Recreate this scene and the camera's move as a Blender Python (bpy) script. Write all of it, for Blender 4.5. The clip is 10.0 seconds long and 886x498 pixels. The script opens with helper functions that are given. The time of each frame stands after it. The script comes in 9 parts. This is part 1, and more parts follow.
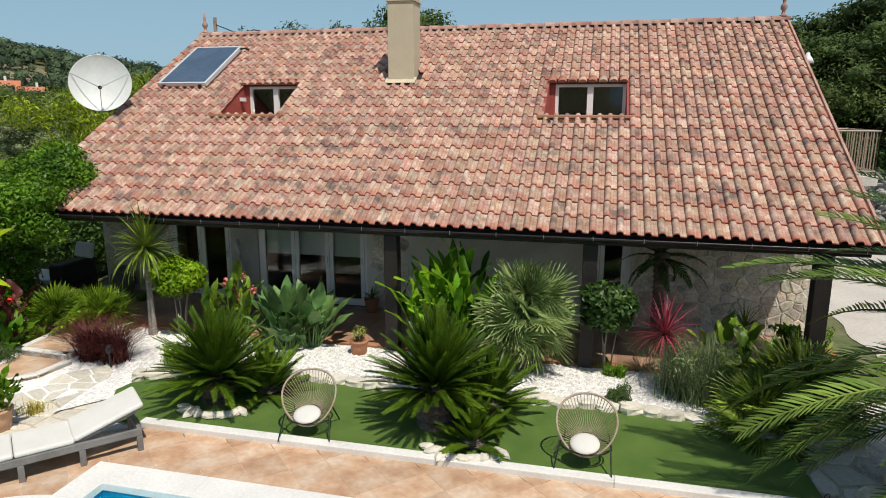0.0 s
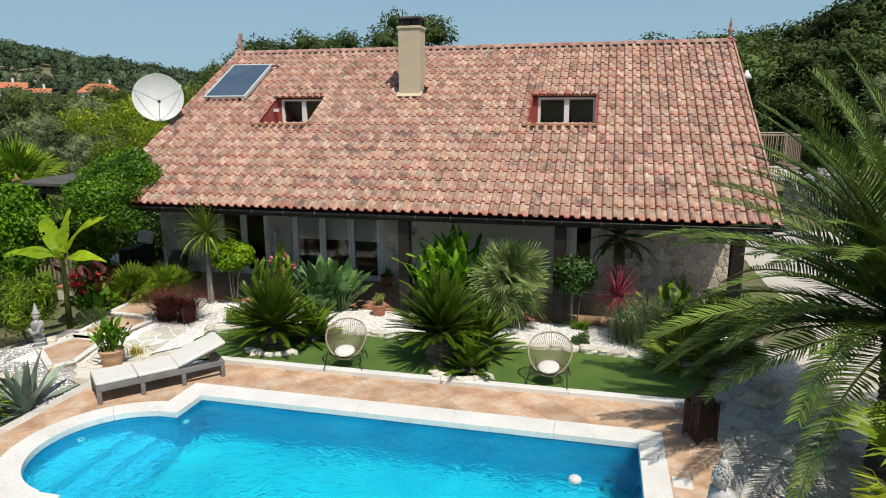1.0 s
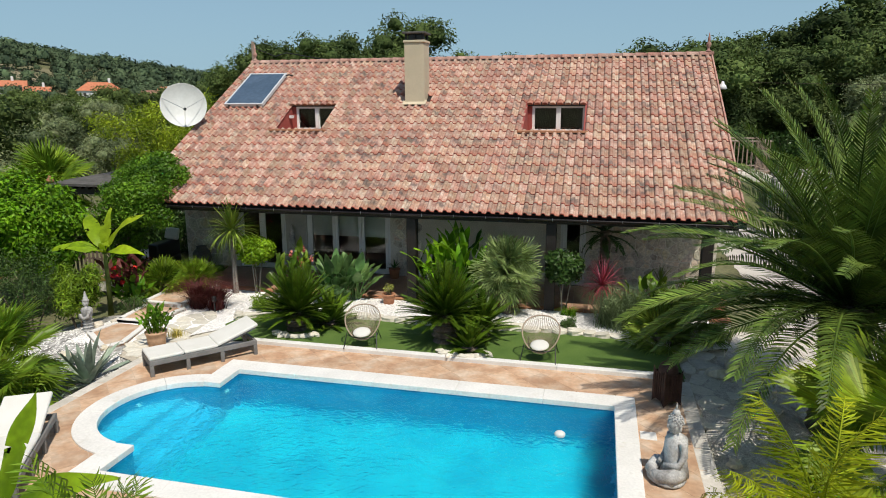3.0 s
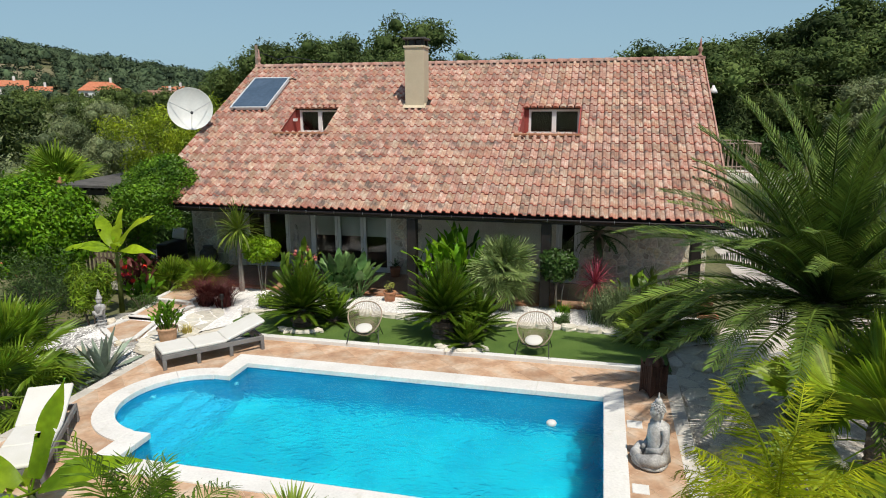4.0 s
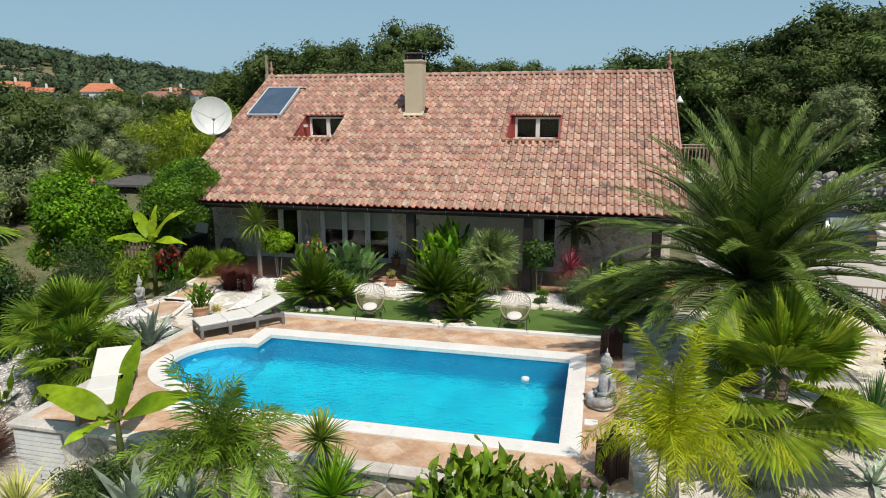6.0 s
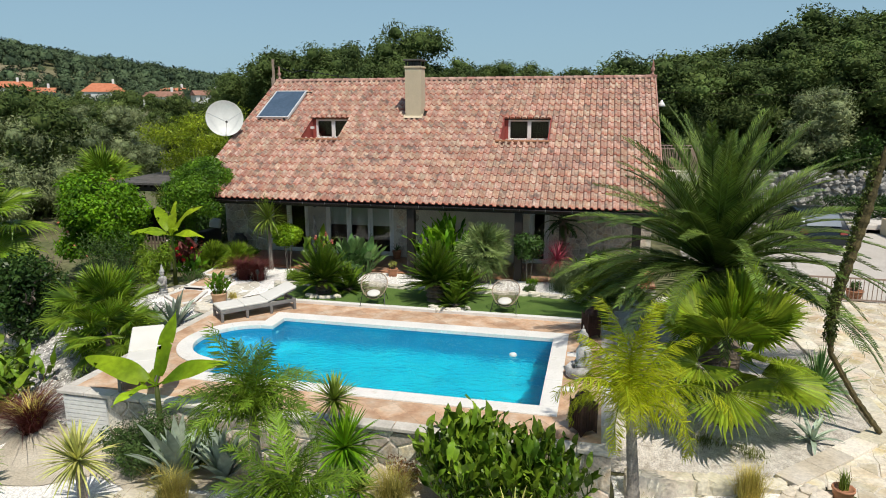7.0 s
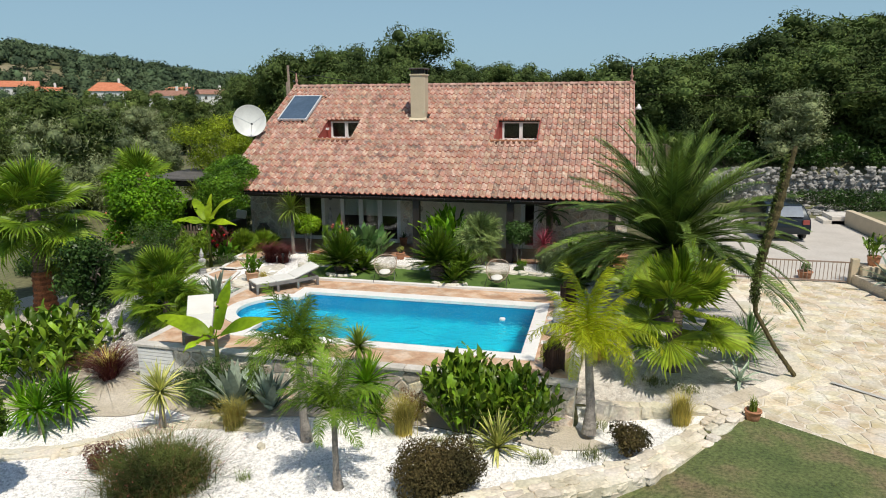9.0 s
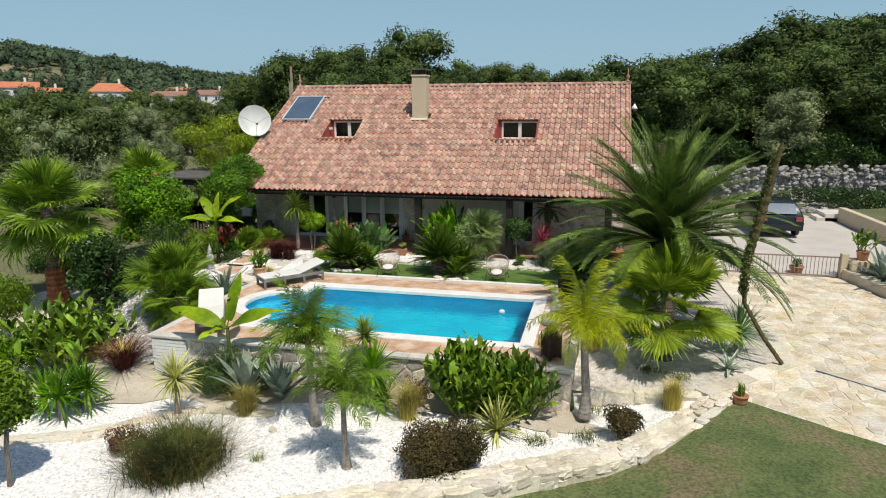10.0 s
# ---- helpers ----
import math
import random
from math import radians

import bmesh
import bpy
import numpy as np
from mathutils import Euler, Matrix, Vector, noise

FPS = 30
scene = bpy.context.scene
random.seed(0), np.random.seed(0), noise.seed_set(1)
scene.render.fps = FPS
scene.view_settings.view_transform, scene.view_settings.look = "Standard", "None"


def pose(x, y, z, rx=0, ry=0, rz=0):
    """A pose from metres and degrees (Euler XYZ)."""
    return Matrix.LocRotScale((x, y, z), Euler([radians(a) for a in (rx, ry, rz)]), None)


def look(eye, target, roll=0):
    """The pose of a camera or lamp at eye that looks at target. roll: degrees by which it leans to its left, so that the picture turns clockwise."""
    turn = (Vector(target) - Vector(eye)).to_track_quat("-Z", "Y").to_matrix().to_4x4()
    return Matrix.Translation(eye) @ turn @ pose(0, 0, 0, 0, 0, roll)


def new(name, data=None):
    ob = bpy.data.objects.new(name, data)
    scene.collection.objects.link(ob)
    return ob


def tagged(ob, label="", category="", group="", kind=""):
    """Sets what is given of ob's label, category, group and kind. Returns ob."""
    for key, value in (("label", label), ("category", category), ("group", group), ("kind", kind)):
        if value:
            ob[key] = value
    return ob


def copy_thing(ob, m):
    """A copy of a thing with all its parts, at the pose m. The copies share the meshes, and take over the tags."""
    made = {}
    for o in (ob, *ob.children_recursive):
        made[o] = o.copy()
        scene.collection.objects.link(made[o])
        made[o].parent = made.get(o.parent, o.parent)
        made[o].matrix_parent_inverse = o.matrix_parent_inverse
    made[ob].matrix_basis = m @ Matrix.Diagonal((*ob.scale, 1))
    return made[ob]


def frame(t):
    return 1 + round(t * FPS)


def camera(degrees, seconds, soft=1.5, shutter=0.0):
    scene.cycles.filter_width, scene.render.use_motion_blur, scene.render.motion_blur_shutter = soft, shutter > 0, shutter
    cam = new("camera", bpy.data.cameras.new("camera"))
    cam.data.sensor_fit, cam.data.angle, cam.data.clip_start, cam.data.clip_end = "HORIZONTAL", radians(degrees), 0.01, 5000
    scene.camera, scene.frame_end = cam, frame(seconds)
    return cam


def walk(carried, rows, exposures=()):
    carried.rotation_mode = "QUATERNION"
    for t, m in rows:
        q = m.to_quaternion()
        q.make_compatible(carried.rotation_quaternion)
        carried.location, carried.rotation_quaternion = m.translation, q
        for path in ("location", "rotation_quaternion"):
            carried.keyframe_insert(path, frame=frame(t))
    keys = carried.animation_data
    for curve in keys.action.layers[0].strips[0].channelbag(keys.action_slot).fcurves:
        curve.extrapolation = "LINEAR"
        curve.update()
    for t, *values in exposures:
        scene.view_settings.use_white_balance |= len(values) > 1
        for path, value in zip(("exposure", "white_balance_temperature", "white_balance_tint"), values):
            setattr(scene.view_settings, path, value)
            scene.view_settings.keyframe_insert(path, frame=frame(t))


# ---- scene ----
cam = camera(68.1, 10.0, 1.0)
PATH = [
    (0, (9.881, -10.611, 4.295), (9.426, -8.708, 3.882), 0.1),
    (0.5, (10.165, -11.805, 4.298), (9.707, -9.902, 3.888), 0.0),
    (1, (10.584, -13.533, 4.567), (10.122, -11.633, 4.15), -0.2),
    (1.5, (10.752, -14.573, 4.73), (10.295, -12.672, 4.31), -0.1),
    (2, (10.788, -14.878, 4.762), (10.333, -12.977, 4.34), -0.1),
    (2.5, (10.794, -14.997, 4.788), (10.34, -13.095, 4.366), -0.1),
    (4, (11.012, -15.719, 4.973), (10.555, -13.819, 4.547), -0.2),
    (4.5, (11.145, -16.131, 5.032), (10.689, -14.231, 4.608), -0.1),
    (5, (11.304, -16.673, 5.087), (10.851, -14.772, 4.665), -0.1),
    (6.5, (11.861, -18.726, 5.259), (11.409, -16.825, 4.836), -0.1),
    (7, (12.092, -19.515, 5.325), (11.64, -17.613, 4.901), -0.1),
    (7.5, (12.307, -20.326, 5.395), (11.852, -18.426, 4.969), -0.2),
    (8, (12.461, -21.072, 5.444), (12.007, -19.171, 5.017), -0.2),
    (8.5, (12.644, -21.767, 5.526), (12.189, -19.867, 5.097), -0.2),
    (9, (12.814, -22.434, 5.548), (12.356, -20.535, 5.118), -0.2),
    (9.5, (12.903, -22.951, 5.541), (12.444, -21.053, 5.112), -0.2),
    (10, (12.919, -23.103, 5.551), (12.462, -21.204, 5.121), -0.3),
]
walk(cam, [(t, look(eye, target, roll)) for t, eye, target, roll in PATH])

# ---- world, sun ----
SUN_FROM = Vector((0.30, -0.36, 0.88))
world = bpy.data.worlds.new("world")
scene.world = world
world.use_nodes = True
wn = world.node_tree
sky = wn.nodes.new("ShaderNodeTexSky")
sky.sky_type = "NISHITA"
sky.sun_disc = False
sky.sun_elevation = math.asin(SUN_FROM.normalized().z)
sky.sun_rotation = math.atan2(SUN_FROM.x, SUN_FROM.y)
sky.air_density, sky.dust_density, sky.ozone_density = 1.0, 0.7, 1.2
bg = wn.nodes["Background"]
bg.inputs["Strength"].default_value = 0.092
haze = wn.nodes.new("ShaderNodeMix")
haze.data_type = "RGBA"
# haze: full along the horizon, thinning towards the zenith
toward = wn.nodes.new("ShaderNodeSeparateXYZ")
wn.links.new(wn.nodes.new("ShaderNodeTexCoord").outputs["Generated"], toward.inputs["Vector"])
thin = wn.nodes.new("ShaderNodeMapRange")
thin.inputs["From Max"].default_value, thin.inputs["To Min"].default_value, thin.inputs["To Max"].default_value = 0.6, 0.88, 0.05
wn.links.new(toward.outputs["Z"], thin.inputs["Value"])
wn.links.new(thin.outputs["Result"], haze.inputs["Factor"])
haze.inputs["B"].default_value = (3.2, 5.3, 6.8, 1)
wn.links.new(sky.outputs["Color"], haze.inputs["A"])
wn.links.new(haze.outputs["Result"], bg.inputs["Color"])
sun_data = bpy.data.lights.new("sun", "SUN")
sun_data.energy, sun_data.angle, sun_data.color = 4.0, radians(0.6), (1.0, 0.94, 0.83)
sun = new("sun", sun_data)
sun.matrix_world = look(SUN_FROM * 60, (0, 0, 0))
scene.view_settings.exposure = 0.0

# ---- helpers of this scene ----
rng = np.random.default_rng(7)


class Geo:
    """Collects vertices and faces, with a material slot for each face."""

    def __init__(self):
        self.v, self.f, self.s, self.n = [], [], [], 0

    def add(self, verts, faces, slot=0):
        verts = [tuple(p) for p in verts]
        self.v += verts
        self.f += [tuple(i + self.n for i in face) for face in faces]
        self.s += [slot] * len(faces)
        self.n += len(verts)
        return self

    def box(self, x0, y0, z0, x1, y1, z1, slot=0):
        v = [(x, y, z) for x in (x0, x1) for y in (y0, y1) for z in (z0, z1)]
        return self.add(v, [(0, 1, 3, 2), (4, 6, 7, 5), (0, 4, 5, 1), (2, 3, 7, 6), (0, 2, 6, 4), (1, 5, 7, 3)], slot)

    def tube(self, pts, radii, sides=8, slot=0, cap=True):
        pts = [Vector(p) for p in pts]
        rings = []
        up = Vector((0, 0, 1))
        for i, p in enumerate(pts):
            d = (pts[min(i + 1, len(pts) - 1)] - pts[max(i - 1, 0)]).normalized()
            a = d.cross(up)
            if a.length < 0.05:
                a = d.cross(Vector((1, 0, 0)))
            a.normalize()
            b = d.cross(a)
            r = float(radii[i] if hasattr(radii, "__len__") else radii)
            rings.append([p + r * (math.cos(2 * math.pi * k / sides) * a + math.sin(2 * math.pi * k / sides) * b) for k in range(sides)])
        v = [p for ring in rings for p in ring]
        f = []
        for i in range(len(pts) - 1):
            for k in range(sides):
                k2 = (k + 1) % sides
                f.append((i * sides + k, i * sides + k2, (i + 1) * sides + k2, (i + 1) * sides + k))
        if cap:
            f.append(tuple(range(sides))[::-1])
            f.append(tuple((len(pts) - 1) * sides + k for k in range(sides)))
        return self.add(v, f, slot)

    def lathe(self, profile, sides=24, at=(0, 0, 0), slot=0, wob=0.0):
        """A turned shape: profile is (radius, height) from the bottom up."""
        v, f = [], []
        for j, (r, z) in enumerate(profile):
            for k in range(sides):
                a = 2 * math.pi * k / sides
                rr = r * (1 + wob * math.sin(3 * a + j))
                v.append((at[0] + rr * math.cos(a), at[1] + rr * math.sin(a), at[2] + z))
        for j in range(len(profile) - 1):
            for k in range(sides):
                k2 = (k + 1) % sides
                f.append((j * sides + k, j * sides + k2, (j + 1) * sides + k2, (j + 1) * sides + k))
        f.append(tuple(range(sides))[::-1])
        f.append(tuple((len(profile) - 1) * sides + k for k in range(sides)))
        return self.add(v, f, slot)

    def prism(self, poly, z0, z1, slot=0):
        n = len(poly)
        v = [(x, y, z0) for x, y in poly] + [(x, y, z1) for x, y in poly]
        f = [tuple(range(n))[::-1], tuple(range(n, 2 * n))] + [(i, (i + 1) % n, n + (i + 1) % n, n + i) for i in range(n)]
        return self.add(v, f, slot)

    def blob(self, c, r, seed=0, rough=0.2, rows=7, cols=10, slot=0):
        """A lumpy closed stone or mound."""
        v, f = [], []
        rr = r if hasattr(r, "__len__") else (r, r, r)
        v.append((c[0], c[1], c[2] - rr[2]))
        for j in range(1, rows):
            th = math.pi * j / rows
            for k in range(cols):
                ph = 2 * math.pi * k / cols
                d = Vector((math.sin(th) * math.cos(ph), math.sin(th) * math.sin(ph), -math.cos(th)))
                q = 1 + rough * noise.noise(d * 1.7 + Vector((seed * 3.1, seed * 1.7, 0.3)))
                v.append((c[0] + d.x * rr[0] * q, c[1] + d.y * rr[1] * q, c[2] + d.z * rr[2] * q))
        v.append((c[0], c[1], c[2] + rr[2]))
        top = len(v) - 1
        for k in range(cols):
            k2 = (k + 1) % cols
            f.append((0, 1 + k2, 1 + k))
            for j in range(rows - 2):
                a = 1 + j * cols
                f.append((a + k, a + k2, a + cols + k2, a + cols + k))
            a = 1 + (rows - 2) * cols
            f.append((a + k, a + k2, top))
        return self.add(v, f, slot)

    def mesh(self, name, mats, smooth=False):
        me = bpy.data.meshes.new(name)
        me.from_pydata(self.v, [], self.f)
        for m in mats if isinstance(mats, (list, tuple)) else [mats]:
            me.materials.append(m)
        if len(me.materials) > 1:
            me.polygons.foreach_set("material_index", self.s)
        if smooth:
            me.polygons.foreach_set("use_smooth", [True] * len(me.polygons))
        me.update()
        return me


def raw_mesh(name, verts, faces, mat, smooth=False, slots=None):
    """A mesh from numpy rows; faces all of one size."""
    me = bpy.data.meshes.new(name)
    verts, faces = np.asarray(verts, dtype=np.float32), np.asarray(faces, dtype=np.int32)
    n, k = faces.shape
    me.vertices.add(len(verts))
    me.vertices.foreach_set("co", verts.ravel())
    me.loops.add(n * k)
    me.loops.foreach_set("vertex_index", faces.ravel())
    me.polygons.add(n)
    me.polygons.foreach_set("loop_start", np.arange(0, n * k, k, dtype=np.int32))
    for m in mat if isinstance(mat, (list, tuple)) else [mat]:
        me.materials.append(m)
    if slots is not None:
        me.polygons.foreach_set("material_index", np.asarray(slots, dtype=np.int32))
    if smooth:
        me.polygons.foreach_set("use_smooth", np.ones(n, dtype=bool))
    me.update(calc_edges=True)
    me.validate()
    return me


def part(name, me, parent=None, m=None, label="", kind=""):
    """One mesh object, under its thing or part."""
    ob = new(name, me)
    if parent:
        ob.parent = parent
    if m is not None:
        ob.matrix_basis = m
    return tagged(ob, label, kind=kind)


def thing(name, label, category, at=(0, 0, 0), rz=0.0, group="", kind="", scale=1.0):
    """The Empty at the base of a thing."""
    ob = new(name)
    ob.empty_display_size = 0.2
    ob.matrix_basis = pose(*at, 0, 0, rz) @ Matrix.Diagonal((scale, scale, scale, 1))
    return tagged(ob, label, category, group, kind)


def whole(name, me, label, category, at=(0, 0, 0), rz=0.0, group="", kind=""):
    """A thing that is a single mesh."""
    ob = new(name, me)
    ob.matrix_basis = pose(*at, 0, 0, rz)
    return tagged(ob, label, category, group, kind)


def bevel(ob, width=0.01, segments=2):
    mod = ob.modifiers.new("bevel", "BEVEL")
    mod.width, mod.segments, mod.limit_method = width, segments, "ANGLE"
    return ob


def step(a, b, x):
    t = min(1.0, max(0.0, (x - a) / (b - a)))
    return t * t * (3 - 2 * t)


def inside(poly, x, y):
    hit, j = False, len(poly) - 1
    for i in range(len(poly)):
        (xi, yi), (xj, yj) = poly[i], poly[j]
        if (yi > y) != (yj > y) and x < (xj - xi) * (y - yi) / (yj - yi) + xi:
            hit = not hit
        j = i
    return hit


def clip(poly, px, py, nx, ny):
    """The part of a convex polygon on the side of a line to which its normal points."""
    out = []
    for i in range(len(poly)):
        a, b = poly[i], poly[(i + 1) % len(poly)]
        da, db = (a[0] - px) * nx + (a[1] - py) * ny, (b[0] - px) * nx + (b[1] - py) * ny
        if da >= 0:
            out.append(a)
        if (da >= 0) != (db >= 0):
            t = da / (da - db)
            out.append((a[0] + t * (b[0] - a[0]), a[1] + t * (b[1] - a[1])))
    return out


def clip_box(poly, x0, y0, x1, y1):
    for line in ((x0, 0, 1, 0), (x1, 0, -1, 0), (0, y0, 0, 1), (0, y1, 0, -1)):
        poly = clip(poly, *line)
        if len(poly) < 3:
            return []
    return poly

# ---- materials ----
def surface(name, colours, scale=3.0, fine=40.0, fine_amount=0.25, rough=0.7, bump=0.15, bump_scale=None, metal=0.0, vary=0.0,
            glow=0.0, spots=None, spot_scale=2.0, spot_edge=0.58, local=False, hue=0.0, spec=0.5, detail=5.0):
    """A procedural surface: broad patches between the colours, fine grain, relief, and a spread from piece to piece (vary).
    glow: how much light passes through a thin leaf. spots: colour of stains laid over it."""
    ma = bpy.data.materials.new(name)
    ma.use_nodes = True
    nt = ma.node_tree
    nd, ln = nt.nodes, nt.links
    bsdf = nd["Principled BSDF"]
    if local:
        where = nd.new("ShaderNodeTexCoord").outputs["Object"]
    else:
        where = nd.new("ShaderNodeNewGeometry").outputs["Position"]
    broad = nd.new("ShaderNodeTexNoise")
    broad.inputs["Scale"].default_value, broad.inputs["Detail"].default_value = scale, detail
    ln.new(where, broad.inputs["Vector"])
    ramp = nd.new("ShaderNodeValToRGB")
    el = ramp.color_ramp.elements
    while len(el) < len(colours):
        el.new(0.5)
    for i, c in enumerate(colours):
        el[i].position = 0.32 + 0.36 * i / max(1, len(colours) - 1)
        el[i].color = (*c, 1)
    ln.new(broad.outputs["Fac"], ramp.inputs["Fac"])
    col = ramp.outputs["Color"]
    grain = nd.new("ShaderNodeTexNoise")
    grain.inputs["Scale"].default_value, grain.inputs["Detail"].default_value = fine, 3.0
    ln.new(where, grain.inputs["Vector"])
    if spots:
        sn = nd.new("ShaderNodeTexNoise")
        sn.inputs["Scale"].default_value, sn.inputs["Detail"].default_value = spot_scale, 7.0
        ln.new(where, sn.inputs["Vector"])
        sr = nd.new("ShaderNodeMapRange")
        sr.inputs["From Min"].default_value, sr.inputs["From Max"].default_value = spot_edge, spot_edge + 0.14
        ln.new(sn.outputs["Fac"], sr.inputs["Value"])
        mx = nd.new("ShaderNodeMix")
        mx.data_type = "RGBA"
        ln.new(sr.outputs["Result"], mx.inputs["Factor"])
        ln.new(col, mx.inputs["A"])
        mx.inputs["B"].default_value = (*spots, 1)
        col = mx.outputs["Result"]
    hsv = nd.new("ShaderNodeHueSaturation")
    ln.new(col, hsv.inputs["Color"])
    val = nd.new("ShaderNodeMapRange")
    val.inputs["To Min"].default_value, val.inputs["To Max"].default_value = 1 - fine_amount, 1 + fine_amount
    val.inputs["From Min"].default_value, val.inputs["From Max"].default_value = 0.3, 0.7
    ln.new(grain.outputs["Fac"], val.inputs["Value"])
    value = val.outputs["Result"]
    if vary or hue:
        info = nd.new("ShaderNodeObjectInfo").outputs["Random"]
        isl = nd.new("ShaderNodeNewGeometry").outputs["Random Per Island"]
        add = nd.new("ShaderNodeMath")
        add.operation = "ADD"
        ln.new(info, add.inputs[0])
        ln.new(isl, add.inputs[1])
        fr = nd.new("ShaderNodeMath")
        fr.operation = "FRACT"
        ln.new(add.outputs[0], fr.inputs[0])
        mr = nd.new("ShaderNodeMapRange")
        mr.inputs["To Min"].default_value, mr.inputs["To Max"].default_value = 1 - vary, 1 + vary
        ln.new(fr.outputs[0], mr.inputs["Value"])
        mul = nd.new("ShaderNodeMath")
        mul.operation = "MULTIPLY"
        ln.new(value, mul.inputs[0])
        ln.new(mr.outputs["Result"], mul.inputs[1])
        value = mul.outputs[0]
        if hue:
            m7 = nd.new("ShaderNodeMath")
            m7.operation = "MULTIPLY"
            m7.inputs[1].default_value = 7.31
            ln.new(fr.outputs[0], m7.inputs[0])
            f7 = nd.new("ShaderNodeMath")
            f7.operation = "FRACT"
            ln.new(m7.outputs[0], f7.inputs[0])
            hr = nd.new("ShaderNodeMapRange")
            hr.inputs["To Min"].default_value, hr.inputs["To Max"].default_value = 0.5 - hue, 0.5 + hue
            ln.new(f7.outputs[0], hr.inputs["Value"])
            ln.new(hr.outputs["Result"], hsv.inputs["Hue"])
    ln.new(value, hsv.inputs["Value"])
    ln.new(hsv.outputs["Color"], bsdf.inputs["Base Color"])
    bsdf.inputs["Roughness"].default_value = rough
    bsdf.inputs["Metallic"].default_value = metal
    bsdf.inputs["Specular IOR Level"].default_value = spec
    if bump:
        bn = nd.new("ShaderNodeTexNoise")
        bn.inputs["Scale"].default_value, bn.inputs["Detail"].default_value = bump_scale or fine, 6.0
        ln.new(where, bn.inputs["Vector"])
        bp = nd.new("ShaderNodeBump")
        bp.inputs["Strength"].default_value, bp.inputs["Distance"].default_value = bump, 0.02
        ln.new(bn.outputs["Fac"], bp.inputs["Height"])
        ln.new(bp.outputs["Normal"], bsdf.inputs["Normal"])
    if glow:
        tr = nd.new("ShaderNodeBsdfTranslucent")
        ln.new(hsv.outputs["Color"], tr.inputs["Color"])
        ms = nd.new("ShaderNodeMixShader")
        ms.inputs["Fac"].default_value = glow
        ln.new(bsdf.outputs[0], ms.inputs[1])
        ln.new(tr.outputs[0], ms.inputs[2])
        ln.new(ms.outputs[0], nd["Material Output"].inputs["Surface"])
    return ma


def leaf(name, dark, light, rough=0.45, vary=0.35, glow=0.13, scale=1.2, hue=0.012):
    k = (1.30, 1.27, 0.86)
    dark, light = [c * q * 0.66 for c, q in zip(dark, k)], [c * q * 1.2 for c, q in zip(light, k)]
    return surface(name, [dark, light], scale=scale, fine=9.0, fine_amount=0.18, rough=rough, bump=0.0, vary=vary, glow=glow, hue=hue, spec=0.22)


TILE = surface("roof_tile", [(0.38, 0.205, 0.145), (0.44, 0.285, 0.215), (0.53, 0.42, 0.335)], scale=5.5, fine=26, fine_amount=0.2, rough=0.9, bump=0.4,
               vary=0.24, hue=0.012, spots=(0.19, 0.14, 0.12), spot_scale=3.2, spot_edge=0.53, spec=0.25)


def blush(ma, colour):
    """Fired red towards the lower end of some tiles, by the tile's own length."""
    nt = ma.node_tree
    nd, ln = nt.nodes, nt.links
    bsdf = nd["Principled BSDF"]
    was = bsdf.inputs["Base Color"].links[0].from_socket
    along = nd.new("ShaderNodeSeparateXYZ")
    ln.new(nd.new("ShaderNodeUVMap").outputs["UV"], along.inputs["Vector"])
    fade = nd.new("ShaderNodeMapRange")
    fade.inputs["From Min"].default_value, fade.inputs["From Max"].default_value = 0.55, 0.0
    ln.new(along.outputs["Y"], fade.inputs["Value"])
    add = nd.new("ShaderNodeMath")
    add.operation = "ADD"
    ln.new(nd.new("ShaderNodeObjectInfo").outputs["Random"], add.inputs[0])
    ln.new(nd.new("ShaderNodeNewGeometry").outputs["Random Per Island"], add.inputs[1])
    tim = nd.new("ShaderNodeMath")
    tim.operation = "MULTIPLY"
    tim.inputs[1].default_value = 3.7
    ln.new(add.outputs[0], tim.inputs[0])
    fr = nd.new("ShaderNodeMath")
    fr.operation = "FRACT"
    ln.new(tim.outputs[0], fr.inputs[0])
    pick = nd.new("ShaderNodeMapRange")
    pick.inputs["From Min"].default_value, pick.inputs["From Max"].default_value = 0.15, 0.9
    pick.inputs["To Max"].default_value = 0.6
    ln.new(fr.outputs[0], pick.inputs["Value"])
    mul = nd.new("ShaderNodeMath")
    mul.operation = "MULTIPLY"
    ln.new(fade.outputs["Result"], mul.inputs[0])
    ln.new(pick.outputs["Result"], mul.inputs[1])
    mx = nd.new("ShaderNodeMix")
    mx.data_type = "RGBA"
    ln.new(mul.outputs[0], mx.inputs["Factor"])
    ln.new(was, mx.inputs["A"])
    mx.inputs["B"].default_value = (*colour, 1)
    ln.new(mx.outputs["Result"], bsdf.inputs["Base Color"])


blush(TILE, (0.46, 0.14, 0.085))
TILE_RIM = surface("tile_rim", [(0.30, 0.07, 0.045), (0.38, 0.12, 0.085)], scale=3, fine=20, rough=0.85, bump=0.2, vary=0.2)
RIDGE = surface("ridge_tile", [(0.36, 0.17, 0.13), (0.47, 0.31, 0.25)], scale=2.5, fine=30, rough=0.85, bump=0.2, vary=0.15)
STONE = surface("stone", [(0.40, 0.35, 0.27), (0.60, 0.55, 0.46), (0.56, 0.45, 0.31)], scale=4.0, fine=22, rough=0.9, bump=0.6, vary=0.3, hue=0.025)
MORTAR = surface("mortar", [(0.62, 0.58, 0.50), (0.70, 0.66, 0.58)], scale=3, fine=50, rough=0.95, bump=0.4)
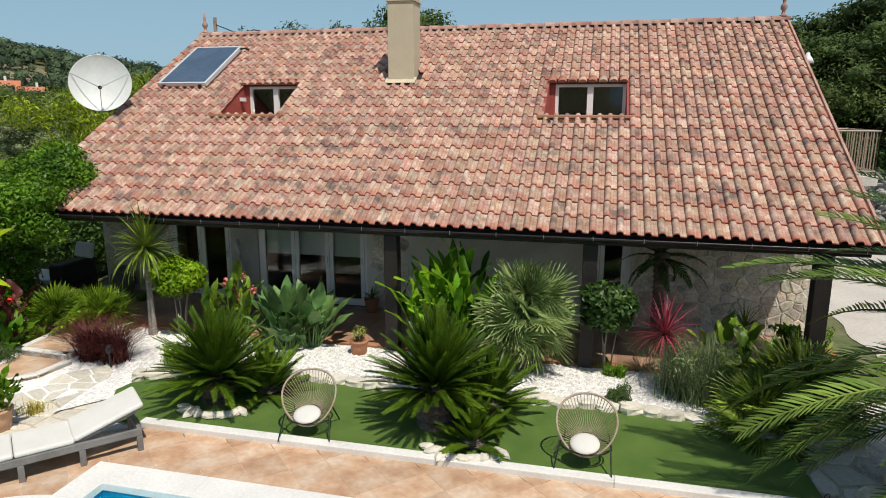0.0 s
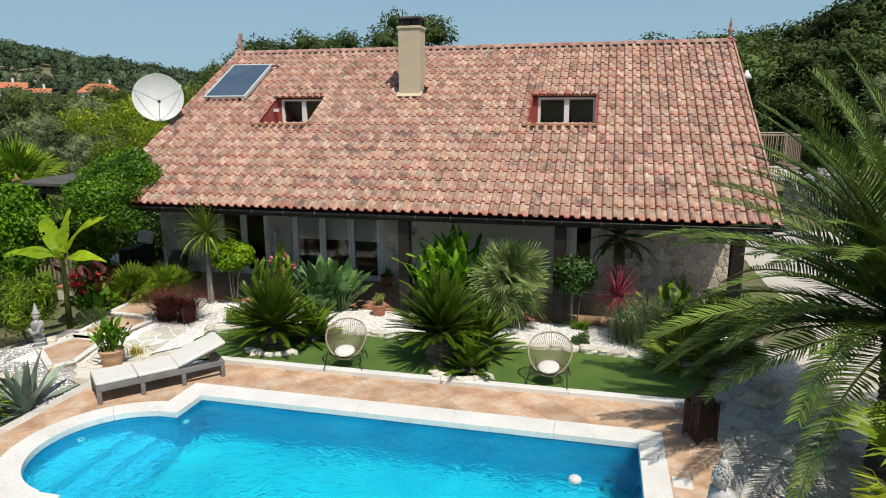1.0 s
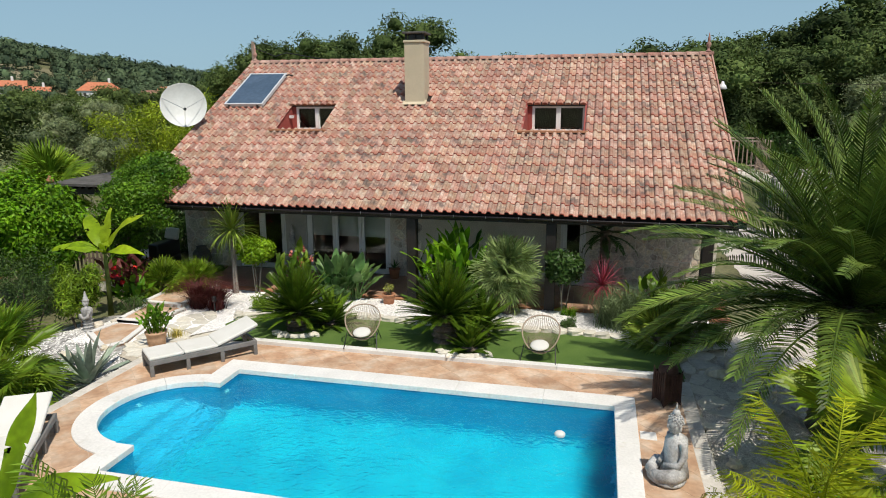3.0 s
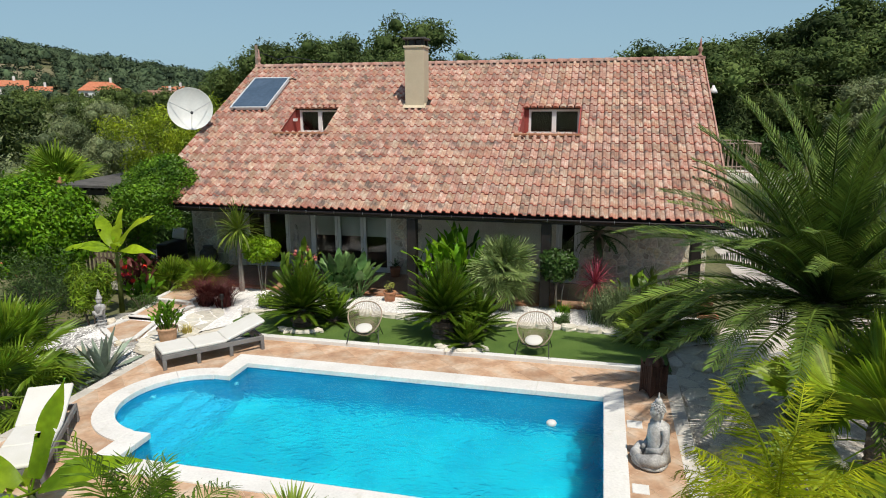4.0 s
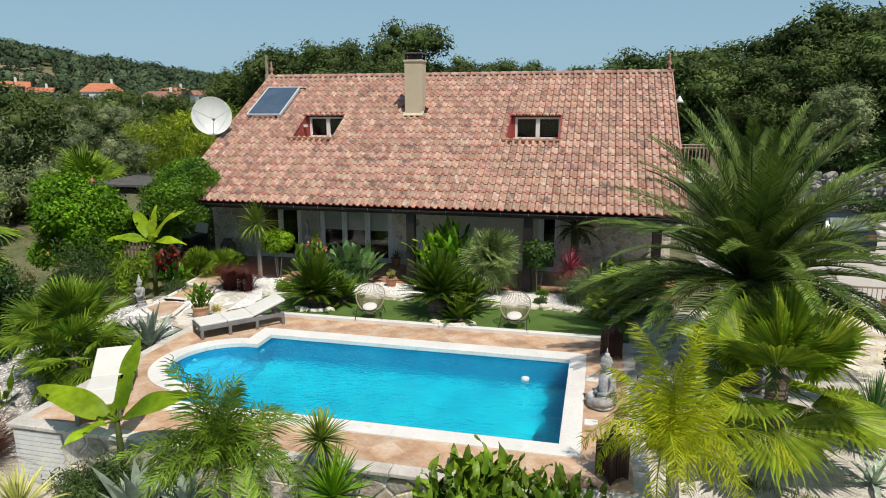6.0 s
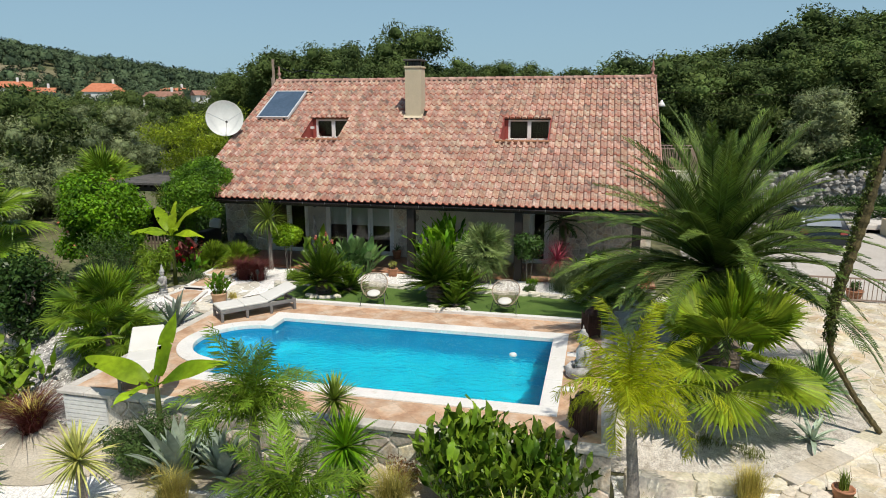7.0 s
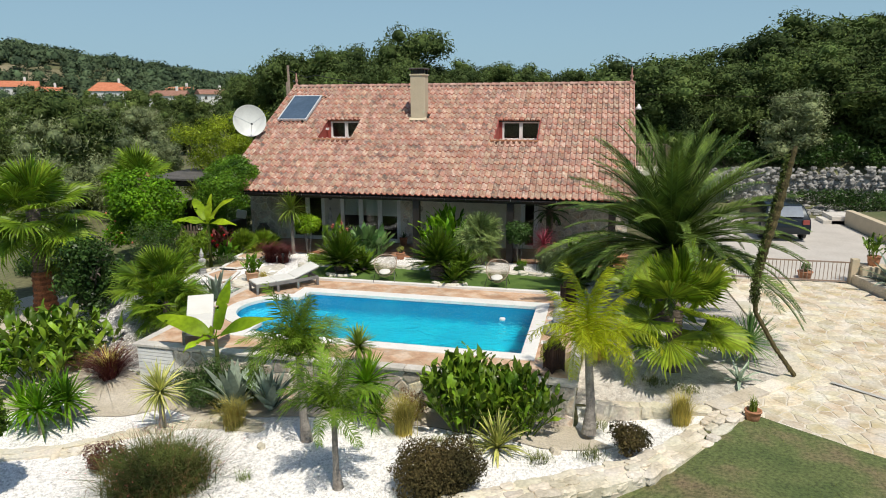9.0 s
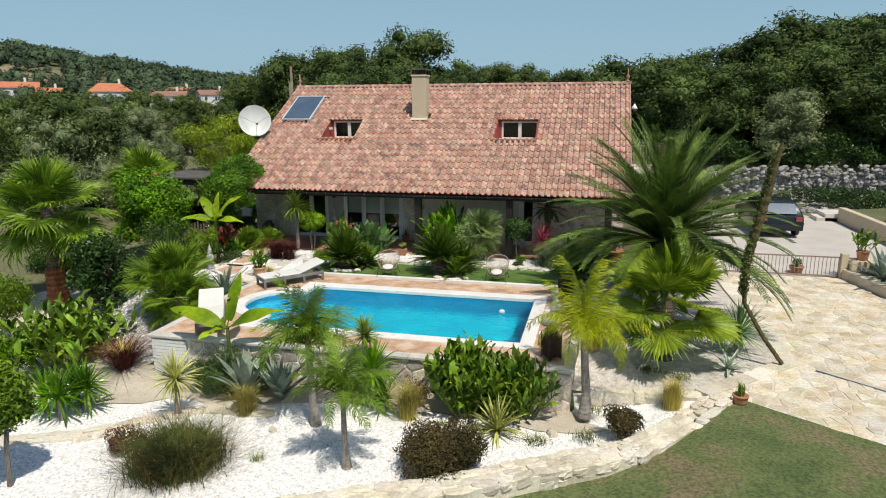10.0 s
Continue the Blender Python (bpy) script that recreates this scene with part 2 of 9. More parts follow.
RENDERED = surface("rendered_wall", [(0.64, 0.60, 0.52), (0.75, 0.71, 0.62)], scale=1.4, fine=30, rough=0.9, bump=0.3, spots=(0.38, 0.34, 0.28), spot_scale=3)
CREAM = surface("cream_render", [(0.56, 0.47, 0.33), (0.62, 0.52, 0.37)], scale=2, fine=40, fine_amount=0.08, rough=0.85, bump=0.12)
RED = surface("red_paint", [(0.27, 0.055, 0.045), (0.33, 0.075, 0.06)], scale=3, fine=30, fine_amount=0.1, rough=0.8, bump=0.1)
WHITE = surface("white_frame", [(0.76, 0.76, 0.75), (0.82, 0.82, 0.81)], scale=3, fine=20, fine_amount=0.03, rough=0.35, bump=0.0)
PLASTER = surface("white_plaster", [(0.66, 0.66, 0.64), (0.78, 0.78, 0.75)], scale=2, fine=20, fine_amount=0.05, rough=0.85, bump=0.2)
COPING = surface("white_coping", [(0.70, 0.68, 0.64), (0.80, 0.78, 0.74)], scale=1.5, fine=25, fine_amount=0.06, rough=0.75, bump=0.15, spots=(0.62, 0.58, 0.5), spot_scale=4, spot_edge=0.62)
EDGING = surface("stone_edging", [(0.52, 0.48, 0.42), (0.66, 0.62, 0.56)], scale=2.5, fine=25, fine_amount=0.1, rough=0.85, bump=0.25, vary=0.1)
PAVER = surface("deck_paver", [(0.46, 0.27, 0.16), (0.56, 0.37, 0.24), (0.62, 0.48, 0.36)], scale=2.6, fine=14, fine_amount=0.1, rough=0.75, bump=0.15, vary=0.13, detail=5)
TERRACOTTA = surface("terracotta", [(0.40, 0.17, 0.09), (0.50, 0.24, 0.13)], scale=2, fine=30, fine_amount=0.1, rough=0.8, bump=0.15, vary=0.12)
PALE_TERRACOTTA = surface("pale_terracotta", [(0.50, 0.29, 0.17), (0.60, 0.38, 0.24)], scale=2, fine=30, fine_amount=0.1, rough=0.8, bump=0.15)
FLOOR_TILE = surface("veranda_tile", [(0.36, 0.21, 0.135), (0.46, 0.28, 0.19)], scale=1.5, fine=18, fine_amount=0.12, rough=0.45, bump=0.08, vary=0.12)
DARKWOOD = surface("dark_wood", [(0.010, 0.007, 0.006), (0.022, 0.015, 0.012)], scale=3, fine=30, rough=0.6, bump=0.25)
GUTTER = surface("dark_gutter", [(0.020, 0.014, 0.015), (0.030, 0.022, 0.022)], scale=3, fine=20, rough=0.35, bump=0.0, metal=0.2)
GREYWOOD = surface("grey_frame", [(0.16, 0.155, 0.15), (0.22, 0.21, 0.20)], scale=4, fine=40, fine_amount=0.1, rough=0.6, bump=0.15)
CUSHION = surface("cream_cushion", [(0.66, 0.64, 0.58), (0.72, 0.70, 0.65)], scale=3, fine=90, fine_amount=0.05, rough=0.95, bump=0.1)
PEBBLE = surface("white_pebbles", [(0.58, 0.555, 0.525), (0.76, 0.735, 0.70), (0.84, 0.815, 0.78)], scale=14, fine=60, fine_amount=0.34, rough=0.9, bump=0.7, bump_scale=55, vary=0.25)
GREYGRAVEL = surface("grey_gravel", [(0.16, 0.15, 0.135), (0.36, 0.345, 0.32), (0.60, 0.58, 0.55)], scale=5, fine=34, fine_amount=0.4, rough=0.9, bump=1.0, bump_scale=30, vary=0.2)
LIMESTONE = surface("limestone", [(0.54, 0.47, 0.34), (0.67, 0.60, 0.47), (0.68, 0.63, 0.54)], scale=1.4, fine=18, fine_amount=0.15, rough=0.85, bump=0.4, vary=0.16, hue=0.015)
FLAG = surface("yellow_flag", [(0.52, 0.40, 0.23), (0.62, 0.54, 0.40), (0.68, 0.63, 0.54)], scale=1.6, fine=14, fine_amount=0.16, rough=0.9, bump=0.5, vary=0.17, hue=0.016)
FLAG_JOINT = surface("flag_joint", [(0.58, 0.52, 0.42), (0.70, 0.64, 0.54)], scale=2, fine=30, fine_amount=0.2, rough=0.95, bump=0.4)
PALE_PAVING = surface("pale_paving", [(0.60, 0.55, 0.45), (0.70, 0.66, 0.57)], scale=1.4, fine=18, fine_amount=0.12, rough=0.85, bump=0.3, vary=0.12)
DRYSTONE = surface("field_stone", [(0.20, 0.19, 0.175), (0.44, 0.42, 0.39)], scale=3, fine=15, fine_amount=0.25, rough=0.9, bump=0.4, vary=0.3)
CONCRETE = surface("concrete", [(0.48, 0.44, 0.39), (0.56, 0.52, 0.47)], scale=0.8, fine=12, fine_amount=0.08, rough=0.85, bump=0.15)
EARTH = surface("dry_earth", [(0.10, 0.10, 0.042), (0.15, 0.145, 0.07), (0.085, 0.11, 0.036)], scale=0.35, fine=6, fine_amount=0.3, rough=0.95, bump=0.5, bump_scale=8)
PALEGRAVEL = surface("pale_gravel", [(0.40, 0.355, 0.30), (0.56, 0.51, 0.45), (0.64, 0.60, 0.54)], scale=7, fine=40, fine_amount=0.34, rough=0.95, bump=0.8, bump_scale=40)
SAND = surface("sandy_soil", [(0.45, 0.39, 0.30), (0.57, 0.51, 0.42)], scale=1.5, fine=30, fine_amount=0.2, rough=0.95, bump=0.6)
TURF = surface("artificial_turf", [(0.070, 0.135, 0.018), (0.104, 0.178, 0.028)], scale=2.5, fine=120, fine_amount=0.3, rough=0.9, bump=0.5, bump_scale=160)
MEADOW = surface("meadow_ground", [(0.075, 0.105, 0.03), (0.115, 0.14, 0.045), (0.19, 0.145, 0.08)], scale=1.0, fine=16, fine_amount=0.45, rough=0.95, bump=0.7, bump_scale=60)
JOINT = surface("paver_joint", [(0.52, 0.38, 0.27), (0.60, 0.46, 0.34)], scale=3, fine=30, rough=0.95, bump=0.2)
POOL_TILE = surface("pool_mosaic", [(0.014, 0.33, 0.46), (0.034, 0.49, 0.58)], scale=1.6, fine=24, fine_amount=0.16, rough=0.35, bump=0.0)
# deep blue of the waterline tiles; weaker light on the walls coloured in too
POOL_WALL_SHADED = surface("shaded_pool_wall_mosaic", [(0.011, 0.24, 0.45), (0.022, 0.33, 0.53)], scale=1.6, fine=24, fine_amount=0.16, rough=0.35, bump=0.0)
# paler than the floor: brightness of shallow water put into the step's colour
POOL_STEP_BRIGHT = surface("shallow_bright_pool_step", [(0.05, 0.40, 0.60), (0.09, 0.50, 0.66)], scale=1.6, fine=24, fine_amount=0.12, rough=0.4, bump=0.0)
BARK = surface("bark", [(0.10, 0.075, 0.055), (0.19, 0.15, 0.115)], scale=4, fine=25, fine_amount=0.3, rough=0.95, bump=0.7)
GREYBARK = surface("grey_bark", [(0.20, 0.175, 0.15), (0.32, 0.29, 0.25)], scale=5, fine=30, fine_amount=0.25, rough=0.95, bump=0.6)
REDBARK = surface("palm_skirt", [(0.20, 0.07, 0.03), (0.34, 0.13, 0.06)], scale=5, fine=24, fine_amount=0.3, rough=0.9, bump=0.6)
STALK = surface("dry_stalk", [(0.06, 0.05, 0.02), (0.12, 0.09, 0.035)], scale=6, fine=25, fine_amount=0.35, rough=0.95, bump=0.8)
RUST = surface("dark_metal", [(0.035, 0.018, 0.015), (0.07, 0.035, 0.028)], scale=5, fine=40, rough=0.55, bump=0.2, metal=0.5)
STATUE = surface("stone_statue", [(0.24, 0.23, 0.22), (0.60, 0.59, 0.57)], scale=5, fine=40, fine_amount=0.15, rough=0.8, bump=0.2)
BLACK = surface("black_metal", [(0.012, 0.012, 0.012), (0.02, 0.02, 0.02)], scale=4, fine=20, rough=0.4, bump=0.0)
ROPE = surface("beige_cord", [(0.34, 0.26, 0.19), (0.42, 0.33, 0.25)], scale=8, fine=50, rough=0.8, bump=0.0)
ALU = surface("aluminium", [(0.55, 0.56, 0.57), (0.62, 0.63, 0.64)], scale=3, fine=20, fine_amount=0.05, rough=0.35, bump=0.0, metal=0.9)
DISH = surface("dish_white", [(0.62, 0.63, 0.60), (0.70, 0.71, 0.68)], scale=2, fine=15, fine_amount=0.04, rough=0.5, bump=0.0)
PANELBLUE = surface("solar_glass", [(0.06, 0.095, 0.14), (0.085, 0.125, 0.18)], scale=1.5, fine=8, fine_amount=0.1, rough=0.12, bump=0.0, spec=0.8)
# dark base colour holds the dimness of the unlit rooms
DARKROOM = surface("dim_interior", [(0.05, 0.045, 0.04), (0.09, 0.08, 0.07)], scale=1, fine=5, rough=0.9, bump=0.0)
BLIND = surface("roller_blind", [(0.62, 0.64, 0.58), (0.68, 0.70, 0.64)], scale=1, fine=40, fine_amount=0.04, rough=0.9, bump=0.0)
GREYPILLAR = surface("grey_pillar", [(0.42, 0.40, 0.37), (0.52, 0.50, 0.46)], scale=2, fine=25, fine_amount=0.1, rough=0.85, bump=0.2)
SLATE = surface("pergola_cover", [(0.07, 0.065, 0.06), (0.12, 0.11, 0.10)], scale=3, fine=25, fine_amount=0.25, rough=0.9, bump=0.5)
ORANGE_ROOF = surface("far_roof", [(0.46, 0.15, 0.07), (0.56, 0.21, 0.11)], scale=1.0, fine=4, fine_amount=0.15, rough=0.85, bump=0.0)
FARWALL = surface("far_wall", [(0.70, 0.69, 0.67), (0.78, 0.77, 0.75)], scale=0.5, fine=4, fine_amount=0.05, rough=0.9, bump=0.0)
WOODPOLE = surface("weathered_pole", [(0.16, 0.12, 0.09), (0.24, 0.19, 0.15)], scale=3, fine=20, rough=0.9, bump=0.3)
BROWNMETAL = surface("beige_railing", [(0.30, 0.22, 0.17), (0.36, 0.27, 0.21)], scale=3, fine=20, fine_amount=0.05, rough=0.5, bump=0.0)
DRYFIELD = surface("dry_field", [(0.11, 0.12, 0.055), (0.18, 0.165, 0.09), (0.27, 0.23, 0.15)], scale=0.08, fine=1.2, fine_amount=0.25, rough=0.95, bump=0.3)
BROWN_ROOF = surface("weathered_roof", [(0.24, 0.12, 0.08), (0.33, 0.18, 0.13)], scale=1.0, fine=4, fine_amount=0.15, rough=0.85, bump=0.0)
PALE_ALU = surface("pale_aluminium", [(0.66, 0.67, 0.68), (0.74, 0.75, 0.76)], scale=3, fine=20, fine_amount=0.05, rough=0.4, bump=0.0, metal=0.2)
SOIL = surface("potting_soil", [(0.03, 0.022, 0.015), (0.06, 0.045, 0.03)], scale=12, fine=40, rough=0.95, bump=0.6)
CARBODY = surface("dark_car_paint", [(0.018, 0.025, 0.03), (0.024, 0.032, 0.04)], scale=1, fine=5, fine_amount=0.03, rough=0.2, bump=0.0, metal=0.4)

DATE_LEAF = leaf("date_palm_leaf", (0.040, 0.078, 0.022), (0.115, 0.172, 0.045), rough=0.42, vary=0.45)
CYCAD_LEAF = leaf("cycad_leaf", (0.038, 0.080, 0.010), (0.085, 0.145, 0.016), rough=0.3)
FAN_LEAF = leaf("fan_palm_leaf", (0.085, 0.16, 0.018), (0.19, 0.29, 0.035), rough=0.35, glow=0.3)
BRIGHTFAN_LEAF = leaf("bright_fan_leaf", (0.09, 0.16, 0.016), (0.24, 0.32, 0.035), rough=0.4, glow=0.35)
BLUEFAN_LEAF = leaf("grey_fan_leaf", (0.13, 0.20, 0.09), (0.28, 0.36, 0.19), glow=0.25)
YELLOWPALM_LEAF = leaf("yellow_palm_leaf", (0.22, 0.29, 0.012), (0.46, 0.50, 0.035), glow=0.45)
QUEEN_LEAF = leaf("queen_palm_leaf", (0.06, 0.125, 0.014), (0.145, 0.235, 0.028))
BANANA_LEAF = leaf("banana_leaf", (0.16, 0.29, 0.012), (0.31, 0.45, 0.025), glow=0.5, vary=0.2, scale=0.8)
GLOSSY_LEAF = leaf("glossy_leaf", (0.05, 0.12, 0.012), (0.15, 0.235, 0.026), rough=0.4, vary=0.45)
STRELITZIA_LEAF = leaf("grey_green_leaf", (0.085, 0.175, 0.075), (0.15, 0.27, 0.125), rough=0.4, glow=0.15)
LIME_LEAF = leaf("lime_leaf", (0.14, 0.27, 0.012), (0.24, 0.38, 0.022), glow=0.35)
CITRUS_LEAF = leaf("citrus_leaf", (0.045, 0.125, 0.008), (0.13, 0.27, 0.014), rough=0.5, glow=0.3)
DARK_LEAF = leaf("dark_leaf", (0.018, 0.045, 0.014), (0.045, 0.09, 0.028), rough=0.35, glow=0.15)
VINE_LEAF = leaf("vine_leaf", (0.032, 0.095, 0.010), (0.095, 0.19, 0.018), glow=0.2)
BAMBOO_LEAF = leaf("bamboo_leaf", (0.10, 0.17, 0.012), (0.26, 0.33, 0.03), glow=0.3)
OAK_LEAF = leaf("oak_leaf", (0.036, 0.062, 0.026), (0.088, 0.128, 0.050), rough=0.85, glow=0.15, scale=0.25)
VALLEY_LEAF = leaf("valley_leaf", (0.045, 0.075, 0.028), (0.105, 0.145, 0.055), rough=0.85, glow=0.1, scale=0.3)
OLIVE_LEAF = leaf("olive_leaf", (0.10, 0.135, 0.085), (0.19, 0.225, 0.15), rough=0.5, glow=0.1, scale=0.4)
# bluish cast: aerial haze over the far hill mixed into the leaf colour
WOOD_LEAF = leaf("hazy_hill_leaf", (0.030, 0.054, 0.044), (0.072, 0.104, 0.074), rough=0.9, glow=0.0, scale=0.12, vary=0.2)
LAVENDER_LEAF = leaf("lavender_leaf", (0.09, 0.14, 0.085), (0.17, 0.22, 0.15), rough=0.6, glow=0.1)
ROSEMARY_LEAF = leaf("rosemary_leaf", (0.03, 0.065, 0.022), (0.07, 0.12, 0.045), rough=0.6, glow=0.1)
AGAVE_LEAF = leaf("agave_leaf", (0.16, 0.22, 0.26), (0.28, 0.34, 0.38), rough=0.5, glow=0.05)
YUCCA_LEAF = leaf("yucca_leaf", (0.075, 0.13, 0.022), (0.17, 0.23, 0.05))
PALEYUCCA_LEAF = leaf("variegated_leaf", (0.28, 0.32, 0.09), (0.50, 0.50, 0.24))
GAURA_LEAF = leaf("gaura_leaf", (0.035, 0.052, 0.018), (0.085, 0.105, 0.036), rough=0.8)
REDSTALK_LEAF = leaf("red_stalk_leaf", (0.16, 0.075, 0.06), (0.28, 0.14, 0.11), rough=0.8)
REDGREEN_LEAF = leaf("red_green_leaf", (0.036, 0.036, 0.018), (0.080, 0.062, 0.034), rough=0.9)
PINK_LEAF = leaf("pink_leaf", (0.15, 0.018, 0.045), (0.31, 0.055, 0.12))
PURPLE_LEAF = leaf("purple_leaf", (0.045, 0.012, 0.018), (0.10, 0.028, 0.035), rough=0.5)
STRAW_LEAF = leaf("feather_grass_leaf", (0.20, 0.20, 0.06), (0.46, 0.39, 0.15), rough=0.7)
DRYRED_LEAF = leaf("rusty_leaf", (0.09, 0.035, 0.02), (0.17, 0.075, 0.045), rough=0.6)
OLIVEBUSH_LEAF = leaf("olive_bush_leaf", (0.06, 0.085, 0.025), (0.12, 0.15, 0.05), rough=0.6)
TURF_LEAF = leaf("grass_blade", (0.07, 0.095, 0.02), (0.14, 0.16, 0.05), rough=0.6)
RED_PETAL = leaf("red_petal", (0.42, 0.012, 0.02), (0.60, 0.03, 0.04))
PINK_PETAL = leaf("pink_petal", (0.45, 0.12, 0.16), (0.60, 0.22, 0.26))


def glass(name, tint=(0.9, 0.95, 0.95), rough=0.0):
    ma = bpy.data.materials.new(name)
    ma.use_nodes = True
    nt = ma.node_tree
    b = nt.nodes["Principled BSDF"]
    b.inputs["Base Color"].default_value = (*tint, 1)
    b.inputs["Transmission Weight"].default_value = 1.0
    b.inputs["Roughness"].default_value, b.inputs["IOR"].default_value = rough, 1.45
    return ma


GLASS = glass("window_glass")


def water(name, tint):
    """Clear water: tinted light passes, the rippled surface mirrors the sky."""
    ma = bpy.data.materials.new(name)
    ma.use_nodes = True
    nt = ma.node_tree
    nd, ln = nt.nodes, nt.links
    pos = nd.new("ShaderNodeNewGeometry")
    wave = nd.new("ShaderNodeTexNoise")
    wave.inputs["Scale"].default_value, wave.inputs["Detail"].default_value, wave.inputs["Distortion"].default_value = 3.4, 3.0, 0.8
    ln.new(pos.outputs["Position"], wave.inputs["Vector"])
    # wind ripples, stronger in some patches of the surface
    ripple = nd.new("ShaderNodeTexNoise")
    ripple.inputs["Scale"].default_value, ripple.inputs["Detail"].default_value, ripple.inputs["Distortion"].default_value = 7.5, 2.0, 1.6
    ln.new(pos.outputs["Position"], ripple.inputs["Vector"])
    gust = nd.new("ShaderNodeTexNoise")
    gust.inputs["Scale"].default_value = 0.35
    ln.new(pos.outputs["Position"], gust.inputs["Vector"])
    force = nd.new("ShaderNodeMapRange")
    force.inputs["From Min"].default_value, force.inputs["From Max"].default_value, force.inputs["To Min"].default_value, force.inputs["To Max"].default_value = 0.42, 0.6, 0.12, 0.8
    ln.new(gust.outputs["Fac"], force.inputs["Value"])
    sum_ = nd.new("ShaderNodeMath")
    sum_.operation = "MULTIPLY_ADD"
    ln.new(ripple.outputs["Fac"], sum_.inputs[0])
    ln.new(force.outputs["Result"], sum_.inputs[1])
    ln.new(wave.outputs["Fac"], sum_.inputs[2])
    bp = nd.new("ShaderNodeBump")
    bp.inputs["Strength"].default_value, bp.inputs["Distance"].default_value = 0.8, 0.07
    ln.new(sum_.outputs[0], bp.inputs["Height"])
    clear = nd.new("ShaderNodeBsdfRefraction")
    clear.inputs["Color"].default_value, clear.inputs["IOR"].default_value, clear.inputs["Roughness"].default_value = (*tint, 1), 1.33, 0.0
    ln.new(bp.outputs["Normal"], clear.inputs["Normal"])
    shine = nd.new("ShaderNodeBsdfGlossy")
    shine.inputs["Roughness"].default_value = 0.03
    ln.new(bp.outputs["Normal"], shine.inputs["Normal"])
    fres = nd.new("ShaderNodeFresnel")
    fres.inputs["IOR"].default_value = 1.33
    ln.new(bp.outputs["Normal"], fres.inputs["Normal"])
    mix = nd.new("ShaderNodeMixShader")
    ln.new(fres.outputs[0], mix.inputs["Fac"])
    ln.new(clear.outputs[0], mix.inputs[1])
    ln.new(shine.outputs[0], mix.inputs[2])
    ln.new(mix.outputs[0], nd["Material Output"].inputs["Surface"])
    return ma


WATER = water("pool_water", (0.27, 0.93, 0.98))

# ---- ground: one sheet to the horizon ----
def ground_z(x, y):
    """Height of the natural ground."""
    z = -1.02 + 1.0 * step(-10.2, -4.2, y)
    z -= 1.0 * step(0.5, -4.5, x) * (1 - step(-3.0, 5.0, y))
    right = -0.68 + 0.04 * step(10, 25, y)
    z += (right - z) * step(12.9, 15.6, x) * (1 - step(20, 45, y))
    if y < -9 and x < 13:
        z -= 0.22 * step(6.0, 2.5, x) * step(-9, -11, y)
    r = math.hypot(x - 6, y)
    z += 2.55 * step(22.15, 23.2, y) * step(13, 18, x) * (1 - step(60, 140, y))
    z += 2.5 * step(26, 90, y) * step(-30, 0, x)
    # valley floor, and the wooded hill beyond it that falls towards the right
    d, az = math.hypot(x - 13, y + 23), math.degrees(math.atan2(13 - x, y + 23))
    z += 5.0 * step(130, 230, d)
    z += (4 + 4 * step(8, 24, az) + 23 * min(1.0, max(0.0, (az - 26) / 19))) * step(295, 420, d) * 0.86 * (1 - 0.4 * step(450, 900, d))
    return z + 0.03 * noise.noise(Vector((x * 0.5, y * 0.5, 0))) * (1 - step(14, 20, r)) + 0.25 * noise.noise(Vector((x * 0.07, y * 0.07, 4))) * step(30, 80, r)


DECK = (2.17, -9.76, 12.53, -3.48)
HOLE = (2.6, -9.5, 12.2, -3.9)


def spaced(lo, hi, centre, near, growth):
    out, s, p = [centre], near, centre
    while p < hi:
        p += s
        out.append(p)
        if p - centre > 14:
            s *= growth
    s, p, left = near, centre, []
    while p > lo:
        p -= s
        left.append(p)
        if centre - p > 14:
            s *= growth
    return left[::-1] + out


gx, gy = spaced(-2600, 2600, 7.0, 0.5, 1.10), spaced(-600, 3200, -4.0, 0.5, 1.10)
verts = [(x, y, ground_z(x, y)) for y in gy for x in gx]
nx = len(gx)
faces = []
for j in range(len(gy) - 1):
    for i in range(nx - 1):
        if HOLE[0] < gx[i] and gx[i + 1] < HOLE[2] and HOLE[1] < gy[j] and gy[j + 1] < HOLE[3]:
            continue
        faces.append((j * nx + i, j * nx + i + 1, (j + 1) * nx + i + 1, (j + 1) * nx + i))
ground = whole("ground", raw_mesh("ground", verts, faces, EARTH, True), "dry earthy ground with scrub rising to a wooded hill", "ground", kind="structure")


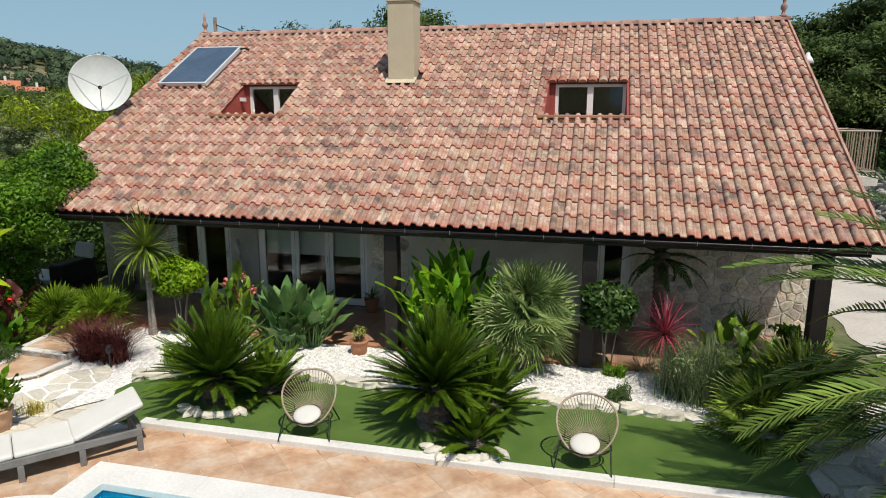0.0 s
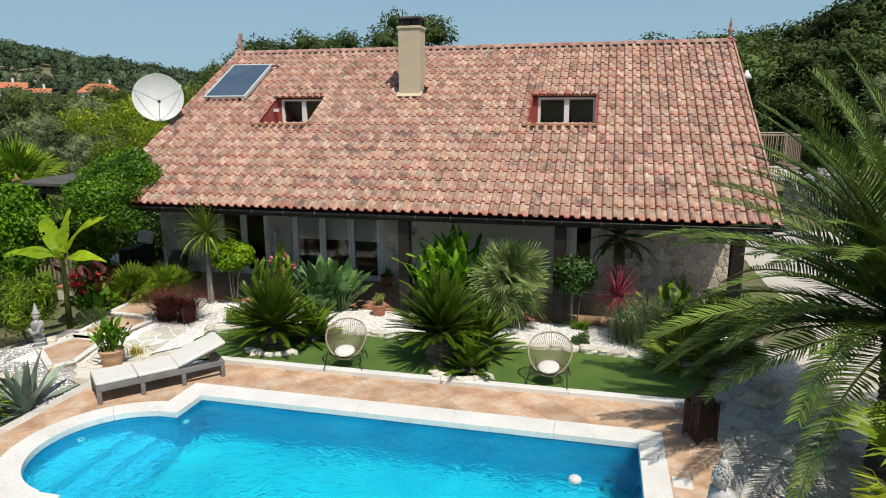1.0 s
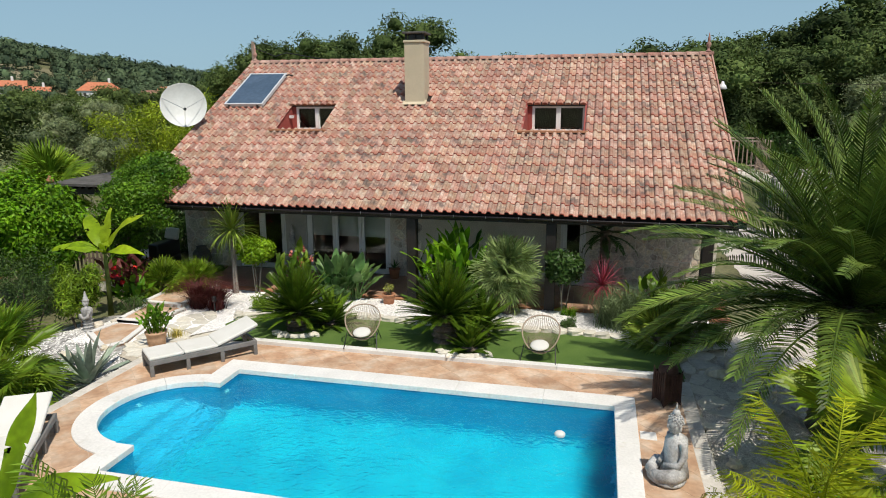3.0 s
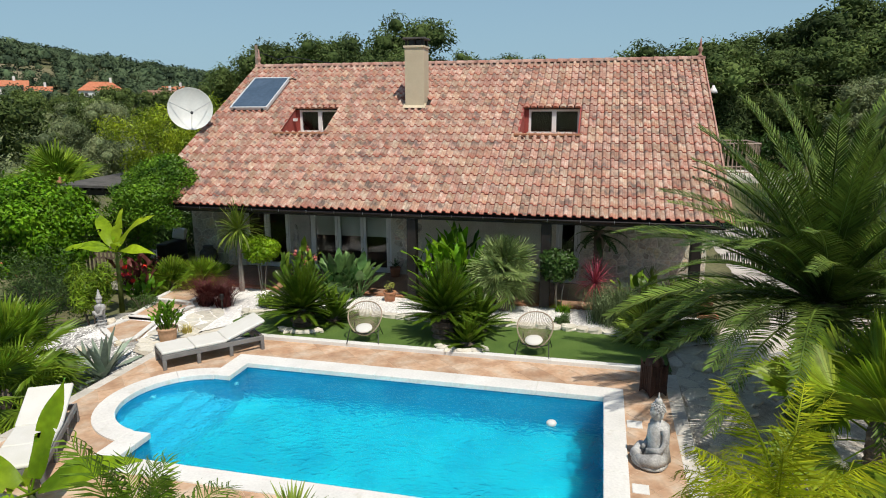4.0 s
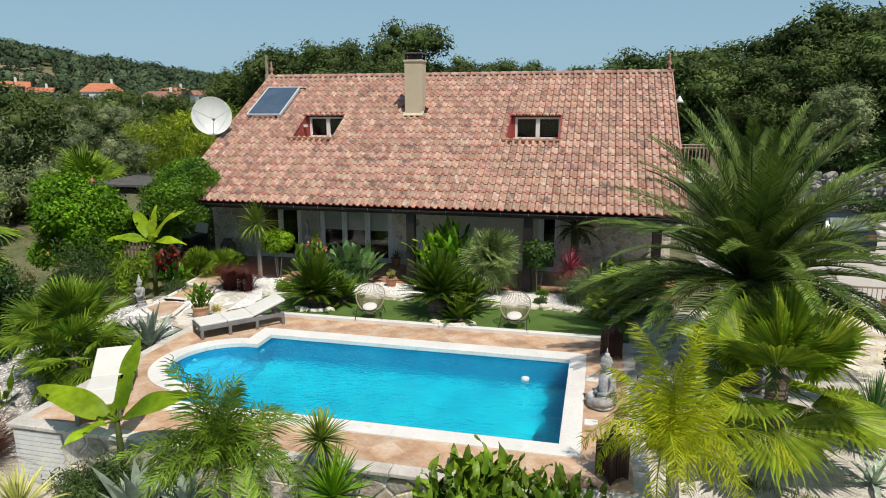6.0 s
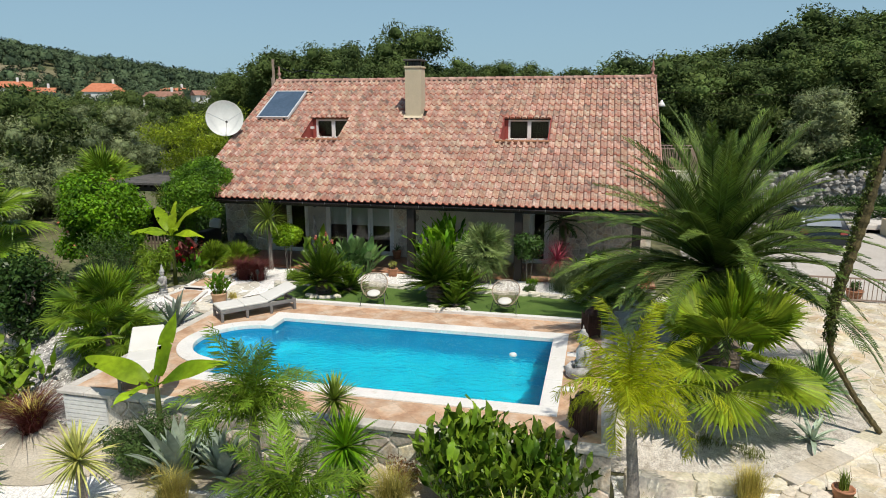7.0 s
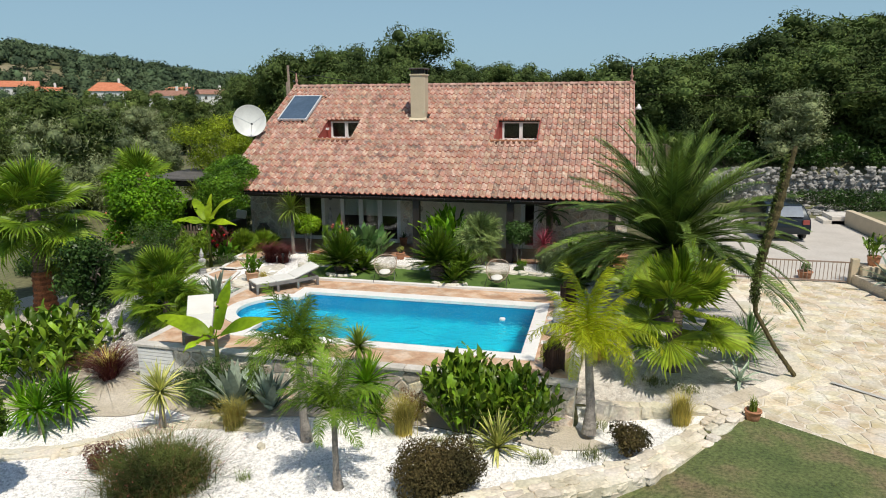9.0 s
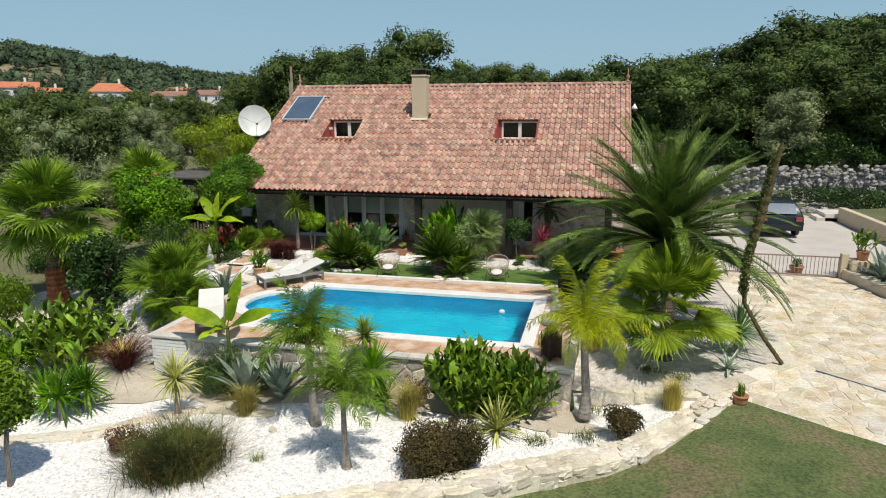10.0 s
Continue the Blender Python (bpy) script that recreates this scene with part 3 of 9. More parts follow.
def sheet(name, poly, mat, label, category, lift=0.02, cell=0.3, z=None, ragged=0.12, kind="structure"):
    """A thin layer that follows the ground inside an outline, wavering a little."""
    if ragged:
        fine_ = []
        for (xa, ya), (xb, yb) in zip(poly, poly[1:] + poly[:1]):
            k_ = max(1, int(math.hypot(xb - xa, yb - ya) / 0.3))
            for q in range(k_):
                x, y = xa + (xb - xa) * q / k_, ya + (yb - ya) * q / k_
                fine_.append((x + ragged * noise.noise(Vector((x * 1.3, y * 1.3, 7))), y + ragged * noise.noise(Vector((x * 1.3, y * 1.3, 19)))))
        poly = fine_
    xs, ys = [p[0] for p in poly], [p[1] for p in poly]
    x0, y0 = min(xs), min(ys)
    nxx, nyy = int((max(xs) - x0) / cell) + 2, int((max(ys) - y0) / cell) + 2
    v, f, idx = [], [], {}

    def vert(i, j):
        if (i, j) not in idx:
            x, y = x0 + i * cell, y0 + j * cell
            idx[i, j] = len(v)
            v.append((x, y, (ground_z(x, y) if z is None else z) + lift))
        return idx[i, j]

    def height(x, y):
        return (ground_z(x, y) if z is None else z) + lift

    for j in range(nyy):
        for i in range(nxx):
            xa, ya = x0 + i * cell, y0 + j * cell
            corners = [(xa, ya), (xa + cell, ya), (xa + cell, ya + cell), (xa, ya + cell)]
            hits = sum(inside(poly, *c) for c in corners)
            if hits == 4:
                f.append((vert(i, j), vert(i + 1, j), vert(i + 1, j + 1), vert(i, j + 1)))
                continue
            piece = clip_box(poly, xa, ya, xa + cell, ya + cell)
            if len(piece) > 2:
                f.append(tuple(range(len(v), len(v) + len(piece))))
                v += [(x, y, height(x, y)) for x, y in piece]
    me = bpy.data.meshes.new(name)
    me.from_pydata(v, [], f)
    me.materials.append(mat)
    weld = bmesh.new()
    weld.from_mesh(me)
    bmesh.ops.remove_doubles(weld, verts=weld.verts, dist=0.0008)
    weld.to_mesh(me)
    weld.free()
    me.validate()
    me.update()
    return whole(name, me, label, category, kind=kind)


# upper terrace round the lawn: the garden level of the house
sheet("gravel_bed", [(2.4, -3.4), (2.2, -0.9), (3.2, 0.1), (13.4, 0.1), (13.6, -1.6), (12.6, -2.2), (11.2, -1.7), (5.0, -1.55), (4.2, -2.0), (3.0, -2.6)], PEBBLE,
      "bed of white pebbles between lawn and veranda", "gravel", lift=0.055, cell=0.12, z=0.0)
sheet("gravel_bed", [(-3.5, -7.5), (2.1, -9.5), (2.1, -3.3), (1.6, -2.4), (-0.5, -2.2), (-3.0, -3.5)], GREYGRAVEL, "grey and white gravel round the palms", "gravel", lift=0.03, cell=0.2)
sheet("sandy_ground", [(-6.5, -3.5), (2.1, -3.5), (2.15, -9.7), (4.0, -11.0), (3.0, -13.5), (-3, -15.2), (-8, -11)], SAND, "pale sandy soil of the lower garden", "soil", lift=0.012, cell=0.3)
sheet("gravel_bed", [(1.0, -10.0), (2.4, -9.9), (12.4, -10.6), (12.6, -8.9), (14.9, -8.8), (15.5, -9.1), (14.7, -10.2), (13.9, -11.2), (13.0, -11.85), (12.1, -12.4), (10.8, -13.3), (9.0, -14.25), (7.0, -15.1), (4.8, -15.8), (0.5, -15.8), (-1.0, -13.0)],
      PEBBLE, "sweep of white marble gravel below the pool", "gravel", lift=0.03, cell=0.15)
sheet("sandy_strip", [(2.2, -9.75), (12.5, -9.75), (13.3, -10.4), (12.6, -10.7), (10.5, -10.45), (8.0, -10.35), (5.4, -10.9), (4.6, -11.1), (3.6, -10.6), (1.2, -11.6), (1.0, -10.0)], SAND,
      "sandy planting strip along the pool wall", "soil", lift=0.05, cell=0.15)
sheet("gravel_bed", [(12.55, -8.8), (15.2, -9.0), (17.6, -6.6), (17.55, -3.0), (17.4, 2.5), (16.0, 2.5), (14.0, 0.3), (13.5, -1.6), (12.6, -3.6)], PALEGRAVEL, "pale gravel bed under the palms", "gravel", lift=0.03, cell=0.2)
sheet("meadow", [(16.0, -9.0), (18.6, -10.8), (24, -14), (24, -22), (4, -22), (4.6, -16.0), (7.0, -15.25), (9.0, -14.35), (10.8, -13.4), (12.19, -12.5), (13.72, -11.5), (14.72, -10.35), (15.6, -9.1)], MEADOW,
      "patchy mown grass with bare reddish earth", "grass", lift=0.07, cell=0.3)
sheet("lawn", [(3.3, -3.4), (2.78, -2.6), (2.85, -2.2), (4.0, -1.75), (5.2, -1.5), (7.0, -1.6), (11.2, -1.55), (12.4, -2.1), (12.5, -3.48), (3.3, -3.48)], TURF,
      "smooth green artificial lawn", "lawn", lift=0.075, cell=0.08, z=0.0, ragged=0.0)
sheet("drive", [(16.6, -6.2), (18.5, 2.6), (22.5, 2.8), (25.3, 2.8), (25.5, 9.5), (25.2, 15.5), (24.0, 17.5), (15.6, 17.0), (15.6, 6), (15.6, -2)], CONCRETE, "pale concrete drive beside the house", "drive", lift=0.02, cell=0.5)
sheet("gravel_bed", [(-0.5, 0.2), (2.3, 0.2), (2.6, -2.2), (1.2, -4.3), (0.0, -4.2), (-0.2, -2.0)], PEBBLE, "white pebbles round the stepped path", "gravel", lift=0.035, cell=0.2)

# ---- pool deck ----
BAY = (4.30, -6.60)
BAY_OUT, BAY_IN = 1.47, 1.12
POOL = (4.42, -8.42, 11.24, -4.82)
COP = (4.04, -8.78, 11.58, -4.40)

deck = thing("pool_deck", "terracotta-coloured paved pool terrace with pale stone edging", "terrace", kind="structure")
g = Geo()
g.box(DECK[0] + 0.03, DECK[1] + 0.03, -1.4, DECK[2] - 0.03, DECK[1] + 0.35, -0.07)
g.box(DECK[0] + 0.03, DECK[1] + 0.35, -1.4, DECK[0] + 0.35, DECK[3] - 0.03, -0.07)
g.box(DECK[2] - 0.35, DECK[1] + 0.35, -1.4, DECK[2] - 0.03, DECK[3] - 0.03, -0.07)
part("retaining_wall", g.mesh("retaining_wall", RENDERED), deck, label="rough rendered stone retaining wall under the terrace")
# white ribbed panel at the corner of the wall
g = Geo()
for k in range(11):
    g.box(2.25, DECK[1] - 0.02, -1.05 + k * 0.088, 3.2, DECK[1] + 0.02, -1.05 + k * 0.088 + 0.076)
part("wall_panel", g.mesh("wall_panel", PLASTER), deck, label="white ribbed wall panel")

# screed under the pavers, round the basin
g = Geo()
zs = 0.0165
g.add([(DECK[0] + .1, COP[3] - .2, zs), (DECK[2] - .1, COP[3] - .2, zs), (DECK[2] - .1, DECK[3] - .1, zs), (DECK[0] + .1, DECK[3] - .1, zs)], [(0, 1, 2, 3)])
g.add([(DECK[0] + .1, DECK[1] + .1, zs), (DECK[2] - .1, DECK[1] + .1, zs), (DECK[2] - .1, COP[1] + .2, zs), (DECK[0] + .1, COP[1] + .2, zs)], [(0, 1, 2, 3)])
g.add([(COP[2] - .2, COP[1] + .2, zs), (DECK[2] - .1, COP[1] + .2, zs), (DECK[2] - .1, COP[3] - .2, zs), (COP[2] - .2, COP[3] - .2, zs)], [(0, 1, 2, 3)])
ring = [(BAY[0] + 1.3 * math.cos(a), BAY[1] + 1.3 * math.sin(a)) for a in [math.pi * (0.5 + k / 16) for k in range(17)]]
for k in range(16):
    (xa, ya), (xb, yb) = ring[k], ring[k + 1]
    g.add([(DECK[0] + .1, ya, zs), (xa, ya, zs), (xb, yb, zs), (DECK[0] + .1, yb, zs)], [(0, 1, 2, 3)])
g.add([(DECK[0] + .1, ring[0][1], zs), (COP[0] + .2, ring[0][1], zs), (COP[0] + .2, COP[3] - .2, zs), (DECK[0] + .1, COP[3] - .2, zs)], [(0, 1, 2, 3)])
g.add([(DECK[0] + .1, COP[1] + .2, zs), (COP[0] + .2, COP[1] + .2, zs), (COP[0] + .2, ring[-1][1], zs), (DECK[0] + .1, ring[-1][1], zs)], [(0, 1, 2, 3)])
part("screed", g.mesh("screed", JOINT), deck)

# pale edging slabs along the outer edges
def slabs(name, p, q, width, height, z, length, parent, mat, inset=0.006):
    p, q = Vector((*p, 0)), Vector((*q, 0))
    d = q - p
    n = max(1, round(d.length / length))
    side = Vector((-d.y, d.x, 0)).normalized() * width
    e = d.normalized() * inset
    for k in range(n):
        a, b = p + d * (k / n) + e, p + d * ((k + 1) / n) - e
        gg = Geo().prism([(a.x, a.y), (b.x, b.y), (b.x + side.x, b.y + side.y), (a.x + side.x, a.y + side.y)], z - height, z)
        ob = part(name, gg.mesh(name, mat), parent)
        bevel(ob, 0.012, 2)


slabs("edging", (DECK[0] - 0.04, DECK[1] - 0.05), (DECK[2] + 0.04, DECK[1] - 0.05), 0.27, 0.07, 0.02, 0.6, deck, EDGING)
slabs("edging", (DECK[2] + 0.04, DECK[1] + 0.22), (DECK[2] + 0.04, DECK[3]), 0.24, 0.07, 0.02, 0.6, deck, EDGING)
slabs("edging", (DECK[0] + 0.20, DECK[3] - 1.2), (DECK[0] + 0.20, DECK[1] + 0.22), -0.22, 0.07, 0.02, 0.6, deck, EDGING)
slabs("edging", (DECK[2] - 0.2, DECK[3] + 0.0), (DECK[0] + 1.7, DECK[3] + 0.0), -0.16, 0.10, 0.10, 2.1, deck, COPING, 0.001)
slabs("edging", (DECK[0] + 1.7, DECK[3]), (DECK[0] + 0.0, DECK[3] - 1.2), -0.2, 0.08, 0.04, 0.6, deck, EDGING)

# square pavers laid on the diagonal
SIDE = 0.46
regions = [(DECK[0] + 0.2, COP[3] - 0.1, DECK[2] - 0.2, DECK[3]), (DECK[0] + 0.2, DECK[1] + 0.21, DECK[2] - 0.2, COP[1] + 0.1),
           (COP[2] - 0.1, COP[1] + 0.1, DECK[2] - 0.2, COP[3] - 0.1), (DECK[0] + 0.2, COP[1] + 0.1, COP[0] + 0.1, COP[3] - 0.1)]
paver_polys = []
hs = SIDE / 2 - 0.004
for i in range(-40, 41):
    for j in range(-40, 41):
        u, w = i * SIDE, j * SIDE
        cx, cy = 7.35 + (u - w) * 0.70711, -6.6 + (u + w) * 0.70711
        if not (1.5 < cx < 13.2 and -10.4 < cy < -3.0):
            continue
        sq = [(cx + (a - b) * 0.70711 * hs, cy + (a + b) * 0.70711 * hs) for a, b in ((-1, -1), (1, -1), (1, 1), (-1, 1))]
        for k, reg in enumerate(regions):
            poly = clip_box(sq, *reg)
            if len(poly) < 3:
                continue
            if k == 3:
                mx, my = sum(p[0] for p in poly) / len(poly), sum(p[1] for p in poly) / len(poly)
                ddx, ddy = mx - BAY[0], my - BAY[1]
                ll = math.hypot(ddx, ddy)
                if ll < 1.0:
                    continue
                poly = clip(poly, BAY[0] + 1.32 * ddx / ll, BAY[1] + 1.32 * ddy / ll, ddx / ll, ddy / ll)
            if k in (0, 3):
                poly = clip(poly, DECK[0] + 0.2, DECK[3] - 1.15, 0.576, -0.817) if len(poly) > 2 else poly
            if len(poly) > 2:
                paver_polys.append(poly)

# white coping, slab by slab, with rounded nosing
pool = thing("swimming_pool", "rectangular pool with a rounded step bay, turquoise water and white coping", "pool", kind="structure")
cz0, cz1 = -0.05, 0.045


def cope(poly, up=0.0):
    ob = part("coping", Geo().prism(poly, cz0, cz1 + up).mesh("coping", COPING), pool)
    bevel(ob, 0.008, 2)


def cope_run(x0, y0, x1, y1, along, n):
    for k in range(n):
        if along == "x":
            a, b = x0 + (x1 - x0) * k / n, x0 + (x1 - x0) * (k + 1) / n
            cope([(a + .001, y0), (b - .001, y0), (b - .001, y1), (a + .001, y1)])
        else:
            a, b = y0 + (y1 - y0) * k / n, y0 + (y1 - y0) * (k + 1) / n
            cope([(x0, a + .001), (x1, a + .001), (x1, b - .001), (x0, b - .001)])


cope_run(COP[0], POOL[3], COP[2], COP[3], "x", 5)
cope_run(COP[0], COP[1], COP[2], POOL[1], "x", 5)
cope_run(POOL[2], POOL[1], COP[2], POOL[3], "y", 3)
ya = BAY[1] + math.sqrt(BAY_OUT ** 2 - (COP[0] - BAY[0]) ** 2)
cope_run(COP[0], BAY[1] + BAY_IN, POOL[0], POOL[3], "y", 2)
cope_run(COP[0], POOL[1], POOL[0], BAY[1] - BAY_IN, "y", 2)
na = 5
a_lim = math.acos((COP[0] - BAY[0]) / BAY_OUT)
for k in range(na):
    a0 = a_lim + (2 * math.pi - 2 * a_lim) * k / na + 0.001
    a1 = a_lim + (2 * math.pi - 2 * a_lim) * (k + 1) / na - 0.001
    arc = [a0 + (a1 - a0) * q / 10 for q in range(11)]
    cope([(BAY[0] + BAY_OUT * math.cos(a), BAY[1] + BAY_OUT * math.sin(a)) for a in arc] + [(BAY[0] + BAY_IN * math.cos(a), BAY[1] + BAY_IN * math.sin(a)) for a in arc[::-1]], 0.004)
# basin: walls, sloping floor, steps in the bay
def outline(r):
    e = 0.02
    pts = [(POOL[2] + e, POOL[1] - e), (POOL[2] + e, POOL[3] + e), (POOL[0] - e, POOL[3] + e), (POOL[0] - e, BAY[1] + r)]
    pts += [(BAY[0] + r * math.cos(a), BAY[1] + r * math.sin(a)) for a in [math.pi * (0.5 + k / 18) for k in range(19)]]
    return pts + [(POOL[0] - e, BAY[1] - r), (POOL[0] - e, POOL[1] - e)]


ol = outline(BAY_IN + 0.02)
n = len(ol)
FLOOR_Z = -1.35
g = Geo()
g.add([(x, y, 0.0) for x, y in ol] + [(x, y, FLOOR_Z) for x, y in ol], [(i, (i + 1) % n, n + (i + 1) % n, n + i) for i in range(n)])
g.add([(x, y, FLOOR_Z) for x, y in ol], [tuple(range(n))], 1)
part("basin", g.mesh("basin", [POOL_WALL_SHADED, POOL_TILE]), pool, label="pool basin in blue mosaic, with shading coloured into its darker walls")
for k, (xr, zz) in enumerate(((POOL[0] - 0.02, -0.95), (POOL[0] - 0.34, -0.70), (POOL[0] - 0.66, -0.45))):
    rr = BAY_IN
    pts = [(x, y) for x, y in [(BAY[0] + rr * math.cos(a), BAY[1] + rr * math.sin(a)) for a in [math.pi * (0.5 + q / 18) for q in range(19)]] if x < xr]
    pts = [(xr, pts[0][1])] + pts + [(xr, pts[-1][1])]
    part("pool_step", Geo().prism(pts, FLOOR_Z + 0.002 + 0.002 * k, zz).mesh("pool_step", POOL_STEP_BRIGHT), pool)
g = Geo()
g.add([(x, y, -0.10) for x, y in outline(BAY_IN + 0.015)], [tuple(range(n))])
part("water_surface", g.mesh("water_surface", WATER), pool, label="clear turquoise rippled water").visible_shadow = False
for x, y, w in ((11.72, -5.70, 0.24), (11.72, -7.55, 0.22)):
    ob = part("skimmer_lid", Geo().prism([(x - w / 2, y - w / 2), (x + w / 2, y - w / 2), (x + w / 2, y + w / 2), (x - w / 2, y + w / 2)], 0.0, 0.035).mesh("skimmer_lid", COPING), pool, label="square white skimmer lid")
    bevel(ob, 0.01)
whole("chlorine_float", Geo().lathe([(0.05, -0.1), (0.10, -0.06), (0.11, 0.0), (0.09, 0.03), (0.04, 0.05)], 14).mesh("chlorine_float", DISH, True), "round white chlorine float on the water", "float", (10.42, -5.75, -0.07)).scale = (0.78, 0.78, 0.78)
for x, y in ((4.43, -5.30), (3.27, -6.15)):
    ob = part("pool_light", Geo().lathe([(0.055, 0.0), (0.055, 0.02), (0.03, 0.03)], 12).mesh("pool_light", WHITE), pool, pose(x, y, -0.3, 0, 90, 0 if x > 4 else -30))

# ---- house ----
X0, X1 = -1.5, 14.0
EAVE_Y, EAVE_Z, RIDGE_Y, RIDGE_Z = 0.0, 2.38, 7.02, 6.38
RUN, RISE = RIDGE_Y - EAVE_Y, RIDGE_Z - EAVE_Z
SLOPE = math.atan2(RISE, RUN)
LEN = math.hypot(RUN, RISE)
CS, SN = math.cos(SLOPE), math.sin(SLOPE)
WALL_Y, FLOOR = 2.5, 0.06
BACK_Y = 11.6
DORMERS = [(1.2, 2.8), (8.67, 10.37)]
D_Y0, D_Y1 = 3.12, 4.50
s_of = lambda y: (y - EAVE_Y) / CS


def on_roof(x, s, h=0.0):
    return (x, EAVE_Y + s * CS - h * SN, EAVE_Z + s * SN + h * CS)


def roof_z(y):
    return EAVE_Z + (y - EAVE_Y) * RISE / RUN


house = thing("house", "long single-storey house with a clay-tiled gable roof and stone veranda", "house")


def voronoi(x0, y0, x1, y1, cell, gap, seed, stretch=1.0, jitter=0.85):
    """Irregular stones that fill a rectangle: polygons with joints between."""
    rs = np.random.default_rng(seed)
    nx_, ny_ = max(1, int((x1 - x0) / (cell * stretch))), max(1, int((y1 - y0) / cell))
    P = {}
    for i in range(-1, nx_ + 1):
        for j in range(-1, ny_ + 1):
            P[i, j] = (x0 + (i + 0.5 + jitter * (rs.random() - 0.5) + 0.25 * (j % 2)) * (x1 - x0) / nx_, y0 + (j + 0.5 + jitter * (rs.random() - 0.5)) * (y1 - y0) / ny_)
    out = []
    for i in range(nx_):
        for j in range(ny_):
            cx, cy = P[i, j]
            poly = [(x0, y0), (x1, y0), (x1, y1), (x0, y1)]
            for a in range(i - 2, i + 3):
                for b in range(j - 2, j + 3):
                    if (a, b) in P and (a, b) != (i, j):
                        qx, qy = P[a, b]
                        dx, dy = cx - qx, cy - qy
                        dl = math.hypot(dx, dy)
                        poly = clip(poly, (cx + qx) / 2 + dx / dl * gap / 2, (cy + qy) / 2 + dy / dl * gap / 2, dx / dl, dy / dl)
                        if len(poly) < 3:
                            break
                if len(poly) < 3:
                    break
            if len(poly) > 2:
                out.append(poly)
    return out


# walls, butted end to end
def wall(name, x0, y0, z0, x1, y1, z1, mat, label=""):
    return part(name, Geo().box(x0, y0, z0, x1, y1, z1).mesh(name, mat), house, label=label)


ztop = roof_z(WALL_Y) - 0.16
T = 0.3
OPEN = [(0.2, 1.78, FLOOR, 2.2), (2.45, 5.05, FLOOR, 2.2), (9.88, 10.55, FLOOR, 2.2)]
xs = [-1.6] + [v for o in OPEN for v in o[:2]] + [13.85]
mats = [RENDERED, GREYPILLAR, MORTAR, MORTAR]
for k in range(4):
    wall("wall", xs[2 * k], WALL_Y, 0.0, xs[2 * k + 1], WALL_Y + T, ztop, mats[k], ["grey rendered wall", "grey pillar", "stone wall", "stone wall"][k])
for o in OPEN:
    wall("lintel", o[0], WALL_Y, o[3], o[1], WALL_Y + T, ztop, RENDERED)
for x0, x1 in ((-1.6, -1.3), (13.55, 13.85)):
    g = Geo()
    ys = [(WALL_Y + T, 0.0), (BACK_Y, 0.0), (BACK_Y, roof_z(2 * RIDGE_Y - BACK_Y) - 0.16), (RIDGE_Y, RIDGE_Z - 0.18), (WALL_Y + T, roof_z(WALL_Y + T) - 0.16)]
    g.add([(x0, y, z) for y, z in ys] + [(x1, y, z) for y, z in ys], [(0, 1, 2, 3, 4), (9, 8, 7, 6, 5)] + [(i, 5 + i, 5 + (i + 1) % 5, (i + 1) % 5) for i in range(5)])
    part("gable_wall", g.mesh("gable_wall", RENDERED), house)
wall("back_wall", -1.3, BACK_Y - T, 0.0, 13.55, BACK_Y, roof_z(2 * RIDGE_Y - BACK_Y) - 0.2, RENDERED)
wall("interior", -1.25, 5.2, FLOOR, 13.5, 5.3, 2.9, DARKROOM, "dark-coloured wall standing in for the unlit room behind the glass")
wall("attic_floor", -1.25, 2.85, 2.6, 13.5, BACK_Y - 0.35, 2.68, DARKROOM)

# veranda floor and its edge
veranda = thing("veranda", "tiled veranda floor with a terracotta edge", "veranda", kind="structure")
part("slab", Geo().box(-3.2, 0.22, -0.3, 13.9, WALL_Y, FLOOR - 0.012).mesh("slab", MORTAR), veranda)
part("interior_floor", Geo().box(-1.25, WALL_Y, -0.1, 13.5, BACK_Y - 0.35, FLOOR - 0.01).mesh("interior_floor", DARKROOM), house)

# posts, beam, gutter
POSTS = (6.38, 9.79, 13.25)
for x in POSTS:
    ob = part("post", Geo().box(x - 0.12, 0.06, 0.0, x + 0.12, 0.30, 2.17).mesh("post", DARKWOOD), house, label="dark timber veranda post")
    bevel(ob, 0.012)
ob = part("beam", Geo().box(X0 + 0.2, 0.07, 2.17, X1 - 0.15, 0.29, 2.36).mesh("beam", DARKWOOD), house, label="dark timber eaves beam")
bevel(ob, 0.01)
g = Geo()
prof = [(-0.075 * math.cos(a), -0.075 * math.sin(a)) for a in [math.pi * k / 8 for k in range(9)]] + [(0.062 * math.cos(a), -0.062 * math.sin(a)) for a in [math.pi * k / 8 for k in range(9)]]
pr = [(-0.03 + y, 2.315 + z) for y, z in prof]
n = len(pr)
g.add([(X0 + 0.02, y, z) for y, z in pr] + [(X1 - 0.02, y, z) for y, z in pr], [(i, (i + 1) % n, n + (i + 1) % n, n + i) for i in range(n)])
part("gutter", g.mesh("gutter", GUTTER, True), house, label="dark half-round gutter")
for k in range(20):
    x = X0 + 0.4 + k * 0.78
    part("gutter_bracket", Geo().box(x, -0.112, 2.26, x + 0.008, -0.104, 2.335).mesh("gutter_bracket", ALU), house)
part("fascia", Geo().box(X0, 0.045, 2.24, X1, 0.068, 2.37).mesh("fascia", DARKWOOD), house)

# roof deck with the two cut-ins
g = Geo()


def slab(x0, x1, s0, s1, top=-0.01, thick=0.13):
    v = [on_roof(x, s, h) for x in (x0, x1) for s in (s0, s1) for h in (top - thick, top)]
    g.add(v, [(0, 1, 3, 2), (4, 6, 7, 5), (0, 4, 5, 1), (2, 3, 7, 6), (0, 2, 6, 4), (1, 5, 7, 3)])


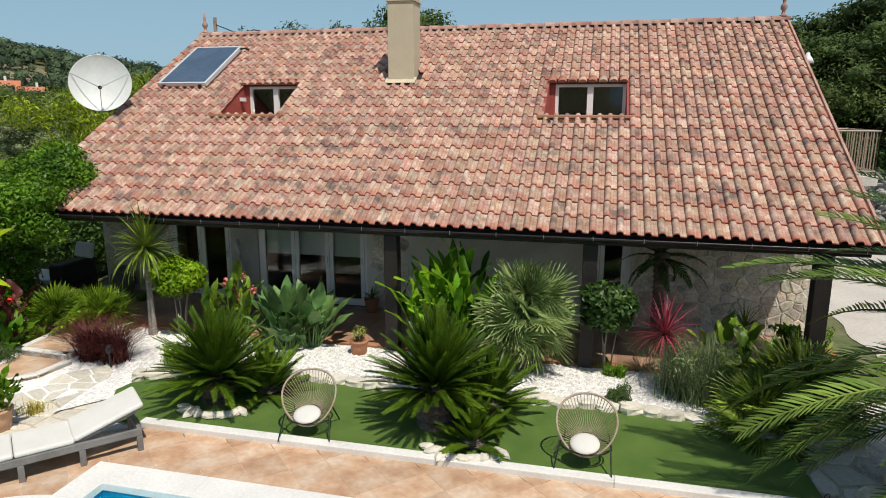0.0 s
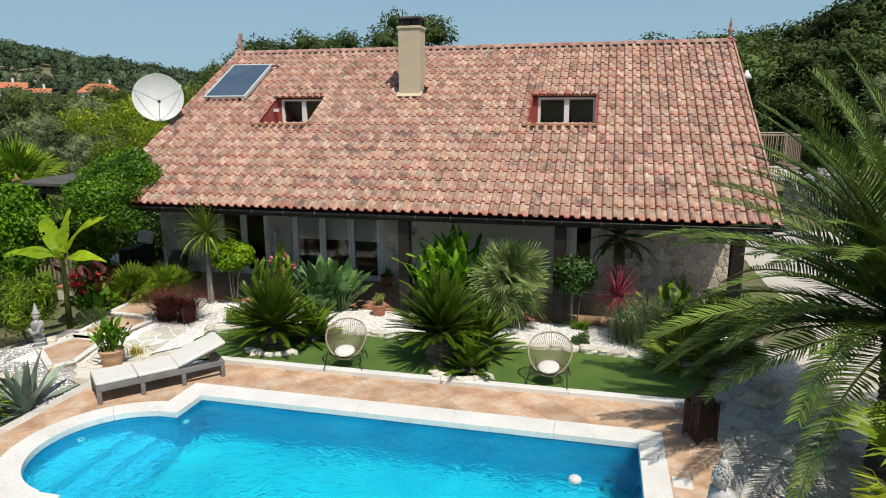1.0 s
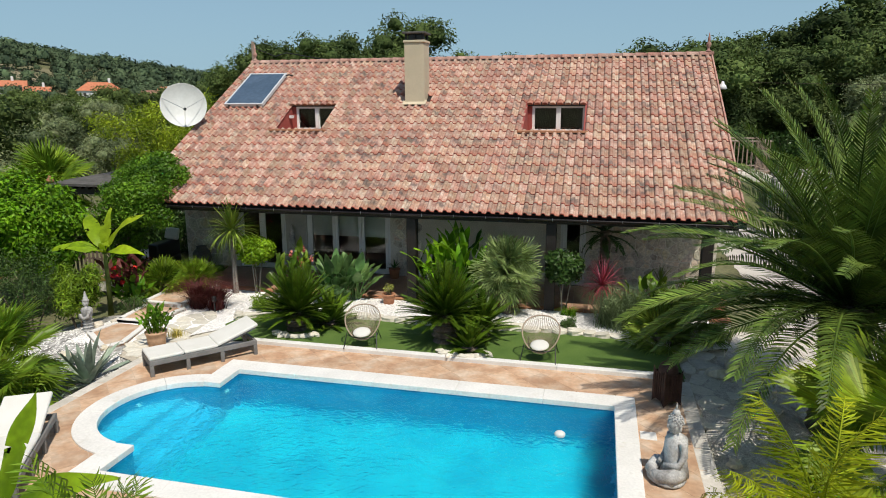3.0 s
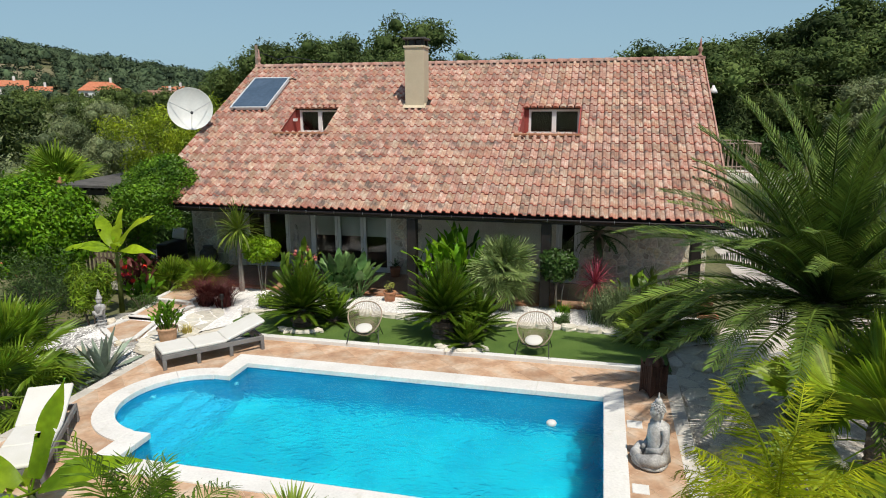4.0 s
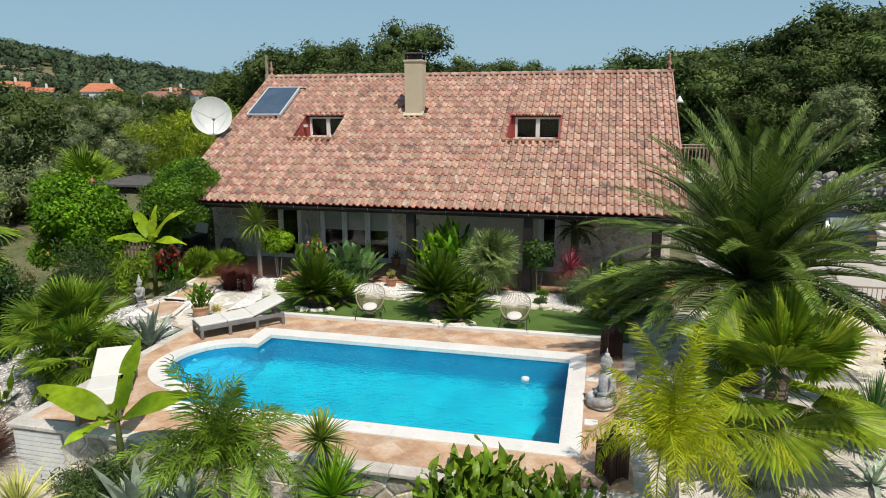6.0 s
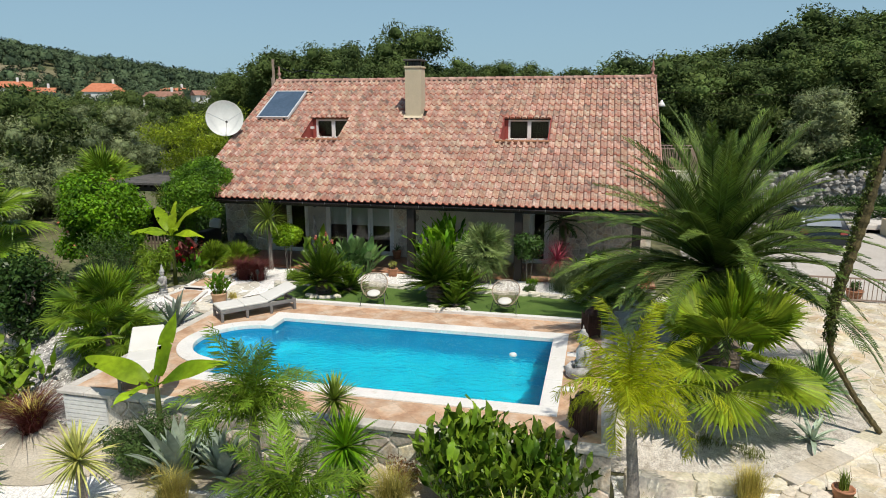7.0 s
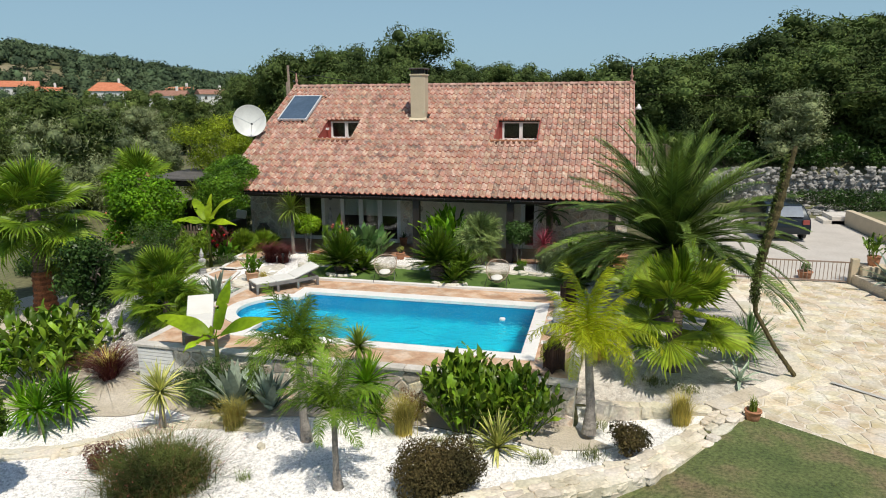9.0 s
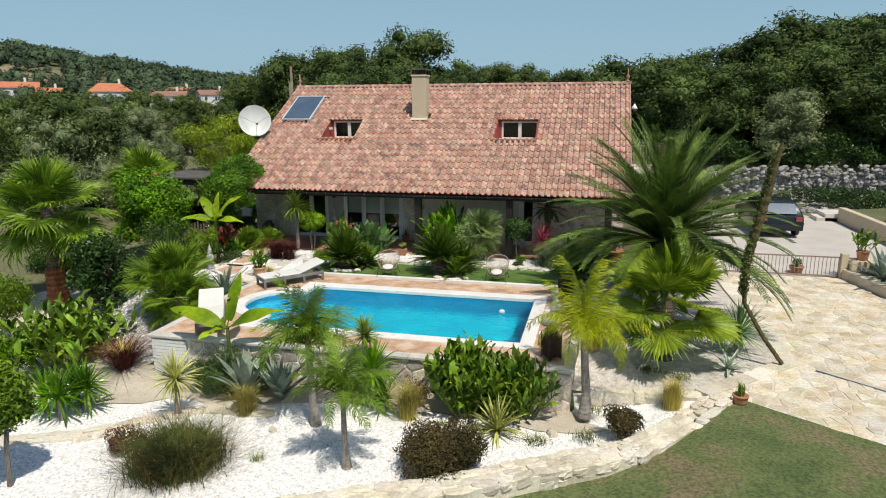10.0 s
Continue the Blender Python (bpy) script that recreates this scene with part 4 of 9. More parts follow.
sa, sb = s_of(D_Y0), s_of(D_Y1)
slab(X0, X1, 0.0, sa)
slab(X0, X1, sb, LEN - 0.08)
cuts = [X0] + [v for d in DORMERS for v in d] + [X1]
for k in range(3):
    slab(cuts[2 * k], cuts[2 * k + 1], sa, sb)
v = [(x, y, z) for x in (X0, X1) for y, z in ((RIDGE_Y, RIDGE_Z), (2 * RIDGE_Y + 0.6, EAVE_Z - 0.35), (2 * RIDGE_Y + 0.6, EAVE_Z - 0.5), (RIDGE_Y, RIDGE_Z - 0.15))]
g.add(v, [(0, 1, 5, 4), (1, 2, 6, 5), (2, 3, 7, 6), (0, 4, 7, 3), (0, 3, 2, 1), (4, 5, 6, 7)])
roof = part("roof", g.mesh("roof", DARKWOOD), house, label="weathered salmon clay tile roof")

# one clay tile: round cover and shallow pan
NCOL, NROW = 73, 20
CW, ROWL = (X1 - X0) / NCOL, LEN / NROW
pu = [0.0, 0.005, 0.018, 0.036, 0.056, 0.076, 0.094, 0.107, 0.112, 0.156, 0.160, 0.165, CW]
ph = []
for u in pu:
    d = (u - 0.056) / 0.0562
    ph.append(0.006 + 0.070 * math.sqrt(1 - d * d) if abs(d) < 1 else (0.012 if u == 0.160 else 0.004))


def clay_tile():
    """Rows of points up the tile, then its front edge; the rim is a second material."""
    LT = ROWL + 0.07
    tv = []
    for s, lift, k in ((0.0, 0.018, 1.0), (0.03, 0.017, 1.0), (LT, 0.002, 0.94)):
        tv += [(u, s, h * k + lift) for u, h in zip(pu, ph)]
    tv += [(u, 0.004, h * 0.94 + 0.004) for u, h in zip(pu, ph)]
    m = len(pu)
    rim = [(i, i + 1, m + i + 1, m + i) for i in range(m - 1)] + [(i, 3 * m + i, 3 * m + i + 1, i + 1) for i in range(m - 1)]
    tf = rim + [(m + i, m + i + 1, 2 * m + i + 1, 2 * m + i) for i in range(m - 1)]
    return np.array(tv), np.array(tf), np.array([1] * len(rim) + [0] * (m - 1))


tile_v, tile_f, tile_s = clay_tile()
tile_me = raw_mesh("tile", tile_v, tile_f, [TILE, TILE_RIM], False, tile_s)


def tile_uv(me, copies):
    """Across and along each tile, from its lower end."""
    uv = np.stack([tile_v[:, 0] / CW, tile_v[:, 1] / ROWL], axis=1)[tile_f.reshape(-1)]
    me.uv_layers.new(name="UVMap").data.foreach_set("uv", np.tile(uv, (copies, 1)).astype(np.float32).reshape(-1))


tile_uv(tile_me, 1)
ROOF_M = Matrix.Translation((0, EAVE_Y, EAVE_Z)) @ Matrix.Rotation(SLOPE, 4, "X")
CHIM = (4.97, 5.58, 4.42, 5.02)
roof_cells = []
for r in range(NROW):
    for c in range(NCOL):
        x, s = X0 + c * CW, -0.05 + r * ROWL
        yc = EAVE_Y + (s + ROWL / 2) * CS
        xm = x + CW / 2
        if any(a - 0.02 < xm < b + 0.02 and D_Y0 - 0.12 < yc < D_Y1 + 0.02 for a, b in DORMERS):
            continue
        if CHIM[0] - 0.05 < xm < CHIM[1] + 0.05 and CHIM[2] - 0.05 < yc < CHIM[3]:
            continue
        roof_cells.append((r, c, x, s))

# ridge caps and finials
g = None
ncap = 41
for k in range(ncap):
    a, b = X0 + (X1 - X0) * k / ncap, X0 + (X1 - X0) * (k + 1) / ncap + 0.04
    gg = Geo()
    vv = []
    for x, r in ((a, 0.135), (b, 0.115)):
        vv += [(x, RIDGE_Y + r * math.cos(t), RIDGE_Z + 0.005 + r * 0.85 * math.sin(t)) for t in [math.pi * q / 8 for q in range(9)]]
    gg.add(vv, [(q, q + 1, 9 + q + 1, 9 + q) for q in range(8)] + [tuple(range(9)), tuple(range(17, 8, -1))])
    part("ridge_tile", gg.mesh("ridge_tile", RIDGE, True), roof)
for x in (X0 + 0.12, X1 - 0.12):
    part("finial", Geo().lathe([(0.13, 0), (0.13, 0.03), (0.06, 0.06), (0.05, 0.14), (0.10, 0.2), (0.10, 0.26), (0.04, 0.32), (0.055, 0.37), (0.045, 0.44), (0.012, 0.60)], 14).mesh("finial", RIDGE, True), roof,
         pose(x, RIDGE_Y, RIDGE_Z + 0.09) @ Matrix.Diagonal((0.75, 0.75, 0.95, 1)), label="turned terracotta ridge finial")
for x in (X1 - 0.015, X0 + 0.015):
    g = Geo()
    vv = [on_roof(xx, s, h) for xx in (x - 0.02, x + 0.02) for s in (0.0, LEN) for h in (-0.16, 0.06)]
    g.add(vv, [(0, 1, 3, 2), (4, 6, 7, 5), (0, 4, 5, 1), (2, 3, 7, 6), (0, 2, 6, 4), (1, 5, 7, 3)])
    part("verge", g.mesh("verge", RIDGE), roof)

# roof windows set back in the slope
def roof_window(x0, x1, lamp):
    w = thing("roof_window", "white two-leaf window recessed in the tiled slope between red cheeks", "window", group="roof windows")
    y0, y1 = D_Y0, D_Y1
    z0 = roof_z(y0) + 0.02
    part("sill_floor", Geo().box(x0, y0 + 0.02, z0 - 0.10, x1, y1 + 0.1, z0 - 0.03).mesh("sill_floor", TERRACOTTA), w)
    for k in range(7):
        xa = x0 + (x1 - x0) * k / 7
        gg = Geo()
        vv = []
        for yy, r in ((y0 - 0.21, 0.075), (y0 + 0.06, 0.07)):
            vv += [(xa + (x1 - x0) / 14 + r * math.cos(t), yy, z0 - 0.105 + r * 0.9 * math.sin(t)) for t in [math.pi * q / 6 for q in range(7)]]
        gg.add(vv, [(q, q + 1, 7 + q + 1, 7 + q) for q in range(6)] + [tuple(range(7)), tuple(range(13, 6, -1))])
        part("sill_tile", gg.mesh("sill_tile", TILE, True), w)
    bevel(part("sill", Geo().box(x0 - 0.1, y0 - 0.13, z0 - 0.028, x1 + 0.1, y0 + 0.1, z0 + 0.035).mesh("sill", TERRACOTTA), w, label="flat terracotta sill"), 0.01)
    zt = roof_z(y1) - 0.02
    for xa, xb in ((x0 - 0.03, x0 + 0.03), (x1 - 0.03, x1 + 0.03)):
        tri = [(y0, z0 - 0.1), (y1 + 0.05, z0 - 0.1), (y1 + 0.05, roof_z(y1 + 0.05) + 0.02), (y0, roof_z(y0) + 0.02)]
        part("cheek", Geo().add([(xa, y, z) for y, z in tri] + [(xb, y, z) for y, z in tri], [(0, 1, 2, 3), (7, 6, 5, 4), (0, 4, 5, 1), (1, 5, 6, 2), (2, 6, 7, 3), (3, 7, 4, 0)]).mesh("cheek", RED), w, label="red painted cheek wall")
    # lip of tiles over the head
    for k in range(8):
        xa = x0 - 0.02 + (x1 - x0 + 0.04) * k / 8
        gg = Geo()
        vv = []
        for s, r in ((sb - 0.14, 0.07), (sb + 0.06, 0.065)):
            c0 = on_roof(xa + (x1 - x0) / 16, s, 0.03)
            vv += [(c0[0] + 1.35 * r * math.cos(t), c0[1] - r * math.sin(t) * SN, c0[2] + r * math.sin(t) * CS) for t in [math.pi * q / 6 for q in range(7)]]
        gg.add(vv, [(q, q + 1, 7 + q + 1, 7 + q) for q in range(6)] + [tuple(range(7)), tuple(range(13, 6, -1))])
        part("head_tile", gg.mesh("head_tile", TILE, True), w)
    # dark head: the shadow under the tile lip is put into its colour
    part("head", Geo().box(x0 + 0.03, y1 - 0.12, zt - 0.06, x1 - 0.03, y1 + 0.05, zt + 0.0).mesh("head", DARKWOOD), w)
    fz0, fz1 = z0 - 0.03, zt - 0.06
    fr = part("window_frame", Geo().box(x0 + 0.16, y1 - 0.03, fz0, x0 + 0.23, y1 + 0.04, fz1).box(x1 - 0.10, y1 - 0.03, fz0, x1 - 0.03, y1 + 0.04, fz1)
              .box(x0 + 0.23, y1 - 0.03, fz0, x1 - 0.10, y1 + 0.04, fz0 + 0.06).box(x0 + 0.23, y1 - 0.03, fz1 - 0.06, x1 - 0.10, y1 + 0.04, fz1)
              .box((x0 + x1) / 2 + 0.0, y1 - 0.045, fz0 + 0.06, (x0 + x1) / 2 + 0.13, y1 + 0.035, fz1 - 0.06).mesh("window_frame", WHITE), w)
    part("jamb", Geo().box(x0 + 0.03, y1 - 0.03, fz0, x0 + 0.16, y1 + 0.04, fz1).mesh("jamb", RED), w)
    for xa, xb in ((x0 + 0.23, (x0 + x1) / 2), ((x0 + x1) / 2 + 0.13, x1 - 0.10)):
        part("pane", Geo().box(xa, y1 - 0.004, fz0 + 0.06, xb, y1 + 0.004, fz1 - 0.06).mesh("pane", GLASS), w).visible_shadow = False
    # dark sheet behind the panes, coloured as the unlit room
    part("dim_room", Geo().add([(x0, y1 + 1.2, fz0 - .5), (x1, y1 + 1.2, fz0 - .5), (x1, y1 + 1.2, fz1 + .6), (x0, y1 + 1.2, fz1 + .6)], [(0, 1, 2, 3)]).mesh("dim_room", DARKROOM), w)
    if lamp:
        part("wall_lamp", Geo().box(x0 + 0.04, y1 - 0.32, z0 + 0.33, x0 + 0.15, y1 - 0.2, z0 + 0.42).mesh("wall_lamp", WHITE), w, label="small white box lamp")


roof_window(*DORMERS[0], True)
roof_window(*DORMERS[1], False)

# chimney
chimney = thing("chimney", "cream rendered chimney with a dark vented cap", "chimney", (CHIM[0], CHIM[2], 0))
cw, cd = CHIM[1] - CHIM[0], CHIM[3] - CHIM[2]
zb, zt = roof_z(CHIM[2]) - 0.3, 6.72
bevel(part("shaft", Geo().box(0, 0, zb, cw, cd, zt).mesh("shaft", CREAM), chimney), 0.01)
bevel(part("collar", Geo().box(-0.03, -0.03, zt, cw + 0.03, cd + 0.03, zt + 0.07).mesh("collar", CREAM), chimney), 0.01)
for x in (0.02, cw / 2 - 0.03, cw - 0.08):
    for y in (0.02, cd - 0.08):
        part("cap_leg", Geo().box(x, y, zt + 0.07, x + 0.06, y + 0.06, zt + 0.25).mesh("cap_leg", DARKWOOD), chimney)
part("flue", Geo().box(0.1, 0.1, zt + 0.07, cw - 0.1, cd - 0.1, zt + 0.24).mesh("flue", BLACK), chimney)
bevel(part("cap", Geo().box(-0.05, -0.05, zt + 0.25, cw + 0.05, cd + 0.05, zt + 0.31).mesh("cap", SLATE), chimney, label="weathered grey cap slab"), 0.015)
part("flashing", Geo().add([on_roof(CHIM[0] - 0.06, s_of(CHIM[2]) - 0.10, 0.085), on_roof(CHIM[1] + 0.06, s_of(CHIM[2]) - 0.10, 0.085), on_roof(CHIM[1] + 0.06, s_of(CHIM[2]) + 0.15, 0.10), on_roof(CHIM[0] - 0.06, s_of(CHIM[2]) + 0.15, 0.10)],
     [(0, 1, 2, 3)]).mesh("flashing", CREAM), chimney, Matrix.Translation((-CHIM[0], -CHIM[2], 0)))

# solar collector
panel = thing("solar_panel", "dark blue solar collector in an aluminium frame on the roof", "solar panel")
panel.matrix_basis = ROOF_M @ pose(-1.02, 4.30 / CS - 0.05, 0.16)
pw, pl = 1.36, 2.08
part("tray", Geo().box(0.04, 0.04, -0.07, pw - 0.04, pl - 0.04, -0.005).mesh("tray", ALU), panel)
part("absorber", Geo().box(0.04, 0.04, -0.005, pw - 0.04, pl - 0.04, 0.002).mesh("absorber", PANELBLUE), panel)
for a in ((0, 0, 0.055, pl), (pw - 0.055, 0, pw, pl), (0.055, 0, pw - 0.055, 0.055), (0.055, pl - 0.055, pw - 0.055, pl)):
    part("frame", Geo().box(a[0], a[1], -0.08, a[2], a[3], 0.012).mesh("frame", PALE_ALU), panel)
for a in ((0.15, -0.03), (pw - 0.22, -0.03)):
    part("foot", Geo().box(a[0], a[1], -0.14, a[0] + 0.07, a[1] + 0.08, -0.03).mesh("foot", BLACK), panel)
part("pipe", Geo().tube([(pw - 0.02, pl - 0.1, -0.03), (pw + 0.12, pl - 0.08, -0.02), (pw + 0.2, pl - 0.02, -0.08)], 0.025, 8).mesh("pipe", BLACK), panel)

# satellite dish
dish = thing("satellite_dish", "large round white satellite dish on the roof edge", "satellite dish")
nrm = Vector((0.52, -0.82, 0.26)).normalized()
dm = nrm.to_track_quat("Z", "Y").to_matrix().to_4x4()
dish.matrix_basis = Matrix.Translation((-1.74, 3.1, 4.88)) @ dm
R = 0.665
prof = [(R * k / 9, 0.16 * (k / 9) ** 2) for k in range(1, 10)]
part("reflector", Geo().lathe(prof + [(R + 0.012, 0.17), (R + 0.012, 0.15)] + [(r, z - 0.025) for r, z in prof[::-1]], 40).mesh("reflector", DISH, True), dish)
f0 = Vector((0.05, -0.25, 0.62))
part("receiver", Geo().tube([f0, f0 + Vector((0, 0.03, -0.12))], [0.045, 0.03], 10).mesh("receiver", BLACK), dish)
for a in (-1.57, 0.35, 2.8):
    part("strut", Geo().tube([(R * math.cos(a), R * math.sin(a), 0.16), f0], 0.009, 6).mesh("strut", ALU), dish)
inv = dish.matrix_basis.inverted()
part("mast", Geo().tube([inv @ Vector((-1.5, 3.35, 3.9)), inv @ Vector((-1.6, 3.4, 4.8)), (0, 0, -0.02)], 0.04, 8).mesh("mast", ALU), dish)

# glazed doors
def glazed(name, x0, x1, leaves, label, blind=0.0, z0=FLOOR, z1=2.2):
    d = thing(name, label, "door", group="")
    fr = 0.075
    part("frame", Geo().box(x0, WALL_Y + 0.06, z0, x0 + fr, WALL_Y + 0.16, z1).box(x1 - fr, WALL_Y + 0.06, z0, x1, WALL_Y + 0.16, z1)
         .box(x0 + fr, WALL_Y + 0.06, z1 - fr, x1 - fr, WALL_Y + 0.16, z1).box(x0 + fr, WALL_Y + 0.06, z0, x1 - fr, WALL_Y + 0.16, z0 + 0.04).mesh("frame", WHITE), d)
    wv = (x1 - x0 - 2 * fr) / leaves
    for k in range(leaves):
        a, b = x0 + fr + k * wv + 0.006, x0 + fr + (k + 1) * wv - 0.006
        lf = part("leaf", Geo().box(a, WALL_Y + 0.04, z0 + 0.045, a + 0.085, WALL_Y + 0.10, z1 - fr).box(b - 0.085, WALL_Y + 0.04, z0 + 0.045, b, WALL_Y + 0.10, z1 - fr)
                  .box(a + 0.085, WALL_Y + 0.04, z0 + 0.045, b - 0.085, WALL_Y + 0.10, z0 + 0.15).box(a + 0.085, WALL_Y + 0.04, z1 - fr - 0.09, b - 0.085, WALL_Y + 0.10, z1 - fr).mesh("leaf", WHITE), d)
        part("pane", Geo().box(a + 0.085, WALL_Y + 0.066, z0 + 0.15, b - 0.085, WALL_Y + 0.074, z1 - fr - 0.09).mesh("pane", GLASS), lf).visible_shadow = False
        part("handle", Geo().box(b - 0.06, WALL_Y + 0.0, 1.0, b - 0.035, WALL_Y + 0.03, 1.14).mesh("handle", ALU), lf)
        if blind:
            part("blind", Geo().box(a + 0.05, WALL_Y + 0.19, blind, b - 0.05, WALL_Y + 0.195, z1 - 0.05).mesh("blind", BLIND), d, label="half-lowered grey roller blind")
    return d


glazed("french_door", 0.2, 1.78, 2, "white French door with clear glass on the veranda")
glazed("sliding_door", 2.45, 5.05, 3, "three-panel white glazed door with half-lowered grey blinds", blind=1.12)
glazed("glazed_door", 9.88, 10.55, 1, "narrow glazed door with a white frame beside a stone wall")

# balcony on the gable side
balcony = thing("balcony", "small balcony with a beige railing on the gable wall", "balcony")
bevel(part("balcony_slab", Geo().box(13.86, 4.6, 2.78, 15.45, 6.6, 2.98).mesh("balcony_slab", EDGING), balcony), 0.01)
for p, q in (((15.4, 4.65), (15.4, 6.55)), ((13.95, 4.65), (15.4, 4.65)), ((13.95, 6.55), (15.4, 6.55))):
    nb = 12
    for z in (3.9, 3.08):
        part("rail", Geo().tube([(*p, z), (*q, z)], 0.02, 6).mesh("rail", BROWNMETAL), balcony)
    for k in range(nb + 1):
        x, y = p[0] + (q[0] - p[0]) * k / nb, p[1] + (q[1] - p[1]) * k / nb
        part("baluster", Geo().tube([(x, y, 2.98), (x, y, 3.9)], 0.012, 5).mesh("baluster", BROWNMETAL), balcony)
lampg = thing("gable_lamp", "white bell-shaped outdoor lamp on a gable bracket", "lamp", (13.98, 5.7, 5.45))
part("shade", Geo().lathe([(0.14, -0.12), (0.10, -0.03), (0.05, 0.04), (0.03, 0.1)], 14).mesh("shade", WHITE, True), lampg, pose(0.18, 0, 0))
part("arm", Geo().tube([(-0.15, 0, 0.12), (0.1, 0, 0.16), (0.18, 0, 0.1)], 0.012, 6).mesh("arm", BLACK), lampg)

# odds and ends on the veranda
chair_d = thing("wicker_chair", "dark wicker armchair on the veranda", "chair", (6.95, 1.35, FLOOR), 20)
bevel(part("seat", Geo().box(-0.3, -0.3, 0.3, 0.3, 0.3, 0.42).mesh("seat", DARKWOOD), chair_d), 0.03, 3)
bevel(part("backrest", Geo().box(-0.32, 0.26, 0.3, 0.32, 0.34, 0.98).mesh("backrest", DARKWOOD), chair_d), 0.04, 3)
for sx in (-0.34, 0.28):
    bevel(part("arm", Geo().box(sx, -0.3, 0.3, sx + 0.06, 0.258, 0.64).mesh("arm", DARKWOOD), chair_d), 0.02, 2)
for sx in (-0.28, 0.24):
    for sy in (-0.28, 0.24):
        part("leg", Geo().box(sx, sy, 0, sx + 0.05, sy + 0.05, 0.298).mesh("leg", DARKWOOD), chair_d)
wl = thing("wall_lantern", "small dark round wall lantern beside the door", "lamp", (2.08, WALL_Y - 0.08, 1.85))
part("body", Geo().blob((0, 0, 0), (0.09, 0.07, 0.10), 3, 0.05, 8, 12).mesh("body", BLACK, True), wl)
part("bracket", Geo().box(-0.02, 0.0, -0.02, 0.02, 0.082, 0.02).mesh("bracket", BLACK), wl)
fig = Geo().box(-0.1, -0.1, 0, 0.1, 0.1, 0.75).lathe([(0.09, 0.75), (0.10, 0.9), (0.07, 1.05), (0.08, 1.18), (0.03, 1.24), (0.06, 1.30), (0.05, 1.40), (0.01, 1.46)], 12)
whole("garden_figure", fig.mesh("garden_figure", STATUE, True), "tall grey stone ornament beside the door pillar", "statue", (2.15, 2.15, FLOOR))

# ---- plants: leaves ----
def unit(a):
    return a / np.maximum(np.linalg.norm(a, axis=-1, keepdims=True), 1e-9)


def frond(name, mat, length, pairs, leaf_len, leaf_w, droop=0.9, vee=0.35, lean=0.9, tip_droop=0.25, seed=1, start=0.14, stem_r=0.02, wild=0.12):
    """A feather leaf along +x: curved stem with two rows of folded leaflets."""
    rs = np.random.default_rng(seed)
    n = 14
    t = np.linspace(0, 1, n)
    ang = -droop * t ** 1.6
    ds = length / (n - 1)
    px = np.concatenate([[0], np.cumsum(np.cos(ang[:-1]) * ds)])
    pz = np.concatenate([[0], np.cumsum(np.sin(ang[:-1]) * ds)])
    V, F = [], []
    g = Geo().tube([(x, 0, z) for x, z in zip(px, pz)], list(stem_r * (1 - 0.85 * t)), 4, cap=False)
    V += g.v
    F += [(a, b, c, d) for a, b, c, d in g.f]
    for side in (-1, 1):
        for i in range(pairs):
            s = start + (1 - start) * (i + 0.5 + 0.3 * rs.random()) / pairs
            x, z, a = np.interp(s, t, px), np.interp(s, t, pz), np.interp(s, t, ang)
            prof = min(1.0, 0.35 + 3.0 * (s - start)) * (1 - 0.62 * max(0.0, s - 0.45) / 0.55)
            L = leaf_len * prof * (0.9 + 0.2 * rs.random())
            fwd = np.array([math.cos(a), 0, math.sin(a)])
            nup = np.array([-math.sin(a), 0, math.cos(a)])
            out = np.array([0, side, 0])
            k = lean * (0.55 + 0.8 * s)
            d = unit(out + fwd * k + nup * (vee + wild * rs.normal()) + fwd * wild * rs.normal())
            d2 = unit(d - np.array([0, 0, tip_droop * (1 + rs.random())]))
            p0 = np.array([x, 0, z])
            w = fwd * leaf_w * 0.5
            p1 = p0 + d * L * 0.55
            p2 = p1 + d2 * L * 0.45
            b = len(V)
            V += [tuple(p0 - w * 0.5), tuple(p0 + w * 0.5), tuple(p1 + w), tuple(p1 - w), tuple(p2 + w * 0.12), tuple(p2 - w * 0.12)]
            F += [(b, b + 1, b + 2, b + 3), (b + 3, b + 2, b + 4, b + 5)]
    return raw_mesh(name, V, F, mat)


